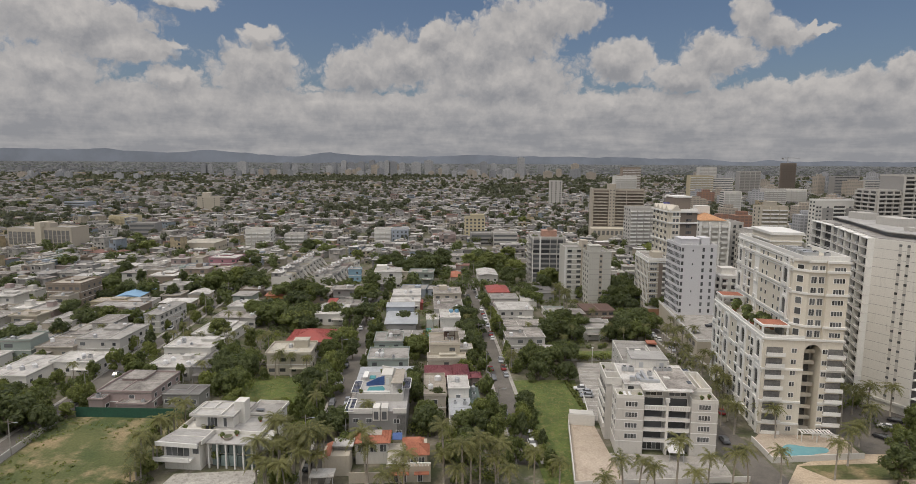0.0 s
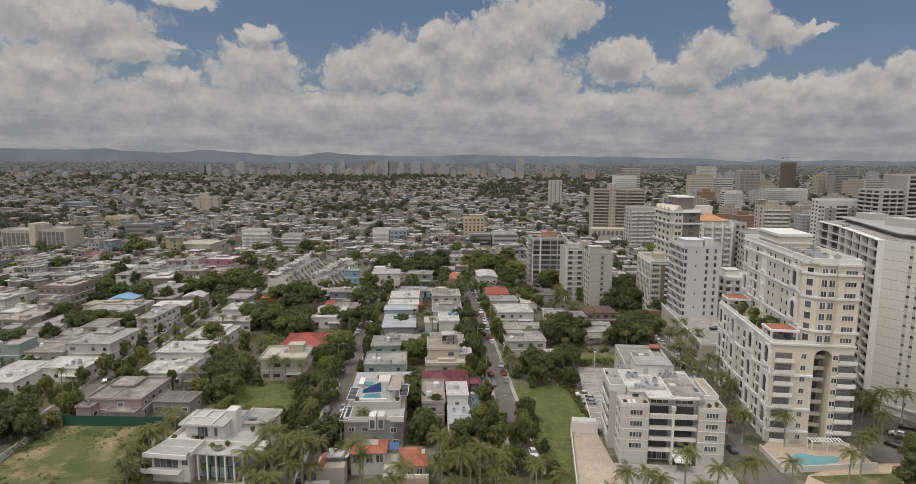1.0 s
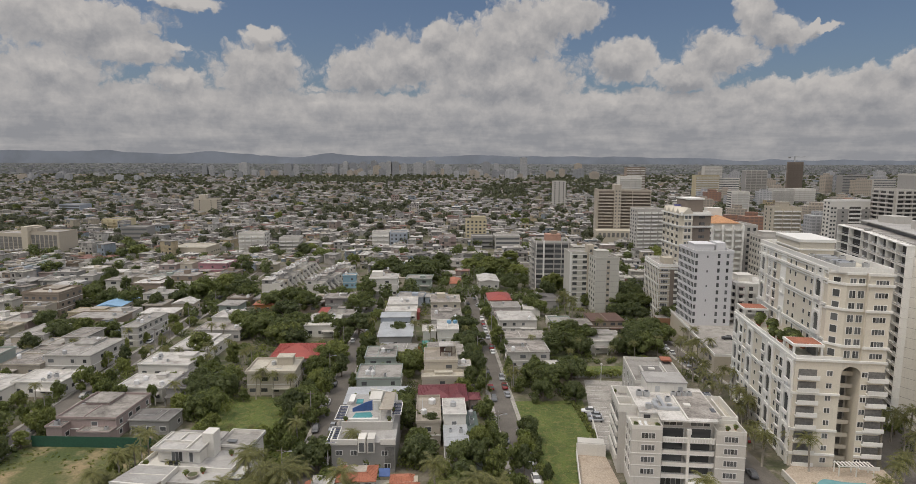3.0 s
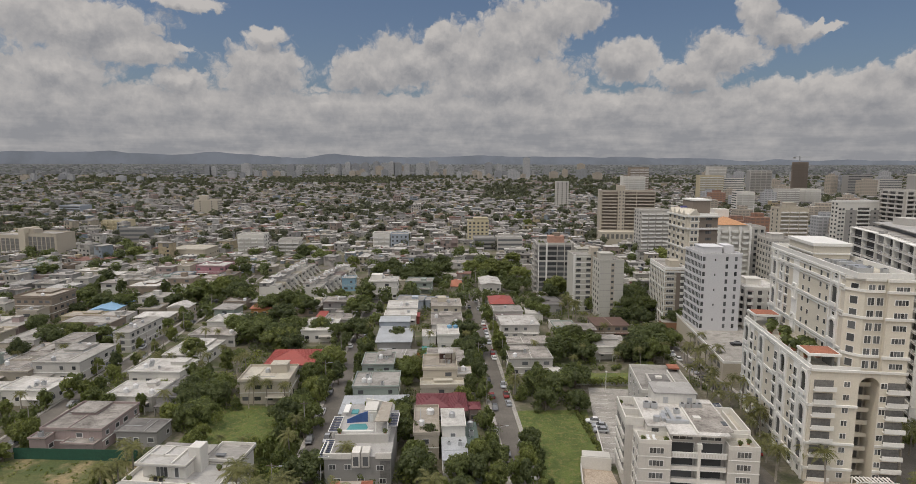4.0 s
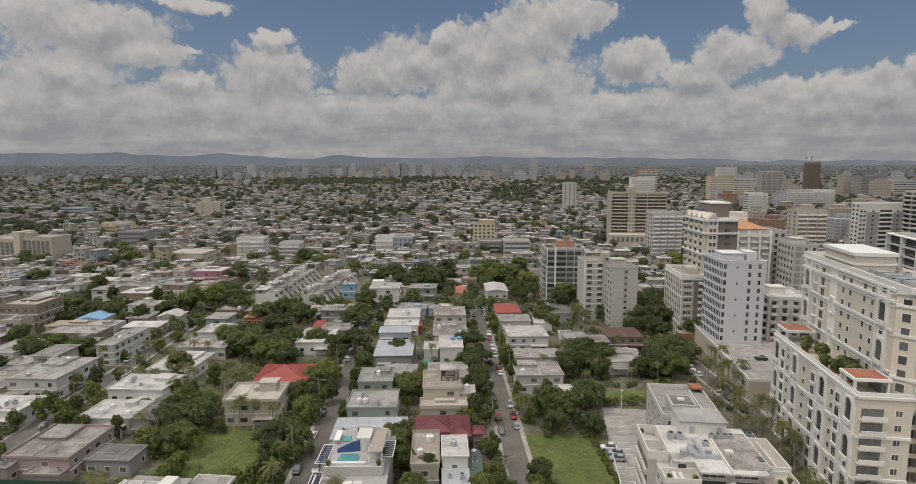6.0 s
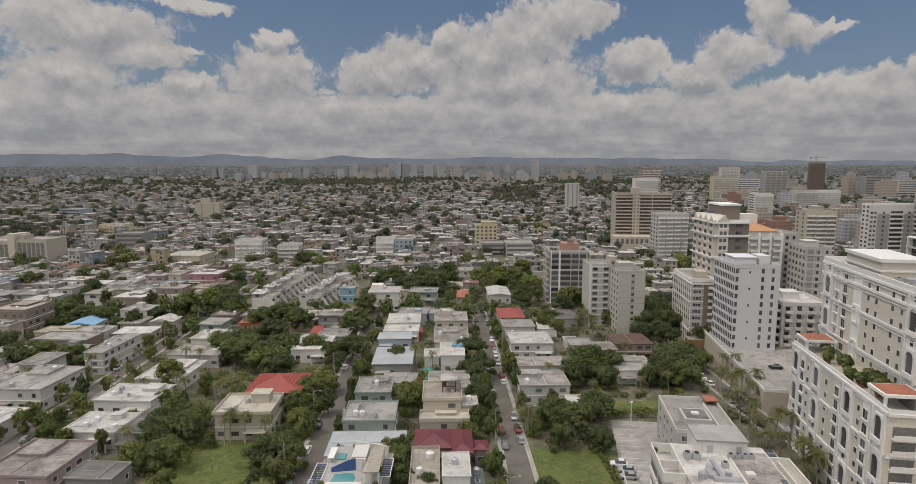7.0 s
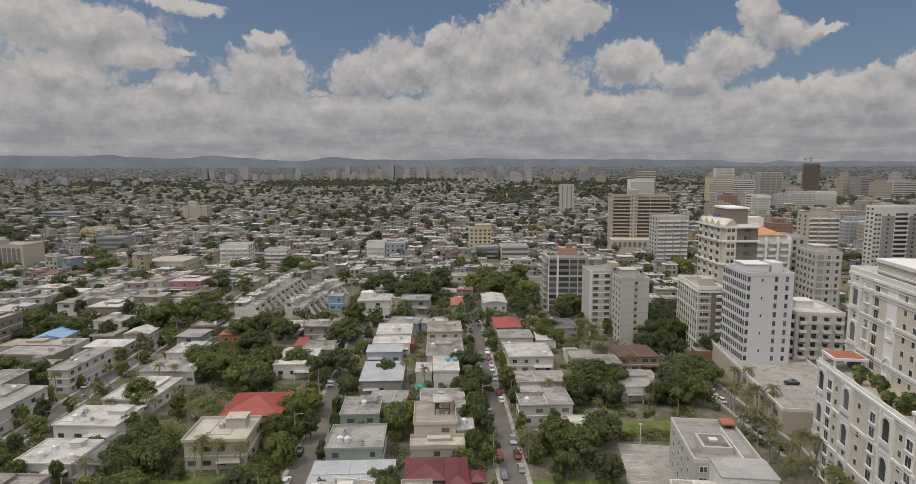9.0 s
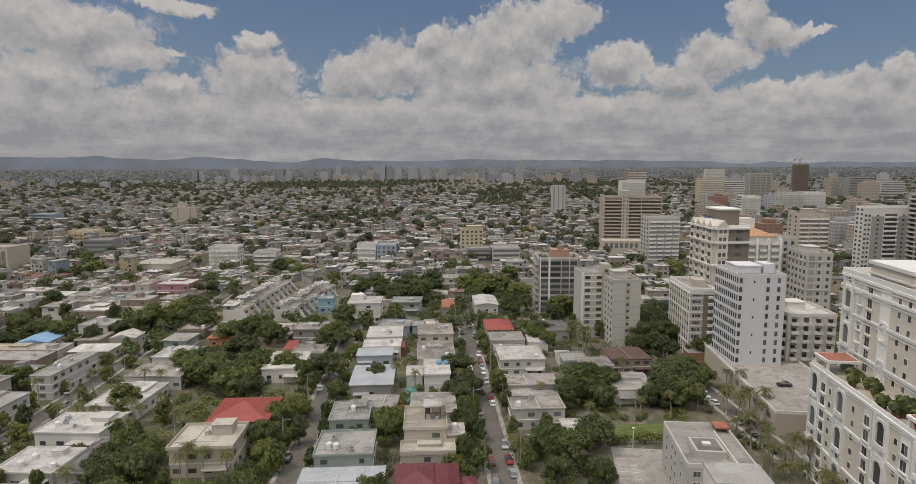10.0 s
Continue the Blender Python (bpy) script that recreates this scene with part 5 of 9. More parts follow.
house(44.7, 54.1, 218.4, 225.2, 3.2, WHITE, R_WHITE, "small white carport roof beside trees", bits=0, porch=False, wins=False)
house(73.5, 88, 269.2, 283, 5.8, TAN, BROWN_TIN, "two-storey house with a brown sheet roof", 2, bits=0, parapet=0)
house(66.2, 80, 242.7, 257, 4.8, WHITE, R_GREY, "white house with a patched grey roof", bits=0)
hip_house(33, 45.3, 315.3, 333, 4.4, 2.0, CREAM, RED_TIN, "house under a dull red hipped roof", ribs=False)
gable_house(31.6, 43.7, 356, 378, 5.8, 1.0, PALE, R_WHITE, "house under a pale blue-white shallow roof", "y")
hip_house(14.5, 22.0, 357, 374, 4.6, 1.6, CREAM, CLAY, "small house under an orange clay roof", ribs=False)
house(33.4, 46.9, 298.3, 309.6, 4.8, PALE, R_GREY, "pale house with a grey flat roof", bits=1)
house(-191, -173, 309, 326, 11, TAN, R_TAN, "three-storey brown concrete apartment house", 3, bits=2, parapet=0.9)
house(-30, -14.5, 347.5, 362, 9.5, WHITE, R_WHITE, "white three-storey house with stepped terraces", 3, bits=2, stair=(-7, -1, 0, 5, 2.6))
house(-147, -128, 412.5, 428, 7.5, ROSE, R_WHITE, "rose-pink two-storey building with a white roof", 2, bits=2)
house(-196, -168, 488, 512, 7.2, CREAM, R_CREAM, "long low cream building with a broad pale roof", bits=1)

# back streets: filled plot by plot
LOOKS = ((WHITE, R_WHITE, "white"), (WHITE, R_DIRTY, "white"), (PALE, R_GREY, "pale grey"), (CREAM, R_WHITE, "cream"), (PALE, R_DIRTY, "pale grey"), (GREY, R_GREY, "grey"), (BEIGE, R_DIRTY, "beige"), (GREY, R_DIRTY, "grey"), (PINK, R_GREY, "pinkish"), (BEIGE, R_GREY, "beige"), (BLUE, R_GREY, "bluish"), (TAN, R_DARK, "tan"), (TAN, R_DIRTY, "tan"), (CREAM, R_TAN, "cream"), (SAGE, R_GREY, "sage green"))
ROOF_WORD = {R_WHITE: "white", R_DIRTY: "stained", R_GREY: "grey", R_DARK: "dark", R_TAN: "tan"}
NO_BUILDING = [(29.5, 50.5, 128, 200), (-104, -68, 112, 178), (-66, -33, 158, 200), (-68, -36, 136, 166), (-24, 14, 128, 186), (50, 92, 130, 240), (-77, -52, 196, 302), (64, 170, 286, 330), (89, 170, 130, 330), (30, 86, 378, 520), (60, 104, 318, 372)]
rng_city = random.Random(11)


def back_street_houses(limit):
    made = 0
    y = 198.0
    while y < 440:
        x = -268.0
        while x < 92:
            w, d = rng_city.uniform(7.5, 14.5), rng_city.uniform(8.0, 12.5)
            x0, y0 = x, y + rng_city.uniform(-2.5, 2.5)
            x += w + rng_city.uniform(0.8, 3.6)
            if abs(x0 + w / 2) > 0.72 * y + 20 or made >= limit:
                continue
            if taken(x0, x0 + w, y0, y0 + d, 0.3) or any(x0 < b and x0 + w > a and y0 < d2 and y0 + d > c for a, b, c, d2 in NO_BUILDING) or any(x0 < s + 5.2 and x0 + w > s - 5.2 for s, a, b in STREETS if a < y < b) or (y0 < 350 and y0 + d > 339):
                continue
            if rng_city.random() < 0.06:
                continue
            wall, roof, word = rng_city.choice(LOOKS)
            st = rng_city.choice((1, 1, 1, 1, 2))
            house(x0, x0 + w, y0, y0 + d, (0.5 if st == 1 else 0.3) + 3.1 * st + rng_city.uniform(0, 0.8), wall, roof, "%s concrete house with a %s flat roof" % (word, ROOF_WORD[roof]), st, rot=rng_city.uniform(-7, 0.5), parapet=rng_city.choice((0.0, 0.25, 0.4, 0.6)), eave=rng_city.choice((0.15, 0.3, 0.7)), bits=rng_city.choice((0, 0, 1)), stair=rng_city.choice((None, None, (-2, 1.2, 0, 3, 2.2), (0.5, 3.6, -2, 1.4, 1.2))), seed=made, porch=rng_city.random() < 0.5, plain_windows=True)
            made += 1
        y += 12.6


hip_house(-84, -70, 312, 322, 4.0, 1.0, ORANGE, CLAY, "orange-walled house with a clay roof terrace", ribs=False)
house(-6.4, -1.6, 295.8, 303.2, 3.6, RED_HOUSE, RED_TIN, "small annexe with a dull red flat roof", bits=0, porch=False, parapet=0.0, wins=False)
house(-49.5, -45.5, 298, 310, 3.0, PINK, RED_TIN, "narrow lean-to under a red awning roof", bits=0, porch=False, parapet=0.0, wins=False)
house(-47.5, -40, 367.5, 374, 7.6, SKY_WALL, R_GREY, "stepped house with a sky-blue end wall", 2, bits=1, porch=False)
house(-165, -148.5, 299.5, 308.5, 4.0, YELLOW, R_TAN, "low yellow house with a tan flat roof", bits=0, porch=False)
hip_house(-131, -115, 296, 307, 4.3, 1.2, CREAM, R_WHITE, "house under a shallow white hipped roof", ribs=False)
gable_house(-123, -112, 311, 321, 5.0, 1.6, BEIGE, R_WHITE, "tan two-storey house under a white gabled roof", "y")
house(-204, -188, 347, 362, 6.6, GREY, R_PALE, "broad two-storey house with a pale grey roof", 2, bits=2)
house(-163, -146, 356, 370, 6.0, TAN, R_WHITE, "tan building with a bright white roof", 1, bits=1)
back_street_houses(142)

# white condominium by the beach
def potted_plant(x, y, z, r=0.5):
    def make():
        g = Geo()
        leaf_quads(g, (0, 0, 0.75), 0.5, 40, 0.4, random.Random(4))
        return Geo().tube([(0, 0, 0), (0, 0, 0.4)], [0.22, 0.3], 8).mesh("pot", CLAY), g.mesh("foliage", LEAF)
    p, f = shared("pot", make)
    ob = thing("potted_plant", x, y, z, 0, "leafy shrub in a clay pot on a terrace", "potted plant", "terrace plants")
    ob.scale = (r / 0.5, r / 0.5, r / 0.5)
    part("pot", p, None, ob), part("foliage", f, None, ob)


def condo():
    ox, oy, rot = 48.5, 145.2, -8.5
    ob = thing("white_condominium", ox, oy, 0, rot, "white six-storey condominium with corner terraces and long balconies", "apartment building", "apartment towers")
    fl = [3.4, 6.25, 9.1, 11.95, 14.8]
    part("wall", Geo().box(0, 6.8, 0, 20, 0, 14.8), PALE, ob, "left wing wall")
    part("wall", Geo().box(18.6, 25, 0, 19, 0, 14.2), PALE, ob, "right wing wall")
    part("wall", Geo().box(6.8, 18.6, 2.6, 20, 0, 16.7), PALE, ob, "recessed middle wall")
    part("wall", Geo().box(2.6, 6.8, 4.2, 20, 14.8, 16.7), WHITE, ob, "upper wall")
    part("wall", Geo().box(-1.6, 0, 7.5, 19.5, 0, 15.6), PALE, ob, "side wing wall")
    roof = part("roof_slab", Geo().prism([(2.4, 4.0), (6.4, 4.0), (6.4, 0.3), (19.0, 0.3), (19.0, 3), (20.4, 3), (20.4, 20.4), (2.4, 20.4)], 16.7, 17.1), R_WHITE, ob)
    part("roof_patch", Geo().box(12.6, 20.0, 2.0, 17.8, 17.1, 17.14), R_DIRTY, roof)
    part("roof_kerb", Geo().box(12.2, 12.55, 0.6, 18, 17.1, 17.45), WHITE, roof)
    part("parapet", Geo().ring(0, 6.8, 0, 4.2, 14.8, 15.7, 0.2), WHITE, ob)
    part("parapet", Geo().ring(18.6, 25, 0, 6.2, 14.2, 15.1, 0.2), WHITE, ob)
    part("parapet", Geo().ring(20.4, 25.2, 6.2, 19, 14.2, 15.9, 0.25), WHITE, ob)
    part("parapet", Geo().box(22.6, 22.9, 7, 18, 14.2, 15.6), WHITE, ob)
    part("parapet", Geo().ring(-1.8, 2.4, 7.3, 19.7, 15.6, 17.4, 0.25), WHITE, ob)
    part("parapet", Geo().box(-1.5, 2.2, 12.6, 12.9, 15.6, 17.2), WHITE, ob)
    part("terrace_floor", Geo().box(0.2, 6.6, 0.2, 4.2, 14.8, 14.84), R_CREAM, ob)
    part("terrace_floor", Geo().box(18.8, 24.8, 0.2, 18.8, 14.2, 14.24), R_CREAM, ob)
    # floor lines and windows on both wings
    for z in fl[:4]:
        for a, b in ((0, 6.8), (18.6, 25)):
            part("floor_band", Geo().box(a - 0.06, b + 0.06, -0.07, 0.0, z - 0.12, z + 0.06), TRIM, ob)
        part("floor_band", Geo().box(-0.07, 0.0, 0, 7.4, z - 0.12, z + 0.06), TRIM, ob)
        pane_row(ob, 2.2, 5.2, 0, z + 0.8, z + 2.0, 4)
        pane_row(ob, 20.3, 23.2, 0, z + 0.7, z + 1.9, 4)
        # windows along the side, and dark sheets painted as shaded balcony openings
        for v0, v1 in ((1.2, 2.2), (4.6, 5.8)):
            pane_row(ob, v0, v1, 0, z + 0.8, z + 2.0, 1, "side")
        for v0, v1 in ((8.3, 12.2), (13.2, 18.6)):
            o = part("side_balcony", Geo().box(-1.66, -1.58, v0, v1, z + 0.9, z + 2.4), SHADE, ob)
            part("balcony_wall", Geo().box(-2.1, -1.66, v0 - 0.2, v1 + 0.2, z - 0.15, z + 0.9), WHITE, o)
    # balconies of the middle
    for i, z in enumerate(fl[:4]):
        for u0, u1 in ((7.0, 12.4), (13.0, 18.4)):
            b = part("balcony", Geo().box(u0, u1, 0.4, 2.6, z - 0.2, z + 0.05), TRIM, ob)
            part("balcony_wall", Geo().box(u0, u1, 0.4, 0.55, z + 0.05, z + 0.8), WHITE, b)
            part("balcony_rail", Geo().box(u0, u1, 0.36, 0.5, z + 0.92, z + 1.0), METAL, b)
            part("balcony_door", Geo().box(u0 + 0.5, u1 - 0.5, 2.5, 2.62, z + 0.1, z + 2.3), GLASS, b)
    part("pier", Geo().box(12.4, 13.0, 0.2, 2.6, 0, 14.0), WHITE, ob)
    part("pier_cap", Geo().box(12.2, 13.2, 0.1, 1.1, 14.0, 15.0), TRIM, ob)
    for u0, u1 in ((7.0, 12.4), (13.0, 18.4)):
        part("balustrade", Geo().box(u0, u1, 0.3, 0.5, 12.75, 13.1), TRIM, ob)
        for i in range(9):
            part("baluster", Geo().box(u0 + 0.2 + i * 0.6, u0 + 0.45 + i * 0.6, 0.32, 0.48, 12.0, 12.75), TRIM, ob)
        pane_row(ob, u0 + 0.5, u1 - 0.6, 2.6, 15.0, 16.4, 3)
        pane_row(ob, u0 + 0.3, u1 - 0.3, 2.6, 12.2, 14.3, 4)
        pane_row(ob, u0 + 0.4, u1 - 0.4, 2.6, 0.4, 2.7, 4)
    part("terrace_door", Geo().box(3.4, 4.9, 4.1, 4.22, 14.85, 16.5), GLASS, ob)
    part("terrace_door", Geo().box(19.6, 20.4, 5.9, 6.24, 14.3, 15.8), SHADE, ob)
    aw = part("awning", Geo().prism([(12.6, -3.8), (16.4, -3.8), (16.6, 2.0), (12.8, 2.0)], 2.55, 2.7), PLASTIC, ob)
    for u in (12.8, 16.2):
        part("awning_post", Geo().box(u, u + 0.12, -3.6, -3.48, 0, 2.55), METAL, aw)
    # lift house and plant
    box = part("lift_house", Geo().box(6.6, 16.3, 16.8, 24, 0, 19.6), WHITE, ob)
    part("lift_roof", Geo().box(6.4, 16.5, 16.6, 24.2, 19.6, 19.9), R_PALE, box)
    part("louvre", Geo().box(8.6, 9.8, 16.74, 16.85, 17.3, 18.8), METAL, box)
    part("louvre", Geo().box(14.2, 15.3, 16.74, 16.85, 17.3, 18.8), METAL, box)
    duct = [(6.2, 6.5, 9.5), (6.8, 9.6, 11.0), (9.5, 7.6, 8.4)]
    for i, (u0, v0, v1) in enumerate(duct):
        part("duct", Geo().box(u0, u0 + 1.1, v0, v1, 17.14, 17.85), METAL, ob)
    part("duct", Geo().box(6.8, 11.8, 5.6, 6.5, 17.14, 17.8), METAL, ob)
    part("duct", Geo().box(8.2, 9.0, 6.6, 13.5, 17.14, 17.7), METAL, ob)
    part("duct", Geo().tube([(4.9, 6.6, 17.1), (4.9, 6.6, 18.3)], [0.7, 0.7], 12), METAL, ob)
    part("skylight", Geo().box(19.0, 20.0, 5.5, 7.5, 17.14, 17.3), GLASS, ob)
    part("hatch", Geo().box(13.4, 15.0, 8.0, 9.4, 17.14, 17.6), WHITE, ob)
    for k in range(4):
        for j in range(5):
            part("glazing_panel", Geo().box(19.6 + k * 1.1, 20.6 + k * 1.1, 19.4 + j * 0.9, 20.2 + j * 0.9, 14.9, 15.0), GLASS, ob)
    part("glazing_frame", Geo().box(19.4, 24.1, 19.2, 24.0, 14.6, 14.9), WHITE, ob)
    part("wall", Geo().box(19.4, 24.1, 19.2, 24.0, 0, 14.6), PALE, ob, "rear wing wall")
    m = ob.matrix_basis
    for u, v, s in ((12.6, 14.9, 1.1), (14.0, 15.2, 1.0), (15.4, 15.2, 1.0), (16.6, 15.4, 1.0), (4.2, 14.2, 1.4), (5.9, 14.0, 1.4), (10.4, 11.2, 1.2)):
        p = m @ Vector((u, v, 17.12))
        air_conditioner(p.x, p.y, p.z, rot, s)
    for u, v, z in ((1.0, 1.0, 14.84), (5.8, 0.9, 14.84), (23.6, 3.0, 14.24), (21.5, 2.0, 14.24), (-1.0, 18.6, 15.6), (5.2, -3, 0.1)):
        p = m @ Vector((u, v, z))
        potted_plant(p.x, p.y, p.z, 0.55)
    for u in (2.4, 3.6):
        p = m @ Vector((u, 1.8, 14.84))
        lg = thing("sun_lounger", p.x, p.y, p.z, rot + 10, "white sun lounger on a tiled terrace", "sun lounger", "terrace loungers")
        part("seat", Geo().box(-0.3, 0.3, -0.9, 0.5, 0.25, 0.35), PLASTIC, lg)
        part("backrest", Geo().faces([(-0.3, 0.5, 0.35), (0.3, 0.5, 0.35), (0.3, 1.0, 0.8), (-0.3, 1.0, 0.8), (-0.3, 0.55, 0.28), (0.3, 0.55, 0.28), (0.3, 1.05, 0.73), (-0.3, 1.05, 0.73)], [(0, 1, 2, 3), (7, 6, 5, 4), (0, 4, 5, 1), (2, 6, 7, 3), (1, 5, 6, 2), (0, 3, 7, 4)]), PLASTIC, lg)
        for a in (-0.25, 0.2):
            for c in (-0.8, 0.4):
                part("leg", Geo().box(a, a + 0.05, c, c + 0.05, 0, 0.25), METAL, lg)
    return ob


condo()
PLOTS.append((44, 78, 138, 172))


def back_block():
    ob = thing("back_block", 63.0, 186.5, 0, -9, "pale four-storey building with a grey roof terrace", "apartment building", "apartment towers")
    part("wall", Geo().box(0, 14.5, -4, 17.5, 0, 11), PALE, ob)
    part("roof_slab", Geo().box(0.3, 14.2, -3.7, 17.2, 11, 11.05), R_GREY, ob)
    part("parapet", Geo().ring(0, 14.5, -4, 17.5, 11, 11.9, 0.25), WHITE, ob)
    h = part("stair_head", Geo().box(3.0, 9.5, 0.5, 7.5, 11.05, 12.6), PALE, ob)
    part("roof_well", Geo().box(3.6, 8.9, 1.1, 6.9, 12.6, 12.66), R_DARK, h)
    part("roof_hatch", Geo().box(5.2, 7.0, 3.2, 4.6, 12.66, 13.1), WHITE, h)
    part("tiled_canopy", Geo().box(11.2, 14.4, 13.6, 17.3, 12.0, 12.4), CLAY, ob)
    part("inner_wall", Geo().box(10.4, 10.7, -3.5, 13, 11.05, 12.0), WHITE, ob)
    for z in (1.0, 3.7, 6.4, 9.0):
        for v in (0.0, 5.0, 8.0, 13.0):
            pane_row(ob, v, v + 1.0, 0, z, z + 1.2, 1, "side")
        for u in (1.2, 5.0):
            pane_row(ob, u, u + 1.6, -4, z, z + 1.2, 2)
    PLOTS.append((60, 84, 180, 208))


back_block()


def poly_sheet(name, poly, z, mat, label, category, thick=0.05):
    return single(name, Geo().prism(poly, z - thick, z), mat, label, category, kind="structure")


poly_sheet("ramp", [(40.6, 162), (47.6, 160.5), (46.5, 131.5), (34.5, 130.0)], 0.16, RAMP, "tan paved forecourt ramp beside the condominium", "paving", 0.14)
poly_sheet("patio", [(46.8, 145), (74.5, 141.4), (73.0, 131.5), (46.6, 132)], 0.13, LOT, "pale patio in front of the condominium", "paving", 0.12)
for i, (xa, ya, xb, yb, hh) in enumerate(((34.2, 129.6, 40.4, 162, 1.6), (40.4, 162.2, 47.6, 160.7, 3.2), (34.2, 129.4, 76, 129.9, 1.4), (50.6, 186, 47.8, 168, 1.0))):
    dx, dy = xb - xa, yb - ya
    ln = math.hypot(dx, dy)
    single("garden_wall", Geo().box(0, ln, -0.12, 0.12, 0, hh), WHITE, "low white rendered garden wall", "wall", kind="structure", at=pose(xa, ya, 0, 0, 0, math.degrees(math.atan2(dy, dx))))
single("gatehouse", Geo().prism([(40.8, 162.4), (47.4, 161.0), (47.9, 164), (41.4, 165.2)], 0.0, 3.3), WHITE, "small white gatehouse with a flat roof", "gatehouse")

# great ivory tower with its terraced wing
def arch_panel(w, h, t=0.35, rise=None):
    """A white surround with a round-headed opening through it."""
    r = w / 2 - 0.35
    spring = h - 0.45 - r
    inner = [(-r, 0.5)] + [(-r * math.cos(a), spring + r * math.sin(a)) for a in (math.pi * i / 10 for i in range(11))] + [(r, 0.5)]
    n = len(inner)
    outer = []
    for x, z in inner:
        k = max(abs(x) / (w / 2), 1e-6)
        if z <= 0.5:
            outer.append((math.copysign(w / 2, x), 0.0))
        elif z <= spring + 0.7 * r:
            outer.append((math.copysign(w / 2, x), z + (0.45 if z > spring else 0)))
        else:
            outer.append((x / (0.72 * r) * w / 2 if abs(x) < 0.72 * r else math.copysign(w / 2, x), h))
    v = [(x, -t, z) for x, z in inner] + [(x, -t, z) for x, z in outer] + [(x, 0, z) for x, z in inner] + [(x, 0, z) for x, z in outer]
    f = []
    for i in range(n - 1):
        f.append((n + i, n + i + 1, i + 1, i))
        f.append((i, i + 1, 2 * n + i + 1, 2 * n + i))
        f.append((n + i + 1, n + i, 3 * n + i, 3 * n + i + 1))
    f.append((n, 0, n - 1, 2 * n - 1))
    f.append((0, 2 * n, 3 * n - 1, n - 1))
    return Geo().faces(v, f)


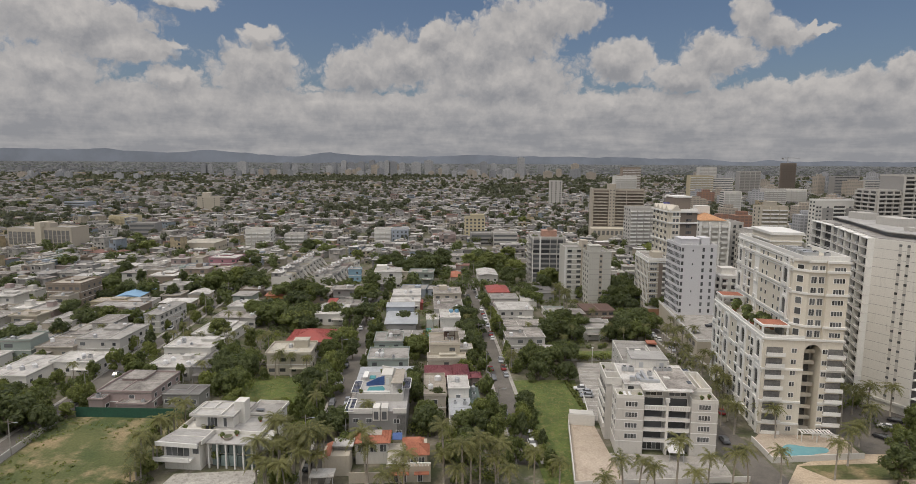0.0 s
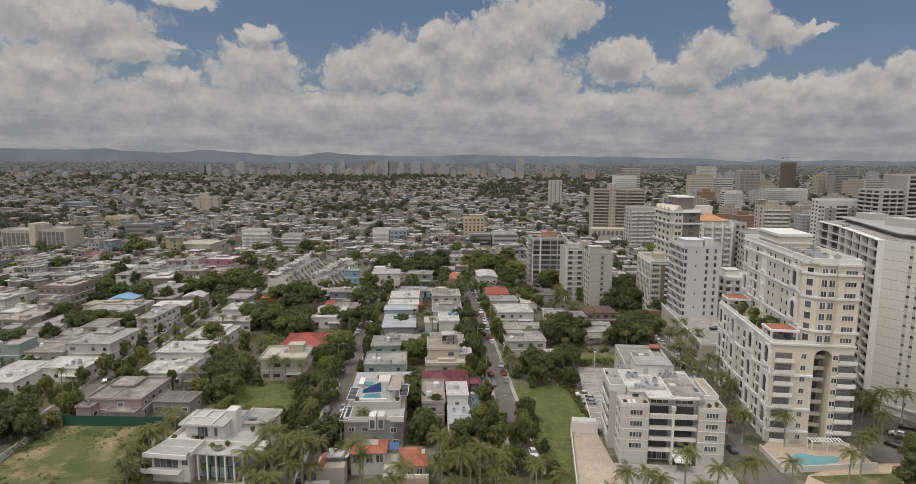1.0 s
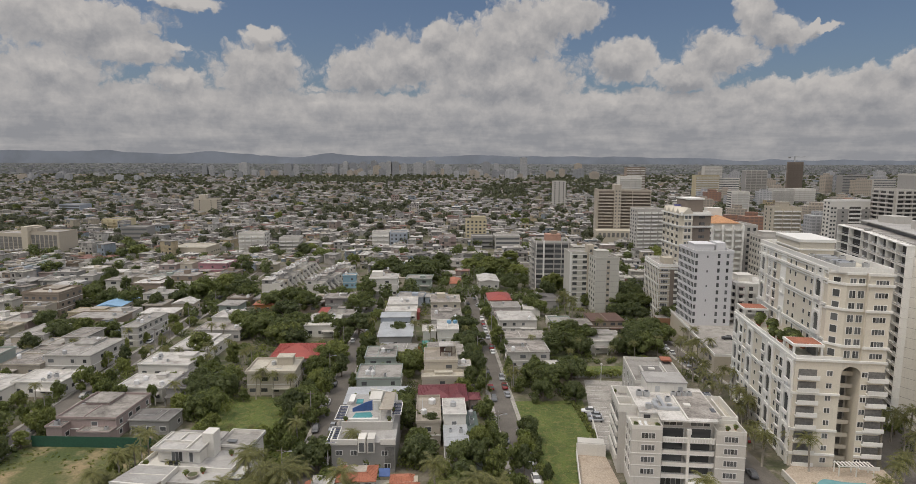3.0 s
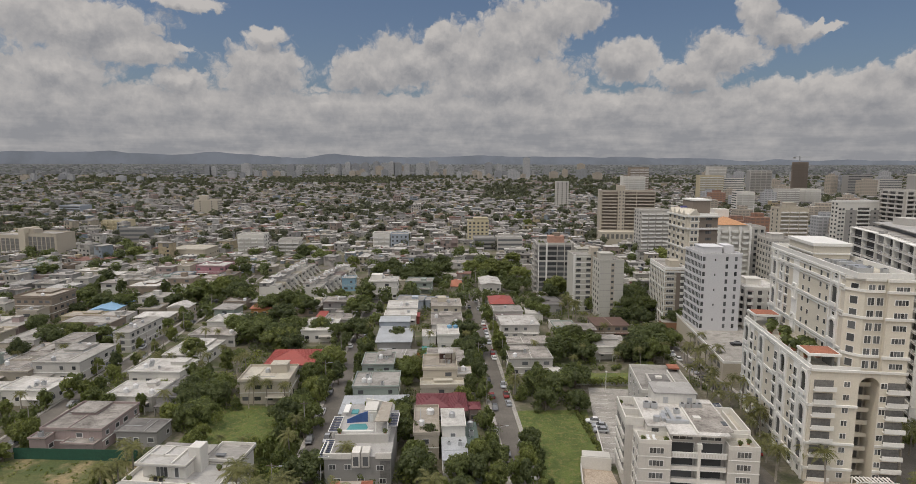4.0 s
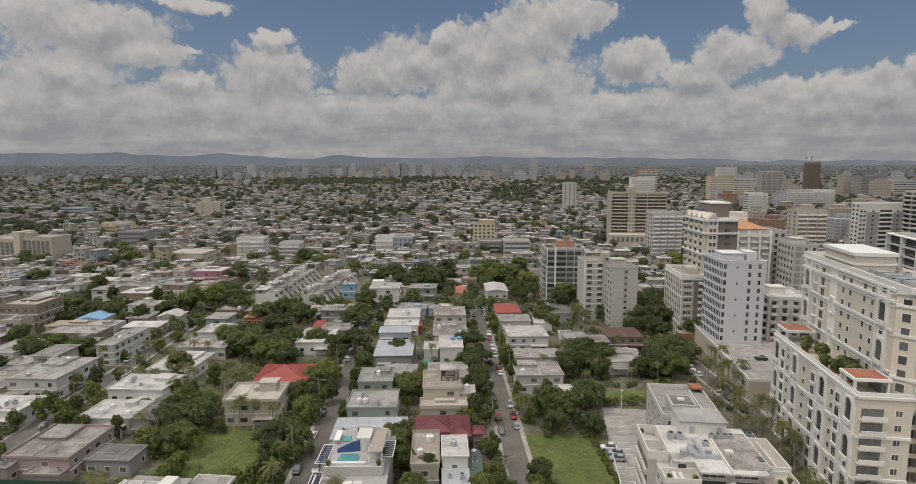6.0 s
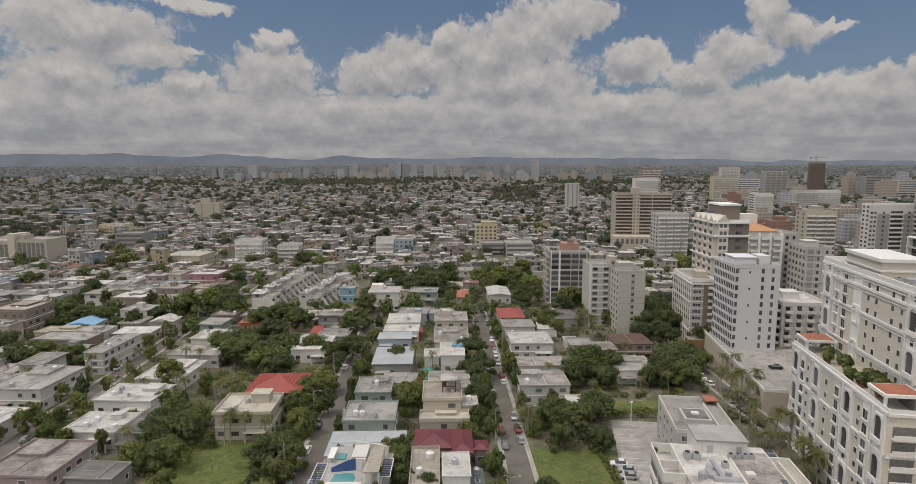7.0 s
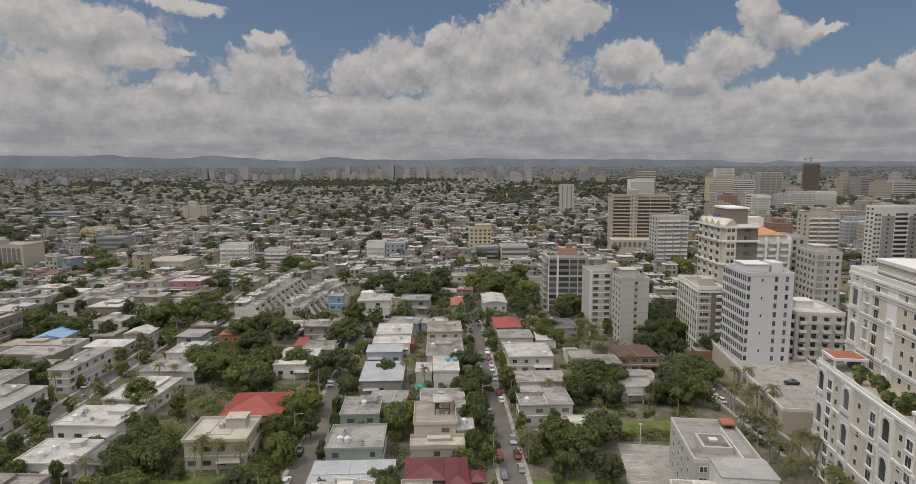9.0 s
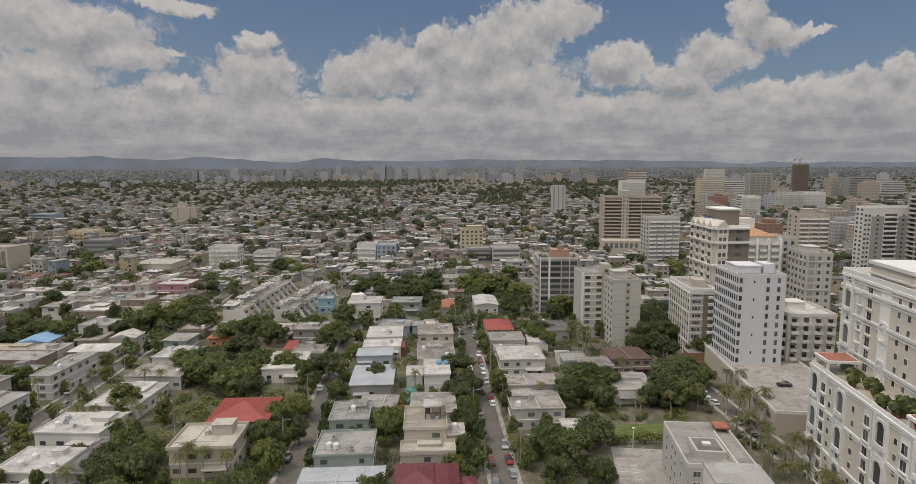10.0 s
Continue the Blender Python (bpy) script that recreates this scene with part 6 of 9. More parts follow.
def ivory():
    ob = thing("ivory_tower", 91.5, 154.5, 0, -10.5, "tall ivory apartment tower with white arches and red terrace roofs", "apartment building", "apartment towers")
    # lower wing and tall block
    part("wall", Geo().box(0, 8.6, 4, 46, 0, 27), IVORY, ob, "terraced wing wall")
    part("wall", Geo().box(0, 10.4, 0, 4, 0, 27), IVORY, ob)
    part("wall", Geo().box(14.8, 20, 0, 6, 0, 48.6), IVORY, ob)
    part("wall", Geo().box(8.6, 20, 6, 52, 0, 48.6), IVORY, ob, "tall block wall")
    part("wall", Geo().box(10.4, 14.8, 1.0, 6, 26.0, 48.6), IVORY, ob)
    part("wall", Geo().prism([(7.6, 4.0), (10.4, 1.0), (10.4, 6.0), (8.6, 6.0)], 27, 48.6), IVORY, ob)
    top = part("roof_slab", Geo().box(8.8, 19.8, 6, 51.8, 48.6, 48.7), R_CREAM, ob)
    part("parapet", Geo().ring(8.4, 20.2, 0.8, 52.2, 48.7, 50.0, 0.35), TRIM, top)
    hd = part("lift_house", Geo().box(9.4, 18.4, 26, 42, 48.7, 53.2), IVORY, ob)
    part("cornice", Geo().box(9.0, 18.8, 25.6, 42.4, 52.6, 53.4), TRIM, hd)
    part("cornice", Geo().box(9.1, 18.7, 25.7, 42.3, 50.4, 50.8), TRIM, hd)
    for v in (8.5, 12.0, 16.5, 20.0):
        part("plant_box", Geo().box(12, 15.5, v, v + 2.2, 48.7, 49.9), METAL, ob)
    # cornices
    for z in (3.2, 9.4, 18.6, 27.0):
        part("cornice", Geo().box(-0.35, 0.0, -0.3, 46.3, z, z + 0.55), TRIM, ob)
        part("cornice", Geo().box(-0.2, 0.0, -0.15, 46.2, z - 0.7, z - 0.45), TRIM, ob)
        part("cornice", Geo().box(-0.35, 10.4, -0.35, 0.0, z, z + 0.55), TRIM, ob)
        part("cornice", Geo().box(14.8, 20.35, -0.35, 0.0, z, z + 0.55), TRIM, ob)
    for z in (30.5, 39.4, 45.6, 48.2):
        part("cornice", Geo().box(8.2, 8.6, 6.0, 52.3, z, z + 0.6), TRIM, ob)
        part("cornice", Geo().box(8.35, 8.6, 6.0, 52.2, z - 0.75, z - 0.45), TRIM, ob)
        part("cornice", Geo().box(14.4, 20.35, -0.4, 0.0, z, z + 0.6), TRIM, ob)
        part("cornice", Geo().prism([(7.3, 3.9), (10.3, 0.65), (14.4, 0.65), (14.4, 1.0), (10.4, 1.0), (7.6, 4.0)], z, z + 0.6), TRIM, ob)
    # west fronts: arched bays, window bays, plain bays
    arch = arch_panel(3.4, 6.0).mesh("arch_surround", TRIM)
    glass = Geo().box(-1.3, 1.3, -0.06, 0.02, 0.5, 5.2).mesh("arch_glazing", GLASS)
    small = arch_panel(2.8, 4.6).mesh("arch_surround", TRIM)

    def west(u, v, z, kind):
        at = pose(u, v, z, 0, 0, -90)
        if kind == "arch":
            a = part("arch_surround", arch, None, ob, at=at)
            part("arch_glazing", glass, None, a)
            part("arch_balcony", Geo().box(-1.5, 1.5, -0.7, -0.35, 0.1, 1.1), TRIM, a)
        elif kind == "tall":
            a = part("window", Geo().box(-0.95, 0.95, -0.1, 0.02, 0.3, 2.5), TRIM, ob, at=at)
            for s in (-0.85, 0.05):
                part("pane", Geo().box(s, s + 0.8, -0.12, -0.08, 0.4, 2.4), GLASS, a)
            part("ledge", Geo().box(-1.25, 1.25, -0.4, 0.0, -0.05, 0.25), TRIM, a)
        else:
            a = part("window", Geo().box(-0.6, 0.6, -0.08, 0.02, 0.8, 2.2), TRIM, ob, at=at)
            part("pane", Geo().box(-0.5, 0.5, -0.1, -0.06, 0.9, 2.1), GLASS, a)
    for v in (3.0, 15.5, 31.0, 43.0):
        for z in (3.8, 12.3, 20.4):
            west(-0.1, v, z, "arch")
        part("bay_panel", Geo().box(-0.1, 0.0, v - 2.0, v + 2.0, 0, 27), TRIM, ob)
        west(-0.1, v, 9.9, "small"), west(-0.1, v, 0.4, "small")
        for s in (-2.1, 2.1):
            part("pilaster", Geo().box(-0.45, 0.0, v + s - 0.3, v + s + 0.3, 0, 27), TRIM, ob)
    for v in (8.0, 20.5, 39.0):
        part("bay_panel", Geo().box(-0.12, 0.0, v - 1.5, v + 1.5, 0, 27), TRIM, ob)
    for v in (8.0, 11.0, 20.5, 26.0, 36.0, 39.0):
        for k in range(8):
            west(-0.12 if v in (8.0, 20.5, 39.0) else 0, v, 0.6 + 3.1 * k + (0.3 if k > 2 else 0), "tall" if v in (8.0, 20.5, 39.0) else "small")
    for v in (10.5, 48.5):
        for z in (31.2, 40.0):
            west(8.48, v, z, "arch")
        for z in (37.0, 46.2):
            west(8.48, v, z, "small")
        for s in (-2.1, 2.1):
            part("pilaster", Geo().box(8.15, 8.6, v + s - 0.3, v + s + 0.3, 27, 48.6), TRIM, ob)
    for v in (10.5, 33.5, 43.5, 48.5):
        part("bay_panel", Geo().box(8.48, 8.6, v - 1.9, v + 1.9, 27, 48.6), TRIM, ob)
    for v in (15.0, 18.5, 25.0, 28.5, 39.5, 43.5):
        for k in range(7):
            west(8.6, v, 27.6 + 2.95 * k, "tall" if v in (43.5, 39.5) else "small")
    for v in (33.5,):
        for z in (28.0, 36.5):
            p = part("blind_arch", small, None, ob, at=pose(8.48, v, z, 0, 0, -90))
    # front: corner balconies, windows, the great arch
    for k in range(8):
        z = 0.5 + 3.12 * k + (0.3 if k > 2 else 0)
        for u0, u1 in ((0.6, 5.4), (16.2, 20.6)):
            b = part("balcony", Geo().box(u0, u1, -1.0, 0.0, z - 0.15, z + 0.1), TRIM, ob)
            part("balcony_wall", Geo().box(u0, u1, -1.0, -0.85, z + 0.1, z + 0.95), TRIM, b)
            # no opening is cut: its shade is a dark sheet on the wall
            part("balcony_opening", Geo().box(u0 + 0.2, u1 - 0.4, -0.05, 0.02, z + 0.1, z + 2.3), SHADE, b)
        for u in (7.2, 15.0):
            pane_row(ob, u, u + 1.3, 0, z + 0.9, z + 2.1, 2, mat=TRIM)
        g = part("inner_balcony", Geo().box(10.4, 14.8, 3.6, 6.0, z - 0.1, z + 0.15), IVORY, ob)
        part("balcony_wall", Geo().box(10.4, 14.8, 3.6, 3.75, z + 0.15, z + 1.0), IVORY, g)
        # shade at the back of the slot, put into a dark sheet
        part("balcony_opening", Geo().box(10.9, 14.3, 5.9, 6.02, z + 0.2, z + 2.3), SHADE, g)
    for k in range(7):
        z = 27.4 + 2.95 * k
        pane_row(ob, 16.2, 19.0, 0, z + 0.8, z + 2.0, 4, mat=TRIM)
        for a in (11.0, 12.9):
            pane_row(ob, a, a + 1.4, 1.0, z + 0.5, z + 2.2, 2, mat=TRIM)
        w = part("window", Geo().box(-0.9, 0.9, -0.08, 0.02, 0.4, 2.3), TRIM, ob, at=pose(8.9, 2.6, z, 0, 0, -47))
        part("pane", Geo().box(-0.75, 0.75, -0.1, -0.06, 0.5, 2.2), GLASS, w)
    # arch head between the two front blocks
    n = 12
    pts = [(10.4 + 2.2 * (1 - math.cos(math.pi * i / n)), 23.8 + 2.2 * math.sin(math.pi * i / n)) for i in range(n + 1)]
    v = [(x, 0.0, z) for x, z in pts] + [(x, 0.0, 27.0) for x, z in pts] + [(x, 4.0, z) for x, z in pts] + [(x, 4.0, 27.0) for x, z in pts]
    k = n + 1
    f = [(i, i + 1, k + i + 1, k + i) for i in range(n)] + [(2 * k + i + 1, 2 * k + i, i, i + 1) for i in range(n)] + [(k + i, k + i + 1, 3 * k + i + 1, 3 * k + i) for i in range(n)]
    part("arch_head", Geo().faces(v, f), IVORY, ob)
    part("cornice", Geo().box(10.4, 14.8, -0.35, 0.0, 27.0, 27.55), TRIM, ob)
    # terrace: paving, parapet, two pavilions under red roofs
    part("terrace_floor", Geo().box(0.2, 8.4, 4, 45.8, 27.0, 27.06), R_CREAM, ob)
    part("parapet", Geo().box(0, 0.25, 0, 46, 27.55, 28.3), TRIM, ob)
    part("parapet", Geo().box(0.25, 10.4, 0, 0.25, 27.55, 28.3), TRIM, ob)
    for v0 in (2.2, 38.4):
        pv = part("pavilion", Geo().box(-0.1, 7.2, v0 - 0.2, v0 + 6.4, 29.9, 30.5), TRIM, ob)
        part("pavilion_roof", Geo().box(0.4, 6.7, v0 + 0.3, v0 + 5.9, 30.5, 30.62), CLAY, pv)
        for a in (0.1, 6.5):
            for b in (v0, v0 + 5.7):
                part("column", Geo().box(a, a + 0.5, b, b + 0.5, 27.06, 29.9), TRIM, pv)
        part("back_wall", Geo().box(5.6, 6.0, v0 + 0.5, v0 + 5.7, 27.06, 29.9), SHADE, pv)
    m = ob.matrix_basis
    rng = random.Random(6)
    for _ in range(22):
        p = m @ Vector((rng.uniform(1.2, 7.6), rng.uniform(10, 36), 27.06))
        potted_plant(p.x, p.y, p.z, rng.uniform(0.5, 1.5))
    for _ in range(8):
        p = m @ Vector((rng.uniform(10, 18), rng.uniform(4, 22), 48.7))
        air_conditioner(p.x, p.y, p.z, -10, 1.3)
    PLOTS.append((85, 126, 140, 212))


ivory()


def slab_tower():
    """White slab: a bent front of stacked balconies and a plain jointed end wall."""
    ob = thing("slab_tower", 136.4, 175.5, 0, 0, "tall white slab tower with stacked balconies and blank end wall", "apartment building", "apartment towers")
    c, e, bend, far = Vector((0, 0)), Vector((5.6, -12.4)), Vector((14.3, 37.3)), Vector((19.2, 56.5))
    top, st = 51.8, 18
    sh = top / st
    poly = [tuple(c), tuple(e), (32, -4), (46, 56), tuple(far), tuple(bend)]
    part("wall", Geo().prism(poly, 0, top), WHITE, ob)
    part("roof_slab", Geo().prism([(x * 0.98 + 0.4, y * 0.98) for x, y in poly], top, top + 0.2), R_GREY, ob)
    pent = part("penthouse", Geo().prism([(7.5, 3.0), (10.5, -5.0), (30, -2), (42, 52), (26, 53), (20, 36)], top + 0.2, top + 1.5), GREY, ob)
    part("penthouse_roof", Geo().prism([(5.5, 2.6), (9.0, -7.0), (31, -3), (44, 54), (24.4, 55.2), (18.6, 37)], top + 1.5, top + 1.8), R_PALE, pent)
    for x0, x1, y0, y1, z in ((20, 27, 16, 26, 2.6), (26, 32, 40, 48, 2.4), (26, 31, 6, 11, 2.0), (13, 15, 2, 5, 1.2)):
        part("roof_room", Geo().box(x0, x1, y0, y1, top + 1.8, top + 1.8 + z), PALE, ob)
    ang = math.degrees(math.atan2(e.y, e.x))
    ln = (e - c).length
    end = pose(0, 0, 0, 0, 0, ang)
    for k in range(1, st):
        part("joint", Geo().box(0, ln, -0.02, 0.0, k * sh - 0.05, k * sh + 0.05), GREY, ob, at=end)
    for u in (0.50, 0.66):
        for k in range(1, st):
            part("window_panel", Geo().box(ln * u, ln * u + 0.8, -0.03, 0.0, k * sh - 0.8, k * sh + 1.2), PALE, ob, at=end)
            part("window", Geo().box(ln * u, ln * u + 0.8, -0.08, 0.0, k * sh + 1.2, k * sh + 1.95), GLASS, ob, at=end)
    part("podium_band", Geo().box(-0.3, ln + 0.3, -0.4, 0.0, 2.4, 3.2), TRIM, ob, at=end)
    for p, q, fins, deep in ((bend, c, 5, 1.7), (far, bend, 2, 1.5)):
        d = c - p if q is c else q - p
        at = pose(p.x, p.y, 0, 0, 0, math.degrees(math.atan2(d.y, d.x)))
        gl = d.length
        for k in range(1, st + 1):
            z = k * sh - 0.4 if k < st else top - 0.2
            b = part("gallery", Geo().box(0.2, gl, -deep, 0, z - 0.22, z + 0.02), TRIM, ob, at=at)
            if k == st:
                continue
            part("gallery_kerb", Geo().box(0.2, gl, -deep, -deep + 0.1, z + 0.02, z + 0.3), PALE, b)
            part("gallery_rail", Geo().box(0.2, gl, -deep + 0.03, -deep + 0.08, z + 0.92, z + 1.0), METAL, b)
            # dark interior of the gallery, painted as a sheet of shade
            part("gallery_opening", Geo().box(0.2, gl - 0.3, -0.06, 0.02, z + 0.02, z + 2.4), DEEP_SHADE, b)
        for i in range(fins + 1):
            u = 0.2 + i * (gl - 0.6) / fins
            part("fin", Geo().box(u, u + 0.3, -deep - 0.15, 0, 0, top), TRIM, ob, at=at)
    part("grey_pier", Geo().box(13.2, 14.6, 35.2, 37.4, 0, top + 0.8), GREY, ob)
    rng = random.Random(4)
    d = c - bend
    at = pose(bend.x, bend.y, 0, 0, 0, math.degrees(math.atan2(d.y, d.x)))
    for k in range(1, st):
        for i in range(5):
            if rng.random() < 0.6:
                u = (i + rng.uniform(0.3, 0.7)) * d.length / 5
                part("cooling_unit", Geo().box(u, u + 0.9, -1.5, -1.1, k * sh - 0.38, k * sh + 0.4), PLASTIC, ob, at=at)
    # the shaded flank with balconies
    h2 = Vector((32, -4)) - e
    at2 = pose(e.x, e.y, 0, 0, 0, math.degrees(math.atan2(h2.y, h2.x)))
    for k in range(1, st):
        z = k * sh
        b = part("balcony", Geo().box(0.6, 14, -1.4, 0, z - 0.2, z + 0.02), TRIM, ob, at=at2)
        # shade above the slab is a dark sheet on the flank
        part("balcony_opening", Geo().box(0.8, 13.6, -0.06, 0.02, z + 0.1, z + 2.2), DEEP_SHADE, b)
    PLOTS.append((132, 195, 160, 240))


slab_tower()


def pool_terrace():
    """Free-form pool behind a rendered wall, with a white pergola."""
    n = 40
    poly = [(97.5 + (6.2 + 1.2 * math.sin(2 * a + 0.6)) * math.cos(a), 143.3 + (3.0 + 0.9 * math.cos(3 * a)) * math.sin(a)) for a in (2 * math.pi * i / n for i in range(n))]
    poly_sheet("pool_deck", [(86.5, 138.5), (111, 139.5), (113, 150.5), (91.8, 153.6), (87.5, 150)], 0.5, RAMP, "tan paved pool deck", "paving", 0.5)
    def water(nn, bsdf):
        p = where(nn)
        nn.put(bsdf.inputs["Base Color"], nn.mix(nn.noise(p, 0.5, 3), (0.11, 0.30, 0.34), (0.20, 0.42, 0.45)))
        bsdf.inputs["Roughness"].default_value = 0.05
        relief(nn, bsdf, nn.noise(p, 2.5, 3), 0.15, 0.05)
    material("pool_water", water)
    single("swimming_pool", Geo().prism(poly, 0.5, 0.54), MATS["pool_water"], "turquoise free-form swimming pool set in a tan deck", "swimming pool")
    for xa, ya, xb, yb in ((86.5, 138.4, 111, 139.4), (86.4, 138.4, 87.4, 150)):
        ln = math.hypot(xb - xa, yb - ya)
        single("garden_wall", Geo().box(0, ln, -0.15, 0.15, 0, 1.6), WHITE, "white rendered wall round the pool deck", "wall", kind="structure", at=pose(xa, ya, 0, 0, 0, math.degrees(math.atan2(yb - ya, xb - xa))))
    pg = thing("pergola", 104, 148.6, 0.5, -6, "white slatted pergola beside a pool", "pergola")
    for i in range(10):
        part("slat", Geo().box(-4 + i * 0.85, -3.7 + i * 0.85, -1.3, 1.3, 2.6, 2.75), TRIM, pg)
    for y in (-1.1, 1.0):
        part("beam", Geo().box(-4.2, 4.4, y, y + 0.15, 2.4, 2.6), TRIM, pg)
        for x in (-4, 0, 4):
            part("post", Geo().box(x, x + 0.2, y, y + 0.2, 0, 2.4), TRIM, pg)
    poly_sheet("lawn_3", [(96, 130), (140, 128), (140, 137.5), (92, 136.5)], 0.09, WILD, "dry patchy lawn strip above the beach", "lawn")
    poly_sheet("road_8", [(113, 128), (150, 128), (155, 172), (140, 188), (126, 170), (114, 152)], 0.05, ASPHALT, "asphalt forecourt between the towers", "road")


pool_terrace()


def podium():
    """Parking deck in front of the white tower."""
    ob = thing("parking_deck", 108.5, 250, 0, -9, "raised concrete parking deck with a white edge wall", "parking deck")
    part("wall", Geo().box(0, 26, -32, 40, 0, 6.4), CREAM, ob)
    part("deck", Geo().box(0.3, 25.7, -31.7, 39.7, 6.4, 6.5), LOT, ob)
    part("parapet", Geo().ring(0, 26, -32, 40, 6.4, 7.3, 0.25), TRIM, ob)
    # the wall is solid: dark sheets carry the shade of its openings
    for i in range(6):
        part("opening", Geo().box(-0.04, 0.02, -29 + i * 5, -26 + i * 5, 3.6, 5.2), SHADE, ob)
    PLOTS.append((104, 140, 214, 296))


podium()

# single houses near the shore
def modern_house():
    ob = thing("modern_house", -64.4, 140.8, 0, -8, "white modern villa with stacked flat roofs and tall glazing", "house", "houses of the quarter")
    part("wall", Geo().box(1.0, 10.0, 1.2, 16, 0, 6.6), WHITE, ob)
    part("wall", Geo().box(10.0, 22.8, 4.2, 17, 0, 6.4), PALE, ob)
    part("roof_slab", Geo().prism([(0, 0), (10.2, -0.5), (11.0, 6.8), (1.4, 6.8)], 7.0, 7.5), R_PALE, ob)
    part("fascia", Geo().prism([(-0.3, -0.3), (10.5, -0.8), (10.5, -0.5), (0.0, 0.0)], 6.5, 7.55), TRIM, ob)
    part("balcony", Geo().prism([(-0.6, -1.2), (8.6, -1.2), (8.6, 1.2), (0.6, 1.2)], 3.0, 3.3), TRIM, ob)
    part("balcony_wall", Geo().box(-0.4, 8.4, -1.2, -1.0, 3.3, 4.1), TRIM, ob)
    pane_row(ob, 1.6, 7.4, 1.2, 3.5, 6.2, 4)
    pane_row(ob, 8.2, 9.8, 1.2, 4.2, 6.2, 1)
    part("slab", Geo().box(9.4, 23.4, 2.0, 17.3, 6.4, 6.75), R_PALE, ob)
    part("parapet", Geo().ring(1.6, 23.2, 6.8, 17.3, 6.75, 7.7, 0.25), WHITE, ob)
    part("parapet", Geo().box(10.8, 11.1, 0.5, 6.8, 6.75, 7.9), WHITE, ob)
    for i in range(6):
        u = 11.4 + i * 2.15
        part("column", Geo().box(u, u + 0.3, 2.3, 2.7, 0, 6.4), TRIM, ob)
    for i in range(5):
        u = 11.8 + i * 2.15
        part("glazing", Geo().box(u, u + 1.9, 3.6, 4.22, 3.3, 6.3), GREEN_GLASS, ob)
        part("glazing", Geo().box(u, u + 1.9, 3.6, 4.22, 0.1, 2.9), GREEN_GLASS, ob)
    up = part("penthouse", Geo().box(4.2, 14.2, 10.4, 17, 6.75, 9.8), WHITE, ob)
    part("penthouse_roof", Geo().box(3.2, 14.8, 9.2, 17.6, 9.8, 10.15), R_PALE, up)
    part("roof_rim", Geo().ring(3.2, 14.8, 9.2, 17.6, 10.15, 10.45, 0.2), WHITE, up)
    part("roof_kerb", Geo().box(11.2, 11.5, 9.5, 17.4, 10.15, 10.6), WHITE, up)
    pane_row(up, 7.4, 10.0, 10.4, 7.0, 9.3, 3)
    pane_row(up, 11.6, 12.5, 10.4, 7.0, 9.3, 1)
    for a, b_, c, d_ in ((4.0, 4.3, 9.5, 17.3), (7.6, 7.9, 13.0, 17.3)):
        part("roof_kerb", Geo().box(a, b_, c, d_, 10.15, 10.6), WHITE, up)
    part("roof_kerb", Geo().box(4.3, 11.2, 13.0, 13.25, 10.15, 10.6), WHITE, up)
    part("roof_kerb", Geo().box(1.9, 10.6, 3.2, 3.4, 7.5, 7.62), WHITE, ob)
    part("tower", Geo().box(13.2, 15.9, 13.4, 16.6, 6.75, 12.4), WHITE, ob)
    rw = part("rear_wing", Geo().box(15.0, 22.6, 17, 25, 0, 7.2), WHITE, ob)
    part("wing_roof", Geo().box(14.8, 23.2, 16.8, 25.4, 7.2, 7.5), R_GREY, rw)
    part("roof_rim", Geo().ring(14.8, 23.2, 16.8, 25.4, 7.5, 8.1, 0.22), WHITE, rw)
    part("solar_panel", Geo().box(16.4, 18.6, 18.6, 19.8, 7.9, 8.05), GLASS, rw)
    part("wall", Geo().box(3, 15, 17, 22, 0, 8.4), WHITE, ob, "rear block wall")
    part("rear_roof", Geo().box(2.8, 15.2, 16.9, 22.4, 8.4, 8.7), R_GREY, ob)
    part("side_canopy", Geo().box(22.8, 25.6, 6, 11, 6.0, 6.25), TRIM, ob)
    part("side_canopy", Geo().box(22.8, 25.2, 7, 12, 3.0, 3.25), TRIM, ob)
    m = ob.matrix_basis
    for u, v in ((2.6, 8.2), (14.0, 4.8), (17.0, 6.2), (19.5, 14.5)):
        p = m @ Vector((u, v, 6.75))
        potted_plant(p.x, p.y, p.z, 0.6)
    for u, v in ((8.2, 8.6), (9.6, 8.3)):
        p = m @ Vector((u, v, 6.75))
        t = thing("terrace_chair", p.x, p.y, p.z, 20, "dark outdoor chair on a white roof terrace", "chair", "terrace chairs")
        part("seat", Geo().box(-0.35, 0.35, -0.35, 0.35, 0.35, 0.45), BLACK, t)
        part("backrest", Geo().box(-0.35, 0.35, 0.28, 0.35, 0.45, 0.95), BLACK, t)
        for a in (-0.33, 0.27):
            for b in (-0.33, 0.27):
                part("leg", Geo().box(a, a + 0.06, b, b + 0.06, 0, 0.35), BLACK, t)
    p = m @ Vector((15.6, 4.4, 6.75))
    pl = thing("terrace_planter", p.x, p.y, p.z, -8, "round tan planter bench on a terrace", "planter")
    part("bowl", Geo().tube([(0, 0, 0), (0, 0, 0.7)], [1.0, 1.25], 14), R_TAN, pl)
    part("soil", Geo().tube([(0, 0, 0.7), (0, 0, 0.74)], [1.0, 1.0], 14), EARTH, pl)
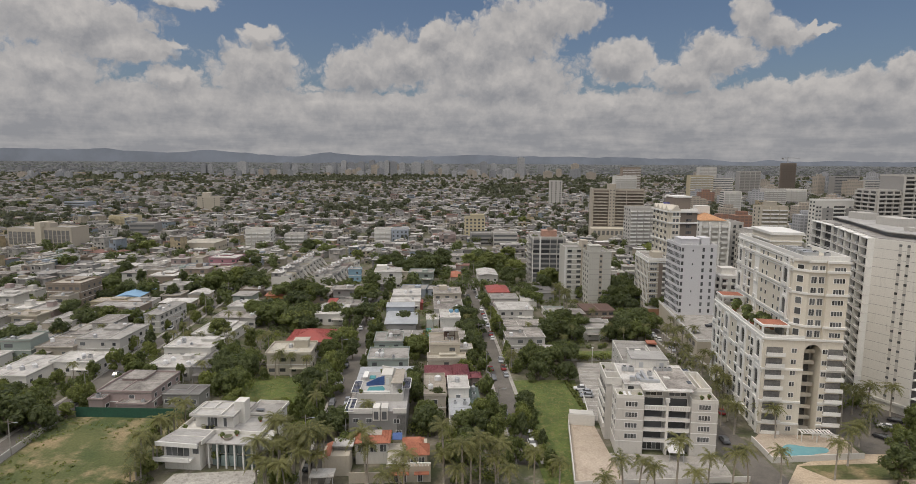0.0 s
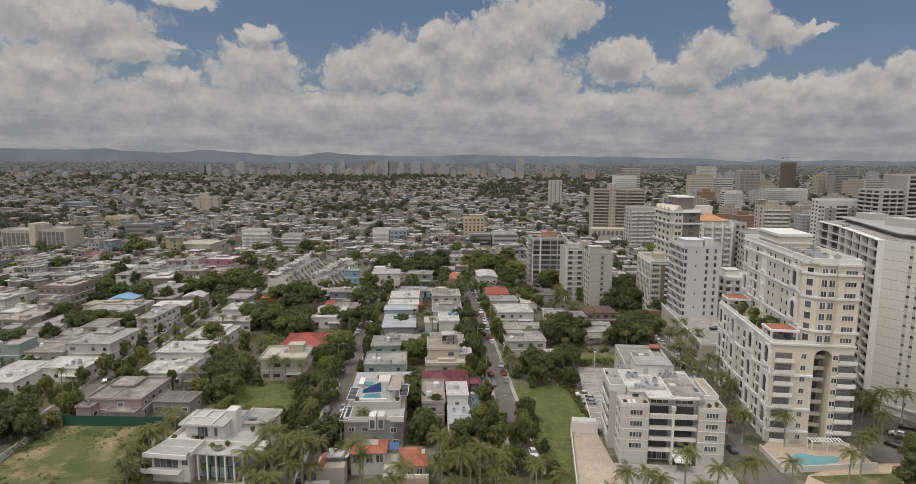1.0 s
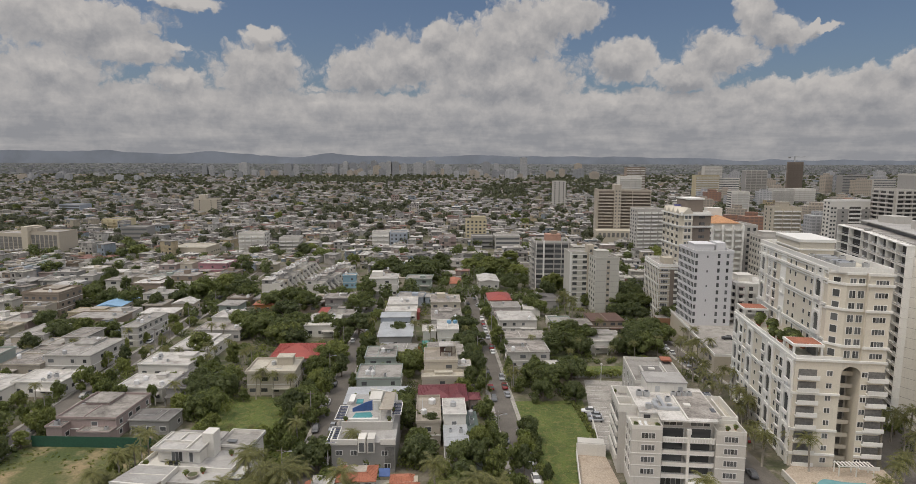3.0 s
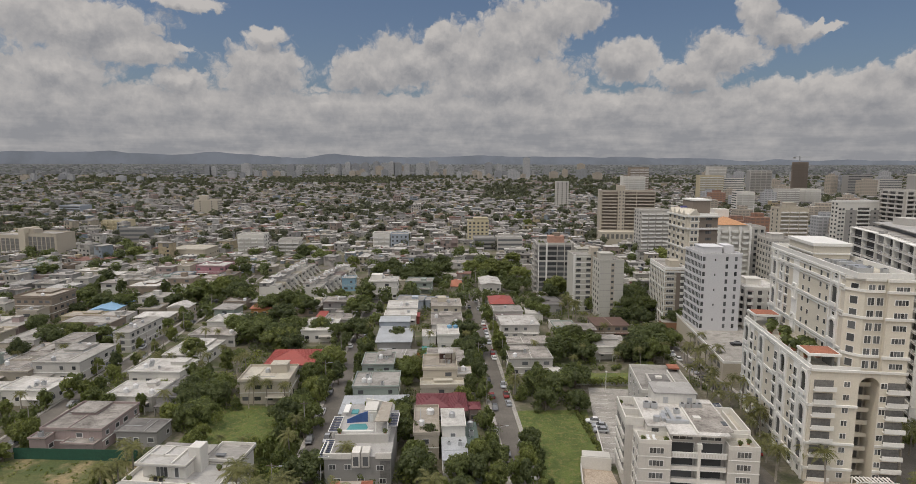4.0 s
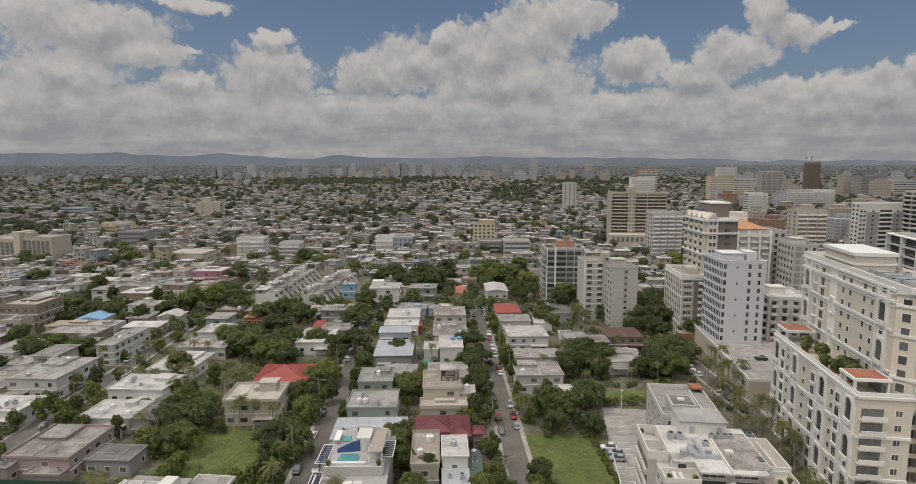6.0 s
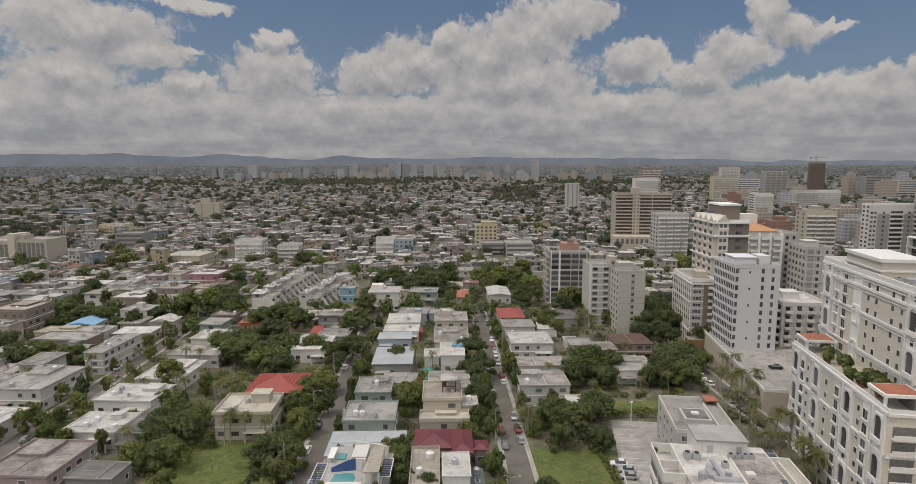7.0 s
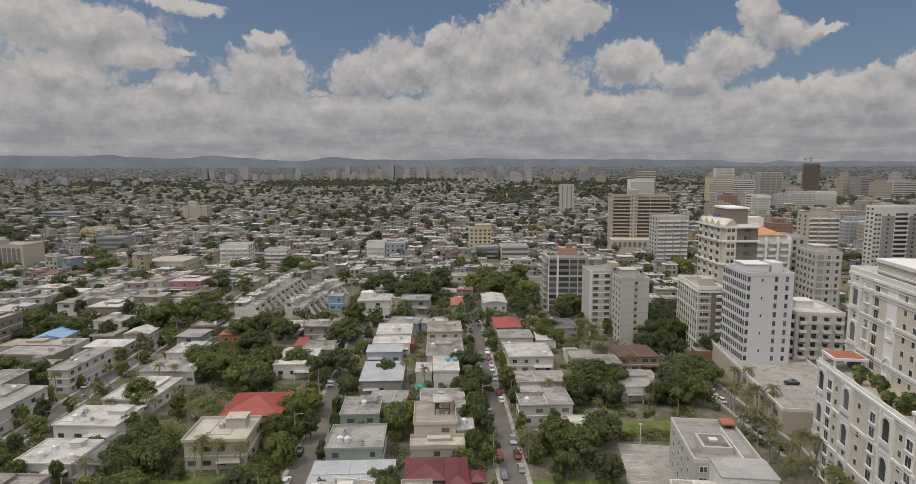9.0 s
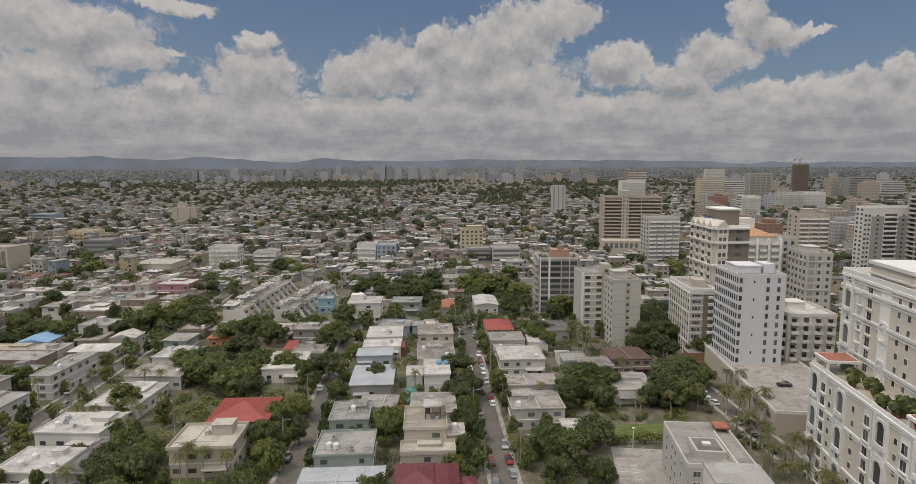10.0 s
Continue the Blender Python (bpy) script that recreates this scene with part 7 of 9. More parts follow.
    poly_sheet("forecourt", [(-62, 126), (-40, 127), (-40, 140), (-60, 139)], 0.12, CONCRETE, "pale paved forecourt of the white villa", "paving", 0.12)


modern_house()


def pool_house():
    """Grey house that steps up to a blue-walled roof pool."""
    ob = thing("roof_pool_house", -13.1, 155.6, 0, -1.5, "grey and white house with a blue-walled turquoise roof pool", "house", "houses of the quarter")
    part("wall", Geo().box(-7.6, 7.6, 0, 26, 0, 7.6), GREY, ob)
    part("wall", Geo().box(-6.0, 6.4, 7.0, 26, 7.6, 9.2), WHITE, ob, "roof terrace wall")
    part("deck", Geo().box(-7.7, 7.7, -0.1, 7.0, 7.6, 7.75), R_PALE, ob)
    part("parapet", Geo().box(-7.8, -1.4, -0.3, 0.0, 7.2, 8.6), WHITE, ob)
    part("parapet", Geo().box(4.2, 7.8, -0.3, 0.0, 7.2, 8.6), WHITE, ob)
    part("parapet", Geo().box(-7.8, -7.5, 0.0, 6.0, 7.75, 8.6), WHITE, ob)
    part("parapet", Geo().box(-6.2, 6.5, 6.6, 7.0, 7.75, 9.9), PALE, ob)
    for u in (-1.2, 1.0):
        b = part("dormer", Geo().box(u, u + 1.8, -0.4, 3.0, 5.2, 8.8), WHITE, ob)
        part("pane", Geo().box(u + 0.3, u + 1.5, -0.46, -0.38, 5.6, 7.8), GLASS, b)
    for u, z in ((-6.5, 4.6), (-3.0, 4.6), (4.4, 4.4), (-5.5, 1.2), (0.0, 1.2), (5.0, 1.2)):
        pane_row(ob, u, u + 1.5, 0, z, z + 1.1, 2)
    # a recess in shade, painted as a dark sheet on the front
    part("side_recess", Geo().box(5.2, 7.5, -0.05, 0.02, 1.0, 6.6), SHADE, ob)
    part("deck", Geo().box(-6.0, 6.4, 7.0, 26, 9.2, 9.3), R_PALE, ob)
    pool = part("roof_pool", Geo().prism([(-4.2, 9.8), (0.6, 9.8), (1.0, 11.6), (0.2, 13.8), (-3.6, 13.4)], 9.3, 9.36), plain("roof_pool_water", (0.10, 0.30, 0.31), 0.1, 0.0, 1.0, 0.1), ob, "turquoise roof pool")
    part("pool_kerb", Geo().box(-5.0, 2.6, 8.6, 9.5, 9.3, 9.75), TRIM, ob)
    navy = plain("deep_blue_paint", (0.05, 0.10, 0.26), 0.6, 0.0, 2.0, 0.15)
    part("blue_wall", Geo().faces([(-4.6, 14.2, 9.3), (0.6, 15.0, 9.3), (0.6, 15.0, 12.0), (-1.2, 14.7, 11.6), (-4.6, 14.2, 10.2), (-4.6, 14.5, 9.3), (0.6, 15.3, 9.3), (0.6, 15.3, 12.0), (-1.2, 15.0, 11.6), (-4.6, 14.5, 10.2)], [(0, 1, 2, 3, 4), (9, 8, 7, 6, 5), (0, 5, 6, 1), (1, 6, 7, 2), (2, 7, 8, 3), (3, 8, 9, 4), (4, 9, 5, 0)]), navy, ob, "slanting deep blue wall")
    part("white_wall", Geo().box(0.6, 2.8, 14.8, 15.1, 9.3, 12.0), WHITE, ob)
    part("stair_tower", Geo().box(-0.4, 2.8, 15.4, 21, 9.3, 12.2), WHITE, ob)
    part("doorway", Geo().box(1.0, 1.9, 14.7, 14.82, 9.35, 11.4), FRAME, ob)
    can = part("canopy", Geo().prism([(2.9, 9.0), (6.3, 9.0), (6.3, 20.5), (3.6, 20.5)], 12.0, 12.2), R_TAN, ob)
    for u, v in ((3.1, 9.2), (6.0, 9.2), (6.0, 20.0), (3.8, 20.0)):
        part("canopy_post", Geo().box(u, u + 0.2, v, v + 0.2, 9.3, 12.0), TRIM, can)
    part("slanted_wall", Geo().faces([(-0.6, 20.6, 9.3), (6.2, 23.6, 9.3), (6.2, 23.6, 10.6), (-0.6, 20.6, 13.2), (-0.6, 20.9, 9.3), (6.2, 23.9, 9.3), (6.2, 23.9, 10.6), (-0.6, 20.9, 13.2)], [(0, 1, 2, 3), (7, 6, 5, 4), (0, 4, 5, 1), (1, 5, 6, 2), (2, 6, 7, 3), (3, 7, 4, 0)]), WHITE, ob)
    part("spa_tub", Geo().prism([(-4.4, 19.5), (-2.6, 19.5), (-2.6, 22.0), (-4.4, 22.0)], 9.3, 9.6), MATS["roof_pool_water"], ob)
    part("white_panel", Geo().box(-6.2, -4.8, 18, 23, 10.4, 10.6), TRIM, ob)
    # slatted pergolas on both flanks
    slat = Geo().box(-0.0, 2.1, 0.0, 0.42, 0, 0.1).mesh("slat", plain("dark_slat", (0.05, 0.06, 0.10), 0.4, 0.0, 3.0, 0.2))
    for x, y0, n, z in ((-8.6, -0.5, 9, 8.0), (-8.2, 9.0, 9, 9.6), (6.0, 12.0, 8, 9.6)):
        f = part("pergola_frame", Geo().ring(x - 0.2, x + 2.3, y0 - 0.2, y0 + n * 0.95 + 0.2, z - 0.12, z, 0.2), TRIM, ob)
        for i in range(n):
            part("slat", slat, None, f, at=pose(x, y0 + i * 0.95, z))
    for a, b in ((-8.6, 0.0), (-8.6, 8.0), (-8.2, 16.5)):
        part("pergola_post", Geo().box(a, a + 0.2, b, b + 0.2, 0, 8.0), TRIM, ob)
    m = ob.matrix_basis
    for u, v in ((5.6, 8.0), (-5.4, 8.2), (3.0, 24.5), (-1, 24.5), (6.0, 14.0)):
        p = m @ Vector((u, v, 9.3))
        potted_plant(p.x, p.y, p.z, 0.6)
    PLOTS.append((-23, -4, 154, 184))


pool_house()


def tiled_villa():
    """Seaside villa under clay tile roofs round a cream patio."""
    ob = thing("tiled_villa", -13, 134, 0, 0, "seaside villa with orange clay tile roofs and a cream patio", "house", "houses of the quarter")
    def tiled_roof(x0, x1, y0, y1, z, rise, flat=0.0):
        i = min(x1 - x0, y1 - y0) / 2 * (1 - flat)
        k = part("tile_roof", Geo().box(x0, x1, y0, y1, z - 0.15, z).faces([(x0, y0, z), (x1, y0, z), (x1, y1, z), (x0, y1, z), (x0 + i, y0 + i, z + rise), (x1 - i, y0 + i, z + rise), (x1 - i, y1 - i, z + rise), (x0 + i, y1 - i, z + rise)], [(0, 1, 5, 4), (1, 2, 6, 5), (2, 3, 7, 6), (3, 0, 4, 7), (4, 5, 6, 7)]), CLAY, ob)
        n = int((x1 - x0) / 0.55)
        for j in range(1, n):
            u = x0 + j * 0.55
            run = min(i, u - x0, x1 - u)
            part("tile_row", Geo().tube([(u, y0, z + 0.03), (u, y0 + run, z + rise * run / i + 0.03)], [0.09, 0.09], 5), CLAY, k)
        n = int((y1 - y0) / 0.55)
        for sx in (0, 1):
            for j in range(1, n):
                v = y0 + j * 0.55
                run = min(i, v - y0, y1 - v)
                xa, xb = (x0, x0 + run) if sx == 0 else (x1, x1 - run)
                part("tile_row", Geo().tube([(xa, v, z + 0.03), (xb, v, z + rise * run / i + 0.03)], [0.09, 0.09], 5), CLAY, k)
        return k
    part("wall", Geo().box(-4.4, 3.6, 8, 14, 0, 5.6), WHITE, ob)
    r = tiled_roof(-5.0, 4.2, 7.4, 14.6, 5.7, 1.0, 0.35)
    part("roof_deck", Geo().box(-2.6, 1.9, 9.6, 12.6, 6.72, 6.78), R_TAN, r)
    part("wall", Geo().box(8.6, 13.2, 2, 10, 0, 5.4), CREAM, ob)
    tiled_roof(8.0, 13.8, 1.2, 7.0, 5.6, 1.6)
    tiled_roof(7.0, 12.6, 7.2, 11.0, 5.2, 0.9, 0.3)
    part("wall", Geo().box(-11.6, -5.2, 2.5, 8.0, 0, 5.0), CREAM, ob)
    part("white_roof", Geo().box(-9.6, -4.6, 5.0, 9.4, 6.0, 6.3), R_WHITE, ob)
    part("upper_wall", Geo().box(-9.2, -5.0, 5.4, 9.0, 5.0, 6.0), SHADE, ob)
    part("tile_slope", Geo().faces([(-12.4, 2.0, 4.6), (-9.6, 2.0, 5.4), (-9.6, 9.6, 5.6), (-11.4, 9.6, 4.8)], [(0, 1, 2, 3)]), CLAY, ob)
    part("patio", Geo().box(3.6, 8.6, 0, 12, 0, 3.4), R_CREAM, ob)
    part("patio_wall", Geo().box(4, 14, -1.0, -0.7, 0, 3.9), CREAM, ob)
    part("side_wall", Geo().box(-5, 4, -1.0, -0.7, 0, 2.6), BEIGE, ob)
    part("terrace_awning", Geo().box(4.6, 9.0, -2.4, -1.0, 2.5, 2.65), CLAY, ob)
    part("terrace_awning", Geo().box(10.2, 13.6, -2.4, -1.0, 2.5, 2.65), CLAY, ob)
    for u in (5.4, 7.2, 11.0):
        pane_row(ob, u, u + 1.1, -1.0, 0.2, 2.2, 2)
    part("front_wall", Geo().box(4, 14, -0.7, 1.5, 0, 3.4), CREAM, ob)
    for i in range(14):
        part("baluster", Geo().box(4.1 + i * 0.72, 4.3 + i * 0.72, -1.0, -0.7, 3.9, 4.6), TRIM, ob)
    part("handrail", Geo().box(4, 14, -1.05, -0.65, 4.6, 4.75), TRIM, ob)
    for u in (9.2, 11.2):
        pane_row(ob, u, u + 1.4, 2, 2.6, 4.6, 2)
    for u in (-3.8, -0.8, 1.6):
        pane_row(ob, u, u + 1.6, 8, 3.2, 5.0, 2)
    c = part("white_canopy", Geo().box(-13.5, -8.0, -4.0, 0.0, 3.2, 3.4), R_WHITE, ob)
    for u in (-13.3, -8.3):
        part("post", Geo().box(u, u + 0.15, -3.9, -3.7, 0, 3.2), METAL, c)
    sp = part("solar_panel", Geo().faces([(4.4, 11.4, 4.6), (6.9, 11.4, 4.6), (6.9, 13.2, 5.6), (4.4, 13.2, 5.6), (4.4, 11.4, 4.5), (6.9, 11.4, 4.5), (6.9, 13.2, 5.5), (4.4, 13.2, 5.5)], [(0, 1, 2, 3), (7, 6, 5, 4), (0, 4, 5, 1), (1, 5, 6, 2), (2, 6, 7, 3), (3, 7, 4, 0)]), MATS["deep_blue_paint"], ob, "blue solar panel")
    PLOTS.append((-27, 3, 128, 150))


tiled_villa()


# fences, walls, hedges
def run_fence(name, mat, pts, h, label, category, t=0.08):
    for (xa, ya), (xb, yb) in zip(pts, pts[1:]):
        ln = math.hypot(xb - xa, yb - ya)
        single(name, Geo().box(0, ln, -t / 2, t / 2, 0, h), mat, label, category, kind="structure", at=pose(xa, ya, 0, 0, 0, math.degrees(math.atan2(yb - ya, xb - xa))))


run_fence("green_fence", FENCE_GREEN, [(-101.5, 172.9), (-69.5, 170.2)], 3.0, "green cloth fence closing off the vacant plot", "fence")
run_fence("boundary_wall", PALE, [(-104.6, 178), (-104.6, 112)], 1.8, "weathered grey boundary wall beside the road", "wall", 0.25)
run_fence("boundary_wall", PALE, [(-34, 128), (-32.2, 200)], 1.8, "weathered pale boundary wall beside the street", "wall", 0.25)
run_fence("boundary_wall", PALE, [(52, 217.2), (92, 214.5)], 1.2, "low pale wall behind the car park", "wall", 0.25)


def hedge(x0, x1, y0, y1, h, seed):
    rng = random.Random(seed)
    g = Geo()
    n = int((x1 - x0) * (y1 - y0) * 2.4)
    for _ in range(n):
        leaf_quads(g, (rng.uniform(x0, x1), rng.uniform(y0, y1), h * rng.uniform(0.45, 0.8)), h * 0.42, 14, 0.55, rng)
    single("hedge", g, LEAF_LIME, "rough green hedge behind the car park", "hedge", kind="stuff")


hedge(55, 90, 215.6, 218.2, 2.4, 5)
hedge(47.0, 48.6, 170, 196, 0.7, 6)


# parked cars
CAR_PAINT = {
    "white": plain("white_car_paint", (0.72, 0.72, 0.72), 0.25, 0.0, 1.0, 0.04, 0),
    "silver": plain("silver_car_paint", (0.42, 0.43, 0.45), 0.3, 0.5, 1.0, 0.04, 0),
    "black": plain("black_car_paint", (0.025, 0.026, 0.03), 0.25, 0.0, 1.0, 0.04, 0),
    "red": plain("red_car_paint", (0.22, 0.022, 0.02), 0.25, 0.0, 1.0, 0.04, 0),
    "blue": plain("blue_car_paint", (0.04, 0.06, 0.13), 0.25, 0.0, 1.0, 0.04, 0),
    "grey": plain("grey_car_paint", (0.14, 0.145, 0.155), 0.3, 0.3, 1.0, 0.04, 0),
}


def car_meshes(paint, tall=0.0):
    """Body with bonnet, cabin and boot in one loft along the car."""
    def make():
        prof = [(-2.15, 0.45, 0.75), (-2.05, 0.35, 0.95), (-1.2, 0.3, 1.0), (0.9, 0.3, 1.0), (1.9, 0.35, 0.92), (2.15, 0.45, 0.7)]
        g = Geo()
        rows = []
        for x, z0, z1 in prof:
            w = 0.82 if abs(x) > 2 else 0.9
            rows.append([(-w, x, z0), (w, x, z0), (w, x, z1 - 0.12), (w * 0.9, x, z1), (-w * 0.9, x, z1), (-w, x, z1 - 0.12)])
        v = [p for r in rows for p in r]
        f = [(i * 6 + j, i * 6 + (j + 1) % 6, (i + 1) * 6 + (j + 1) % 6, (i + 1) * 6 + j) for i in range(len(rows) - 1) for j in range(6)]
        f += [tuple(range(6)), tuple(len(v) - 6 + j for j in range(6))[::-1]]
        g.faces(v, f)
        c = Geo()
        zt = 1.48 + tall
        lo = [(-0.8, -1.75, 1.0), (0.8, -1.75, 1.0), (0.8, 0.95, 1.0), (-0.8, 0.95, 1.0)]
        hi = [(-0.64, -1.2, zt), (0.64, -1.2, zt), (0.64, 0.15, zt), (-0.64, 0.15, zt)]
        c.faces(lo + hi, [(0, 1, 5, 4), (1, 2, 6, 5), (2, 3, 7, 6), (3, 0, 4, 7), (4, 5, 6, 7)])
        top = Geo().box(-0.63, 0.63, -1.2, 0.15, zt, zt + 0.04)
        wheel = Geo().tube([(-0.1, 0, 0.31), (0.1, 0, 0.31)], [0.31, 0.31], 12)
        return g.mesh("body", CAR_PAINT[paint]), c.mesh("cabin_glass", GLASS), top.mesh("roof", CAR_PAINT[paint]), wheel.mesh("wheel", BLACK)
    return shared(("car", paint, tall), make)


def car(x, y, rot=0.0, paint="white", z=0.04, tall=0.0, wheels=True):
    b, c, t, w = car_meshes(paint, tall)
    ob = thing("car", x, y, z, rot, "%s car parked on the asphalt" % paint, "car", "parked cars")
    part("body", b, None, ob), part("cabin_glass", c, None, ob), part("roof", t, None, ob)
    for sx in (-0.82, 0.82) if wheels else ():
        for sy in (-1.35, 1.3):
            part("wheel", w, None, ob, at=pose(sx, sy, 0))
    return ob


rng_car = random.Random(17)
PAINTS = ("white", "silver", "black", "grey", "white", "silver", "black", "grey", "white", "red", "silver", "silver", "grey", "black")
for sx, side, ya, yb, gap in ((25.5, 1, 150, 340, 7.5), (25.5, -1, 170, 340, 11), (-26.5, 1, 150, 340, 17), (-26.5, -1, 140, 340, 16), (-109, 1, 180, 340, 22), (100, -1, 210, 300, 8)):
    yy = ya
    while yy < yb:
        if rng_car.random() < 0.75:
            car(sx + side * 2.3, yy, rng_car.choice((0, 180)) + rng_car.uniform(-2, 2), rng_car.choice(PAINTS), 0.04 if yy < 185 else -0.1, rng_car.choice((0, 0, 0.2)), yy < 185)
        yy += gap * rng_car.uniform(0.7, 1.3)
car(51.4, 184.6, 80, "silver", 0.1), car(51.0, 181.6, 82, "silver", 0.1), car(50.4, 187.6, 80, "white", 0.1, 0.25)
for r in range(4):
    for c in range(13):
        if rng_car.random() < 0.6:
            car(36 + c * 3.4, 458 + r * 9, rng_car.choice((0, 180)), rng_car.choice(PAINTS), -0.18, 0, False)
for x, y in ((118, 238), (124, 229), (130, 236)):
    car(x, y, 80, "black", 6.5)
car(-112, 264, 5, "white"), car(88, 168, -12, "red"), car(80, 150, -8, "grey")
for x, y, r in ((124, 150, 30), (130, 156, 40), (136, 160, 50), (127, 142, 20), (140, 172, 60)):
    car(x, y, r, rng_car.choice(PAINTS), 0.06)


def utility_pole(x, y, h=9.0, lamp=False):
    ob = thing("utility_pole", x, y, 0, 0, "thin grey utility pole beside the street", "utility pole", "utility poles")
    part("shaft", Geo().tube([(0, 0, 0), (0, 0, h)], [0.16, 0.1], 8), plain("pole_concrete", (0.30, 0.28, 0.25), 0.9), ob)
    part("crossarm", Geo().box(-1.1, 1.1, -0.06, 0.06, h - 0.7, h - 0.55), BARK, ob)
    if lamp:
        a = part("lamp_arm", Geo().tube([(0, 0, h - 1.2), (0.9, 0, h - 0.8), (1.8, 0, h - 0.75)], [0.05, 0.05, 0.04], 6), METAL, ob)
        part("lamp_head", Geo().box(1.6, 2.3, -0.15, 0.15, h - 0.85, h - 0.7), METAL, a)
    return ob


for x, ya in ((-31.0, 150), (21.0, 168), (-104.5, 150), (30.2, 205)):
    for i in range(6):
        utility_pole(x, ya + i * 34, 9.5, i % 2 == 0)
lp = thing("lamp_post", 61, 211.5, 0, 0, "white lamp post standing in the car park", "lamp post")
part("shaft", Geo().tube([(0, 0, 0), (0, 0, 6.5)], [0.14, 0.1], 8), TRIM, lp)
part("lamp_head", Geo().box(-0.3, 0.3, -0.3, 0.3, 6.5, 6.8), TRIM, lp)

# garden trees and street trees
tree(-151.3, 267.9, 6.5, 9.9)
tree(-139.4, 267.5, 5.8, 9.3)
tree(-130.0, 267.1, 6.5, 9.8)
tree(-55.9, 275.5, 7.4, 10.6)
tree(-70.3, 267.0, 7.9, 10.9)
tree(-55.9, 260.1, 8.4, 11.0)
tree(-43.2, 277.4, 6.0, 9.5)
tree(-32.0, 238.5, 5.7, 9.3)
tree(-27.0, 269.8, 7.3, 10.5)
tree(-83.6, 244.0, 5.8, 9.4)
tree(-69.1, 234.9, 3.7, 7.8)
tree(-69.5, 201.9, 5.2, 8.9)
tree(-60.6, 188.7, 5.3, 8.9)
tree(-63.0, 204.0, 5.8, 9.3)
tree(-65.3, 188.9, 4.3, 8.2)
tree(-35.4, 230.4, 4.8, 8.6)
tree(-36.2, 218.5, 5.1, 8.8)
tree(-34.2, 196.0, 4.0, 8.0)
tree(-36.6, 187.7, 4.3, 8.2)
tree(-29.7, 187.5, 4.3, 8.2)
tree(-40.8, 168.6, 3.3, 7.5)
tree(-35.9, 170.0, 3.4, 7.5)
tree(-3.9, 227.7, 5.4, 9.0)
tree(-4.0, 188.5, 4.0, 8.0)
tree(-2.9, 175.3, 4.2, 8.2)
tree(3.5, 170.9, 3.8, 7.9)
tree(-0.5, 165.5, 3.3, 7.4)
tree(-20.3, 163.3, 4.0, 8.0)
tree(-27.5, 221.0, 3.5, 7.6)
tree(-30.1, 207.6, 3.2, 7.4)
tree(-62.8, 214.1, 3.9, 7.9)
tree(-70.1, 191.1, 3.4, 7.6)
tree(-107.8, 234.8, 3.1, 7.3)
tree(-108.2, 188.5, 3.8, 7.9)
tree(-101.0, 179.1, 3.1, 7.4)
tree(-108.9, 209.4, 3.3, 7.4)
tree(-99.6, 205.4, 3.2, 7.4)
tree(-21.6, 250.9, 4.0, 8.0)
tree(1.5, 222.9, 3.5, 7.6)
tree(18.4, 270.4, 6.6, 9.9)
tree(20.8, 249.2, 6.0, 9.5)
tree(30.8, 252.8, 4.0, 8.0)
tree(50.3, 240.7, 6.4, 9.8)
tree(60.7, 240.3, 5.7, 9.3)
tree(99.3, 254.2, 5.4, 9.1)
tree(81.0, 239.5, 5.7, 9.3)
tree(87.3, 239.3, 6.3, 9.8)
tree(38.0, 210.2, 5.4, 9.1)
tree(43.8, 204.8, 6.3, 9.8)
tree(51.4, 213.8, 6.1, 9.6)
tree(38.3, 196.6, 4.0, 8.0)
tree(48.2, 195.1, 4.0, 8.0)
tree(16.0, 208.4, 3.8, 7.8)
tree(13.6, 201.1, 3.1, 7.3)
tree(19.0, 161.8, 4.4, 8.3)
tree(27.1, 161.5, 3.2, 7.4)
tree(19.6, 183.6, 2.8, 7.1)
tree(29.1, 169.1, 3.8, 7.8)
tree(19.2, 171.1, 2.5, 6.9)
tree(13.9, 162.0, 3.6, 7.7)
tree(34.8, 237.7, 3.1, 7.4)
tree(75.8, 239.7, 3.8, 7.9)
tree(98.0, 281.9, 6.1, 9.6)
tree(114.0, 286.6, 6.2, 9.7)
tree(-28.8, 409.2, 8.5, 11.0)
tree(-21.1, 414.5, 8.5, 11.0)
tree(-92.4, 476.2, 8.5, 11.0)
tree(-76.9, 468.2, 8.5, 11.0)
tree(-89.7, 491.7, 8.4, 11.0)
tree(-93.1, 336.0, 7.4, 10.6)
tree(-67.8, 324.7, 8.5, 11.0)
tree(-58.6, 314.6, 6.9, 10.2)
tree(-173.1, 335.4, 7.4, 10.6)
tree(-149.4, 324.4, 6.3, 9.7)
tree(-31.2, 341.0, 7.6, 10.7)
tree(-30.4, 313.6, 6.9, 10.2)
tree(-42.3, 327.1, 7.2, 10.4)
tree(-221.5, 488.6, 8.5, 11.0)
tree(-240.9, 411.6, 8.1, 11.0)
tree(-254.7, 497.7, 8.5, 11.0)
tree(-245.8, 523.0, 8.5, 11.0)
tree(-593.5, 920.0, 8.5, 11.0)
tree(-635.8, 1053.0, 8.5, 11.0)
tree(-488.0, 916.4, 8.5, 11.0)
tree(-49.2, 433.4, 6.1, 9.6)
tree(-197.8, 967.6, 8.5, 11.0)
tree(-180.5, 762.0, 8.5, 11.0)
tree(60.3, 435.7, 8.5, 11.0)
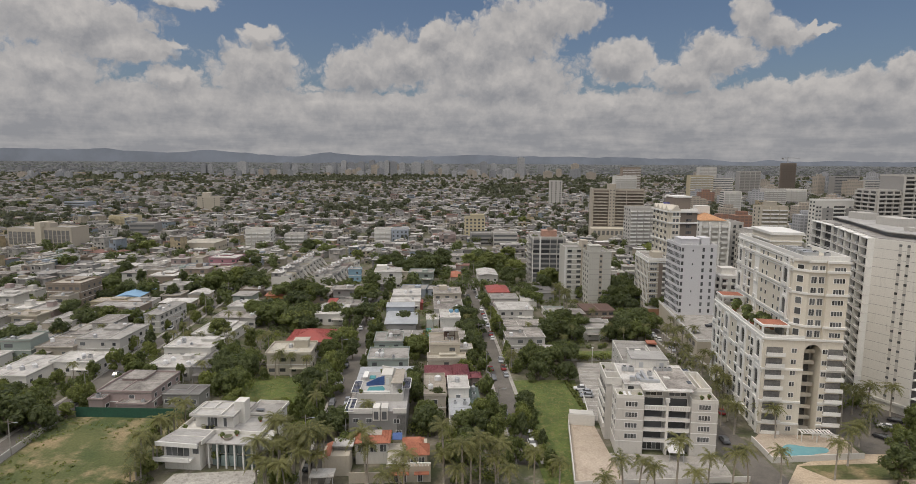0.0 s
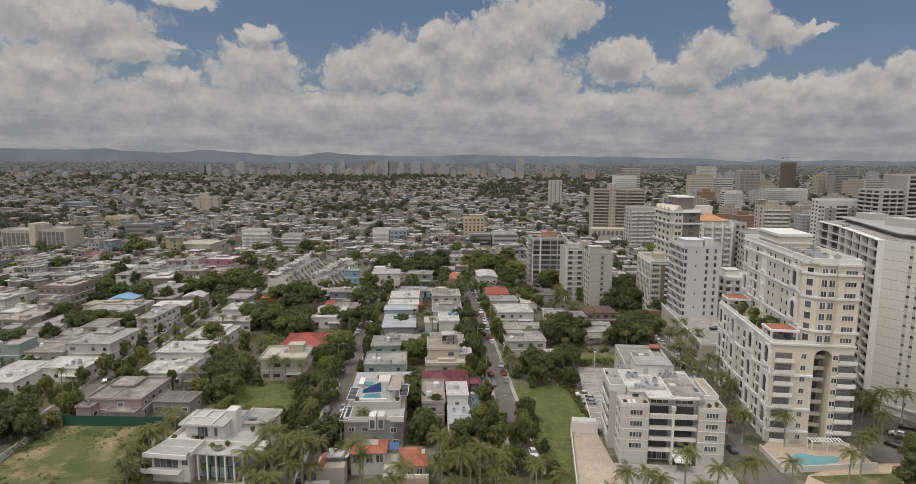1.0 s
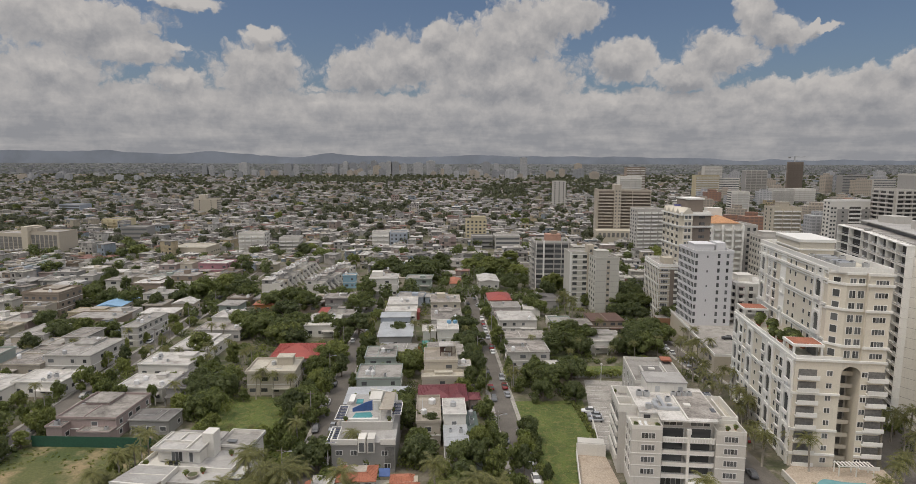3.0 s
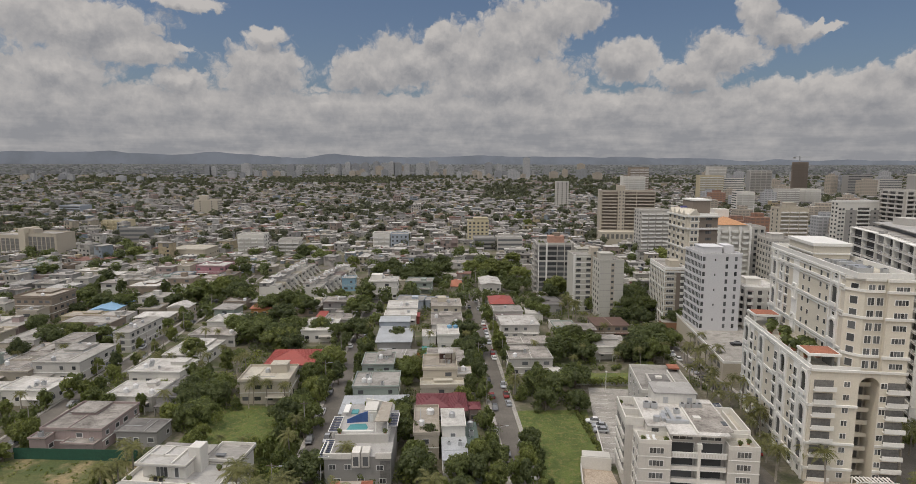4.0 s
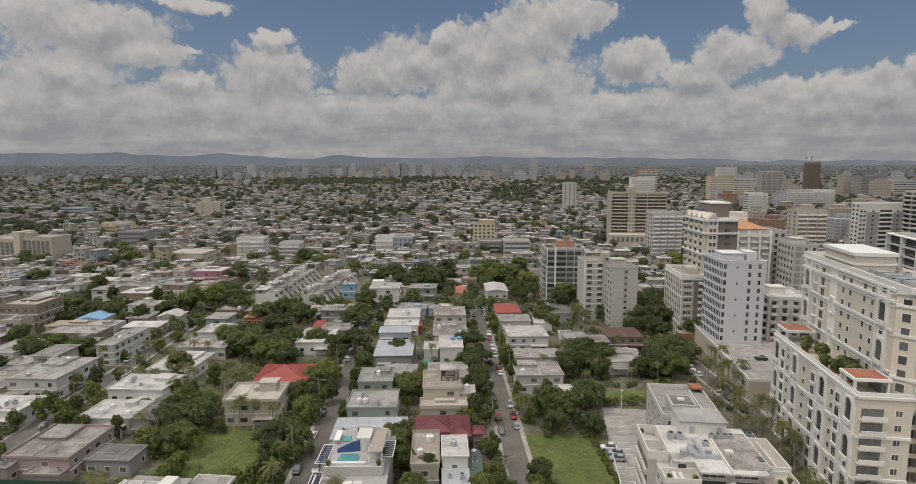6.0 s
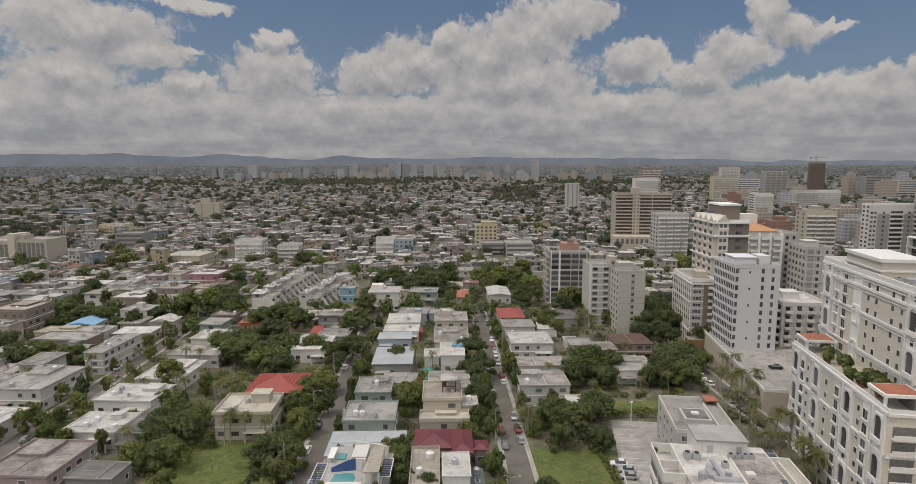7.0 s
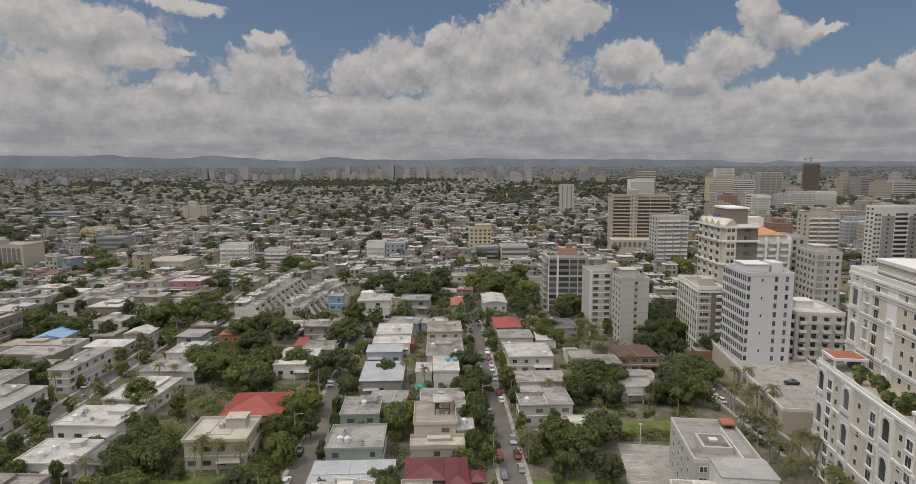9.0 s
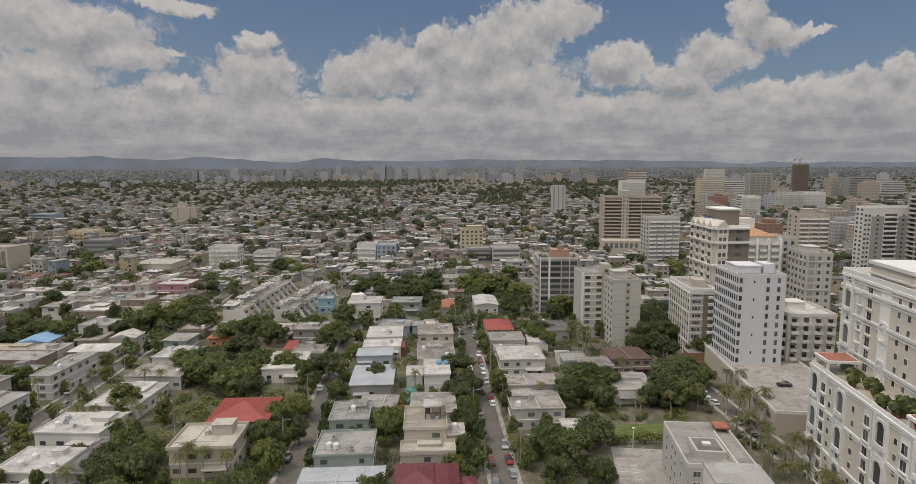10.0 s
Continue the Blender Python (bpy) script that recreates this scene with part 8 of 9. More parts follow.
tree(182.9, 489.9, 8.5, 11.0)
tree(179.1, 507.4, 8.5, 11.0)
tree(178.7, 466.2, 8.5, 11.0)
tree(75.5, 352.7, 6.9, 10.1)
tree(68.7, 344.9, 5.7, 9.3)
tree(101.6, 328.7, 7.3, 10.4)
tree(110.6, 335.6, 8.5, 11.0)
tree(122.8, 350.9, 8.5, 11.0)
tree(97.1, 302.6, 8.3, 11.0)
tree(106.8, 302.3, 7.4, 10.6)
tree(56.0, 316.7, 5.2, 8.9)
tree(84.8, 315.6, 5.2, 8.9)
tree(110.5, 751.7, 8.5, 11.0)
tree(90.4, 714.4, 8.5, 11.0)
tree(110.5, 679.4, 8.5, 11.0)
tree(50.4, 362.1, 6.1, 9.5)
tree(52.1, 307.4, 4.7, 8.5)
tree(114.8, 311.3, 4.3, 8.2)
tree(-114.9, 169.7, 7.7, 10.8)
tree(-114.9, 176.7, 5.4, 9.0)
tree(-113.4, 162.2, 6.9, 10.2)
tree(-105.3, 164.0, 4.5, 8.4)
tree(-104.7, 181.3, 4.4, 8.3)
tree(-123.8, 180.7, 4.4, 8.3)
tree(-24.5, 156.8, 5.2, 8.9)
tree(0.4, 157.9, 5.3, 8.9)
tree(-0.5, 164.3, 4.0, 8.0)
tree(-37.5, 189.7, 5.2, 8.9)
tree(-33.9, 192.5, 4.7, 8.5)
tree(-62.6, 189.2, 4.6, 8.4)
tree(-11.8, 158.3, 3.4, 7.5)
tree(-4.6, 184.3, 4.5, 8.4)
tree(-67.6, 198.3, 4.2, 8.2)
tree(-27.6, 154.9, 3.3, 7.5)
tree(-20.2, 143.7, 3.5, 7.6)
tree(110.5, 127.3, 5.4, 9.0)
tree(121.8, 138.0, 5.0, 8.8)
tree(15.6, 161.5, 3.9, 7.9)
tree(13.7, 155.3, 3.8, 7.8)
tree(10.3, 155.4, 4.2, 8.2)
tree(10.6, 147.7, 3.6, 7.7)
tree(23.2, 154.9, 2.3, 6.8)
tree(25.5, 152.9, 2.8, 7.1)
tree(18.2, 149.3, 4.1, 8.1)
tree(9.3, 140.8, 3.8, 7.9)
tree(22.2, 142.0, 3.4, 7.6)
tree(27.2, 163.3, 2.5, 6.9)
tree(-73.9, 281.7, 8.5, 11.0)
tree(-63.3, 292.5, 8.5, 11.0)
tree(-75.3, 315.3, 7.7, 10.7)
tree(-79.5, 278.5, 6.5, 9.9)
tree(-42.8, 276.1, 4.5, 8.4)
tree(-34.6, 268.7, 5.0, 8.7)
tree(-33.7, 312.4, 5.3, 9.0)
tree(-55.1, 313.9, 6.1, 9.6)
tree(-33.9, 211.2, 4.0, 8.0)
tree(-70.4, 215.3, 5.5, 9.1)
tree(-70.1, 206.8, 4.8, 8.6)
tree(-62.3, 207.9, 3.9, 8.0)
tree(-4.0, 220.5, 4.3, 8.2)
tree(-36.0, 197.1, 2.4, 6.8)
tree(-7.2, 192.5, 2.3, 6.8)
tree(-133.4, 319.3, 4.7, 8.5)
tree(-78.7, 227.3, 3.0, 7.2)
tree(-70.6, 222.8, 2.4, 6.8)
tree(-9.9, 263.8, 4.3, 8.2)

# the great shade trees
for x, y, r, h, k in ((3.0, 386, 10.0, 15.5, 1), (-8.0, 384, 9.0, 13.5, 3), (11.0, 408, 9.5, 14.0, 6), (-3.0, 402, 9.0, 14.5, 8), (-15.0, 392, 7.0, 11.0, 1), (29.5, 413, 8.0, 9.5, 2), (40.0, 411, 9.0, 10.5, 7), (50.0, 408, 9.0, 10.0, 2), (60.0, 402, 8.5, 9.5, 7), (45.0, 420, 8.0, 9.5, 2), (-67.0, 269, 8.2, 11.5, 0), (-57.5, 264, 7.0, 11.0, 3), (-52.0, 257, 6.0, 9.0, 1), (-116.0, 340, 9.5, 14.0, 5), (-108.0, 348, 8.0, 12.0, 2), (-99.0, 343, 8.5, 12.5, 1), (58.0, 248, 9.0, 12.0, 4), (66.0, 252, 6.5, 10.0, 1), (88.0, 250, 9.0, 12.5, 1), (96.0, 258, 7.5, 11.0, 3), (81.0, 244, 6.0, 9.0, 6), (98.0, 320, 9.0, 15.0, 3), (104.5, 310, 8.0, 14.0, 1), (98.5, 300, 7.0, 12.0, 8), (70.0, 353, 5.0, 9.0, 2), (56.5, 300, 5.0, 8.5, 0), (51.0, 357, 5.0, 8.0, 1), (75.0, 326, 5.0, 8.0, 6), (92.0, 292, 5.5, 9.0, 1), (-4.0, 241, 5.0, 5.5, 10), (-83.0, 222, 3.0, 4.0, 10)):
    tree(x, y, r, h, k)
for x, y, r, k in ((17.6, 226, 4.4, 1), (19.2, 234, 4.6, 3), (17.8, 243, 4.2, 8), (20.2, 251, 4.0, 1), (19.4, 219, 3.8, 6), (15.0, 248, 3.6, 3)):
    tree(x, y, r, 8.5, k)
house(56.5, 68.0, 310, 326, 5.0, GREY, R_DARK, "low house with dark weathered flat roofs", bits=1, porch=False)
house(57.0, 62.0, 279, 288, 3.2, WHITE, R_WHITE, "small white shed among trees", bits=0, porch=False, wins=False)
for x, y in ((69.0, 292), (67.6, 294), (72.0, 298)):
    palm(x, y, 1.35)


def back_garden_trees():
    """Single dark crowns in the yards of the back streets."""
    rng = random.Random(52)
    made = 0
    while made < 34:
        x, y = rng.uniform(-265, -112), rng.uniform(215, 430)
        if abs(x) > 0.7 * y + 10 or taken(x - 1.5, x + 1.5, y - 1.5, y + 1.5, 0.0):
            continue
        tree(x, y, rng.uniform(3.0, 5.8), rng.uniform(6.0, 9.5), rng.choice((1, 3, 6, 8, 0, 5)))
        made += 1
    for i in range(9):
        tree(-113.6 + 0.5 * math.sin(i * 2.0), 205 + i * 14.5, 2.6 + 0.6 * math.sin(i * 1.3), 6.0 + math.sin(i))
        tree(-104.8, 212 + i * 15.5, 2.4 + 0.6 * math.sin(i * 1.7), 5.6 + math.sin(i * 2))


back_garden_trees()

# palms
palm(-51.0, 204.7, 0.89)
palm(-46.4, 203.2, 0.89)
palm(-41.5, 204.3, 0.89)
palm(-99.6, 246.3, 0.78)
palm(-15.2, 158.9, 1.01)
palm(-30.9, 165.5, 1.01)
palm(-32.7, 181.0, 0.89)
palm(30.4, 206.7, 0.89)
palm(107.2, 252.4, 0.78)
palm(109.2, 246.2, 0.89)
palm(97.2, 235.2, 0.89)
palm(101.7, 223.0, 0.78)
palm(120.3, 256.3, 0.78)
palm(101.2, 231.5, 0.89)
palm(89.5, 212.8, 0.89)
palm(90.4, 201.8, 0.89)
palm(92.7, 196.7, 0.89)
palm(90.8, 187.5, 0.89)
palm(91.0, 178.2, 0.78)
palm(94.0, 179.1, 0.89)
palm(83.6, 159.5, 1.01)
palm(85.4, 155.1, 1.01)
palm(86.3, 204.6, 0.78)
palm(92.9, 211.2, 0.78)
palm(96.8, 178.0, 0.78)
palm(96.0, 208.3, 0.89)
palm(115.9, 240.0, 0.78)
palm(75.4, 193.8, 0.78)
palm(10.0, 128.6, 1.09)
palm(15.9, 129.9, 1.09)
palm(24.4, 128.0, 1.09)
palm(43.9, 125.1, 1.25)
palm(50.8, 124.1, 1.09)
palm(57.9, 128.9, 1.25)
palm(64.9, 127.9, 1.09)
palm(69.7, 126.2, 1.25)
palm(72.9, 125.3, 1.09)
palm(38.2, 120.5, 1.09)
palm(18.2, 125.4, 1.09)
palm(29.2, 123.6, 1.09)
palm(93.8, 155.9, 1.01)
palm(94.3, 150.5, 1.16)
palm(84.7, 154.1, 1.01)
palm(95.3, 181.2, 0.89)
palm(89.6, 173.1, 0.78)
palm(87.5, 163.0, 1.01)
palm(123.4, 169.2, 0.78)
palm(126.5, 165.3, 1.16)
palm(125.4, 159.3, 1.16)
palm(114.3, 145.7, 1.01)
palm(136.1, 162.4, 1.16)
palm(96.5, 129.7, 1.09)
palm(82.7, 128.7, 1.09)
palm(104.2, 136.0, 1.09)
palm(58.1, 121.0, 1.09)
palm(46.7, 122.9, 1.09)
palm(-66.3, 148.0, 1.16)
palm(-66.7, 143.6, 1.01)
palm(-64.7, 151.7, 1.16)
palm(-63.8, 156.6, 1.16)
palm(-67.8, 140.3, 1.16)
palm(-67.5, 136.3, 1.09)
palm(-36.0, 141.5, 1.01)
palm(-30.7, 134.8, 1.09)
palm(-29.1, 141.3, 1.01)
palm(-34.9, 146.8, 1.01)
palm(-35.5, 133.5, 1.09)
palm(-25.3, 133.0, 1.09)
palm(-28.3, 130.2, 1.09)
palm(-31.2, 127.5, 1.09)
palm(-13.6, 132.6, 1.09)
palm(-6.0, 126.4, 1.09)
palm(4.0, 131.9, 1.09)
palm(-9.4, 123.8, 1.09)
palm(6.6, 125.9, 1.09)
palm(-37.5, 127.7, 1.09)
palm(-34.7, 124.9, 1.09)
palm(-32.3, 123.4, 1.09)
palm(-24.7, 137.7, 1.09)
palm(-161.5, 250.2, 0.78)
palm(-148.3, 245.0, 0.78)
palm(-51.6, 201.9, 0.78)
palm(67.9, 310.4, 0.78)
palm(73.3, 316.8, 0.89)
palm(222.8, 400.3, 0.78)
palm(108.3, 302.4, 0.78)


# palms along the shore and round the villas
palm(-26.8, 131.9, 1.40)
palm(-14.0, 133.0, 1.40)
palm(-5.2, 127.8, 1.40)
palm(4.1, 133.4, 1.40)
palm(8.1, 127.8, 1.40)
palm(12.3, 130.3, 1.40)
palm(16.6, 132.3, 1.40)
palm(-31.7, 137.5, 1.33)
palm(-27.1, 134.5, 1.33)
palm(-36.5, 144.9, 1.23)
palm(-36.3, 130.0, 1.33)
palm(-39.3, 151.7, 1.23)
palm(-27.7, 145.6, 1.23)
palm(-69.6, 165.0, 0.81)
palm(-67.3, 154.7, 0.81)
palm(-65.0, 141.9, 0.81)
palm(-69.2, 145.0, 0.81)
palm(-66.0, 135.5, 0.87)
palm(-66.2, 131.1, 0.87)
palm(-70.8, 172.0, 0.62)
palm(29.8, 206.6, 1.05)

tree(137.0, 152.0, 5.0, 10.0)
tree(133.0, 146.5, 3.6, 8.5)
palm(118.0, 158.0, 1.30)
palm(122.0, 152.0, 1.23)
palm(109.0, 141.5, 1.17)
palm(127.0, 160.0, 1.30)
# palms along the lane beside the ivory tower
palm(97.2, 232.9, 1.02)
palm(103.1, 230.5, 1.02)
palm(107.9, 230.4, 1.02)
palm(95.7, 211.7, 1.02)
palm(92.6, 210.9, 1.02)
palm(97.0, 200.2, 1.02)
palm(98.1, 195.6, 1.02)
palm(88.3, 194.5, 1.02)
palm(86.9, 185.0, 1.02)
palm(92.2, 179.9, 1.02)
palm(96.3, 224.7, 1.02)
palm(93.5, 182.3, 1.02)
palm(92.9, 175.7, 1.02)
palm(97.6, 178.4, 1.02)

# undergrowth and smaller trees in the gardens
def undergrowth():
    rng = random.Random(8)
    shrubs = [Geo(), Geo(), Geo()]
    count = 0
    y = 118.0
    while y < 430:
        x = -0.72 * y - 30
        while x < 0.8 * y + 20:
            px, py = x + rng.uniform(-2.5, 2.5), y + rng.uniform(-2.5, 2.5)
            x += 4.2 if y < 260 else 6.5
            road = any(abs(px - s) < 4.6 for s, a, b in STREETS if a < py < b) or 340 < py < 349 or 440 < py < 451
            open_ground = (29 < px < 71.5 and 126 < py < 199) or (47 < px < 73 and py < 215) or (-102 < px < -70 and 112 < py < 177) or (51 < px < 92 and 217 < py < 229) or (-20 < px and py < 131) or (76 < px < 86 and py < 205) or (46 < px < 86 and py < 150) or (76 < px < 124 and py < 146) or (-63 < px < -39 and py < 143) or (32 < px < 84 and 450 < py < 493) or (-57 < px < -40 and 176 < py < 203)
            if road or open_ground:
                continue
            r = rng.uniform(0.9, 2.3)
            if taken(px - r, px + r, py - r, py + r, -0.6):
                continue
            q = rng.random()
            if q < (0.2 if py < 165 else 0.12 if py < 260 else 0.2) and count < 80 and not (-56 < px < -36 and 170 < py < 192):
                tree(px, py, rng.uniform(1.9, 3.4), rng.uniform(4.5, 8.0))
                count += 1
            elif q < (0.26 if py < 150 else 0.135 if py < 260 else 0.21) and py < 270 and not (-56 < px < -36 and 170 < py < 192):
                palm(px, py, rng.uniform(0.7, 0.95))
            elif q < 0.74:
                pick = shrubs[rng.choice((0, 0, 1, 1, 2))]
                for j in range(3):
                    leaf_quads(pick, (px + rng.uniform(-1.4, 1.4), py + rng.uniform(-1.4, 1.4), r * 0.75), r, 42, 0.46, rng)
        y += 4.2 if y < 260 else 6.0
    for g, m, lab in zip(shrubs, (LEAF, LEAF_DARK, LEAF_LIME), ("dense green garden shrubs between the houses", "dark garden shrubs and hedges between the houses", "light green garden shrubs between the houses")):
        single("garden_shrubs", g, m, lab, "shrubs", kind="stuff")


undergrowth()
for x, y0, step in ((20.6, 204, 13.5), (30.9, 222, 15.0), (-21.6, 206, 15.0), (-31.0, 206, 13.0), (-31.4, 146, 9.0)):
    for i in range(8):
        if y0 + i * step < 338:
            tree(x + 0.6 * math.sin(i * 2.1), y0 + i * step, 2.6 + 0.7 * math.sin(i * 1.7 + x), 6.6 + math.sin(i * 3.1 + x))


# feathery bushes between the street and the green field
for i in range(10):
    tree(29.9 + 0.5 * math.sin(i * 2.3), 134 + i * 4.6, 2.0 + 0.5 * math.sin(i * 1.9), 4.2 + 0.9 * math.sin(i * 2.7))
tree(-58.5, 176.5, 3.2, 5.5)
tree(-55.0, 200.5, 2.2, 4.2)
palm(-50.5, 175.0, 0.6)
palm(-44.5, 172.5, 0.55)
tree(-113.5, 166.0, 6.5, 11.0, 1)
tree(-119.0, 173.0, 5.5, 10.0, 3)
tree(-158.0, 236.0, 7.5, 12.0, 1)
tree(-149.0, 247.0, 4.5, 9.0, 6)


def tufts():
    """Long grass standing in the two open fields."""
    rng = random.Random(12)
    g = Geo()
    for n, x0, x1, y0, y1, h in ((2600, 28.5, 50, 130, 196, 0.16), (1500, -63, -35, 162, 203, 0.22)):
        for _ in range(n):
            x, y = rng.uniform(x0, x1), rng.uniform(y0, y1)
            if x0 > 0 and x > 34 + (y - 128) * 0.25:
                continue
            if x0 < -100 and noise.noise(Vector((x * 0.07, y * 0.07, 5.0))) > 0.12:
                continue
            a, k = rng.uniform(0, 6.28), h * rng.uniform(0.5, 1.5)
            dx, dy = math.cos(a) * 0.09, math.sin(a) * 0.09
            g.faces([(x - dx, y - dy, 0.06), (x + dx, y + dy, 0.06), (x + dx * 1.5 - dy * 0.4, y + dy * 1.5 + dx * 0.4, k), (x - dx * 1.5 - dy * 0.4, y - dy * 1.5 + dx * 0.4, k * 0.8)], [(0, 1, 2, 3)])
    weeds = Geo()
    for _ in range(420):
        x, y = rng.uniform(-103, -69), rng.uniform(114, 171)
        if noise.noise(Vector((x * 0.07, y * 0.07, 5.0))) < 0.05 or x < -98:
            r = rng.uniform(0.3, 0.8)
            leaf_quads(weeds, (x, y, 0.15), r, 16, 0.3, rng, 0.45)
    single("weeds", weeds, LEAF_LIME, "low green weeds on the vacant plot", "weeds", kind="stuff")
    single("grass_tufts", g, LEAF_GRASS, "tufts of long grass in the open fields", "grass", kind="stuff")


tufts()

# the far city: thousands of low houses and tree clumps
def in_view(x, y, pad=60):
    return -0.80 * y - pad < x < 0.92 * y + pad


def woods(x, y):
    """How wooded the far plain is, 0 to 1: some dark belts and a general patchiness."""
    az = math.degrees(math.atan2(x, y))
    w = 0.55 * max(0.0, noise.noise(Vector((x * 0.006, y * 0.004, 2.0))) - 0.05) * 2.2
    for a0, a1, y0, y1 in ((-15.0, -2.5, 1950, 2600), (5.0, 9.0, 1150, 1750), (-3.0, 3.5, 2450, 2800), (-38, -31, 640, 820), (-30, -20, 2000, 2500), (10, 22, 2000, 2500)):
        if a0 < az < a1 and y0 < y < y1:
            w = max(w, 0.75 + 0.3 * noise.noise(Vector((x * 0.01, y * 0.01, 7.0))))
    return min(1.0, w)


def far_city():
    rng = random.Random(21)
    walls, roofs, glass, green, shade, near = Geo(), Geo(), Geo(), Geo(), Geo(), Geo()
    y = 352.0
    while y < 3000:
        step = 12.4 + max(0.0, y - 430) * 0.0062
        x = -0.80 * y - 60
        while x < 0.92 * y + 60:
            w, d = rng.uniform(0.5, 0.95) * step, rng.uniform(0.5, 0.85) * step
            cx, cy = x + rng.uniform(-3, 3), y + rng.uniform(-4, 4)
            x += step * rng.uniform(0.85, 1.2)
            if taken(cx - w / 2, cx + w / 2, cy - d / 2, cy + d / 2, 0.5):
                continue
            if y < 442 and (any(abs(cx - s) < w / 2 + 5 for s, a, b in STREETS if a < cy < b) or any(a < cx + w / 2 and cx - w / 2 < b and c < cy + d / 2 and cy - d / 2 < e for a, b, c, e in NO_BUILDING)):
                continue
            if 439 < cy + d / 2 and cy - d / 2 < 452 and -425 < cx < 215:
                continue
            if rng.random() < 0.10 + woods(cx, cy) * 0.95 + 0.25 * max(0.0, min(1.0, (y - 1300) / 1700)):
                continue
            if abs((cx + 26.5) % 52 - 26) < 3 and rng.random() < 0.7:
                continue
            h = rng.choice((3.2, 3.4, 3.6, 3.8, 4.2, 6.2, 6.6)) + (rng.random() < 0.05) * rng.uniform(2, 7)
            a = radians(-18 if cx < -60 else -4) + rng.uniform(-0.08, 0.08)
            ca, sa = math.cos(a), math.sin(a)

            def put(g, bx0, bx1, by0, by1, z0, z1):
                o = len(g.v)
                g.box(bx0, bx1, by0, by1, z0, z1)
                g.v[o:] = [(cx + px * ca - py * sa, cy + px * sa + py * ca, pz) for px, py, pz in g.v[o:]]
            put(walls, -w / 2, w / 2, -d / 2, d / 2, 0, h)
            put(roofs, -w / 2 - 0.3, w / 2 + 0.3, -d / 2 - 0.3, d / 2 + 0.3, h, h + 0.3)
            if y < 1500 and rng.random() < 0.6:
                # a lower or higher part of the roof in another coat
                u0 = rng.uniform(-w / 2, w * 0.1)
                put(roofs, u0, u0 + w * rng.uniform(0.25, 0.5), -d * 0.3, d * 0.45, h + 0.3, h + rng.uniform(0.5, 1.0))
            if rng.random() < 0.25:
                u, v = rng.uniform(-w / 4, w / 4), rng.uniform(-d / 4, d / 4)
                put(walls, u - 1.6, u + 1.6, v - 1.6, v + 1.6, h + 0.3, h + rng.uniform(1.3, 2.6))
            if rng.random() < 0.55:
                u = rng.uniform(-w / 4, w / 4)
                lo = h * rng.uniform(0.35, 0.8)
                put(walls, u - w * 0.22, u + w * 0.22, -d / 2 - 2.4, -d / 2, 0, lo)
                put(roofs, u - w * 0.24, u + w * 0.24, -d / 2 - 3.0, -d / 2, lo, lo + 0.25)
            # a porch's shade, painted as a dark strip on the front wall
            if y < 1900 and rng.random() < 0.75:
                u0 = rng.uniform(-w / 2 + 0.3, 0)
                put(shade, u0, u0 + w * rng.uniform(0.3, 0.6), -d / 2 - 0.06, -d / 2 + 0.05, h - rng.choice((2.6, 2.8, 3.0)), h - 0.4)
            if y < 900:
                for _ in range(rng.randrange(4)):
                    u, v = rng.uniform(-w / 2 + 1, w / 2 - 1), rng.uniform(-d / 2 + 1, d / 2 - 1)
                    k = rng.uniform(0.4, 0.8)
                    put(roofs, u - k, u + k, v - k, v + k, h + 0.3, h + rng.uniform(0.7, 1.5))
            if y < 1300:
                for s in range(max(1, int(h / 3.1))):
                    n = max(1, int(w / 3.2))
                    for i in range(n):
                        if rng.random() < 0.75:
                            u = -w / 2 + (i + 0.5) * w / n
                            k = rng.uniform(0.45, 0.95)
                            put(glass, u - k, u + k, -d / 2 - 0.05, -d / 2 + 0.05, s * 3.1 + rng.uniform(0.6, 1.1), s * 3.1 + 2.3)
        y += step * rng.uniform(0.88, 1.08)
    for name, g, m, lab in (("far_house_walls", walls, WALLS_FAR, "walls of hundreds of low concrete houses"), ("far_house_roofs", roofs, ROOFS_FAR, "flat pale roofs of hundreds of low houses"), ("far_house_windows", glass, GLASS, "dark windows of the far houses"), ("far_house_porches", shade, SHADE, "dark sheets with the shade of porches on the far houses")):
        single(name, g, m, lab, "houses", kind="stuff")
    y = 300.0
    while y < 3000:
        step = 10.5 + (y - 300) * 0.0115
        x = -0.80 * y - 60
        while x < 0.92 * y + 60:
            cx, cy = x + rng.uniform(-5, 5), y + rng.uniform(-5, 5)
            w = woods(cx, cy)
            x += step * rng.uniform(0.7, 1.4) * (0.6 if w > 0.6 else 1.0)
            if rng.random() > 0.40 + w * 0.9 + 0.15 * max(0.0, min(1.0, (y - 1200) / 1500)):
                continue
            r = rng.uniform(1.8, 4.8) * (1 + 0.5 * min(1, y / 1500))
            if y < 440 and taken(cx - r * 0.7, cx + r * 0.7, cy - r * 0.7, cy + r * 0.7, 0.0):
                continue
            k = 190 if y < 560 else 105 if y < 800 else 54 if y < 1400 else 24
            for j in range(3):
                leaf_quads(near if y < 520 else green, (cx + rng.uniform(-.5, .5) * r, cy + rng.uniform(-.5, .5) * r, r * rng.uniform(0.8, 1.35)), r * 0.7, k // 3, r * (0.25 if k == 190 else 0.38 if k == 105 else 0.55 if k == 54 else 0.9), rng)
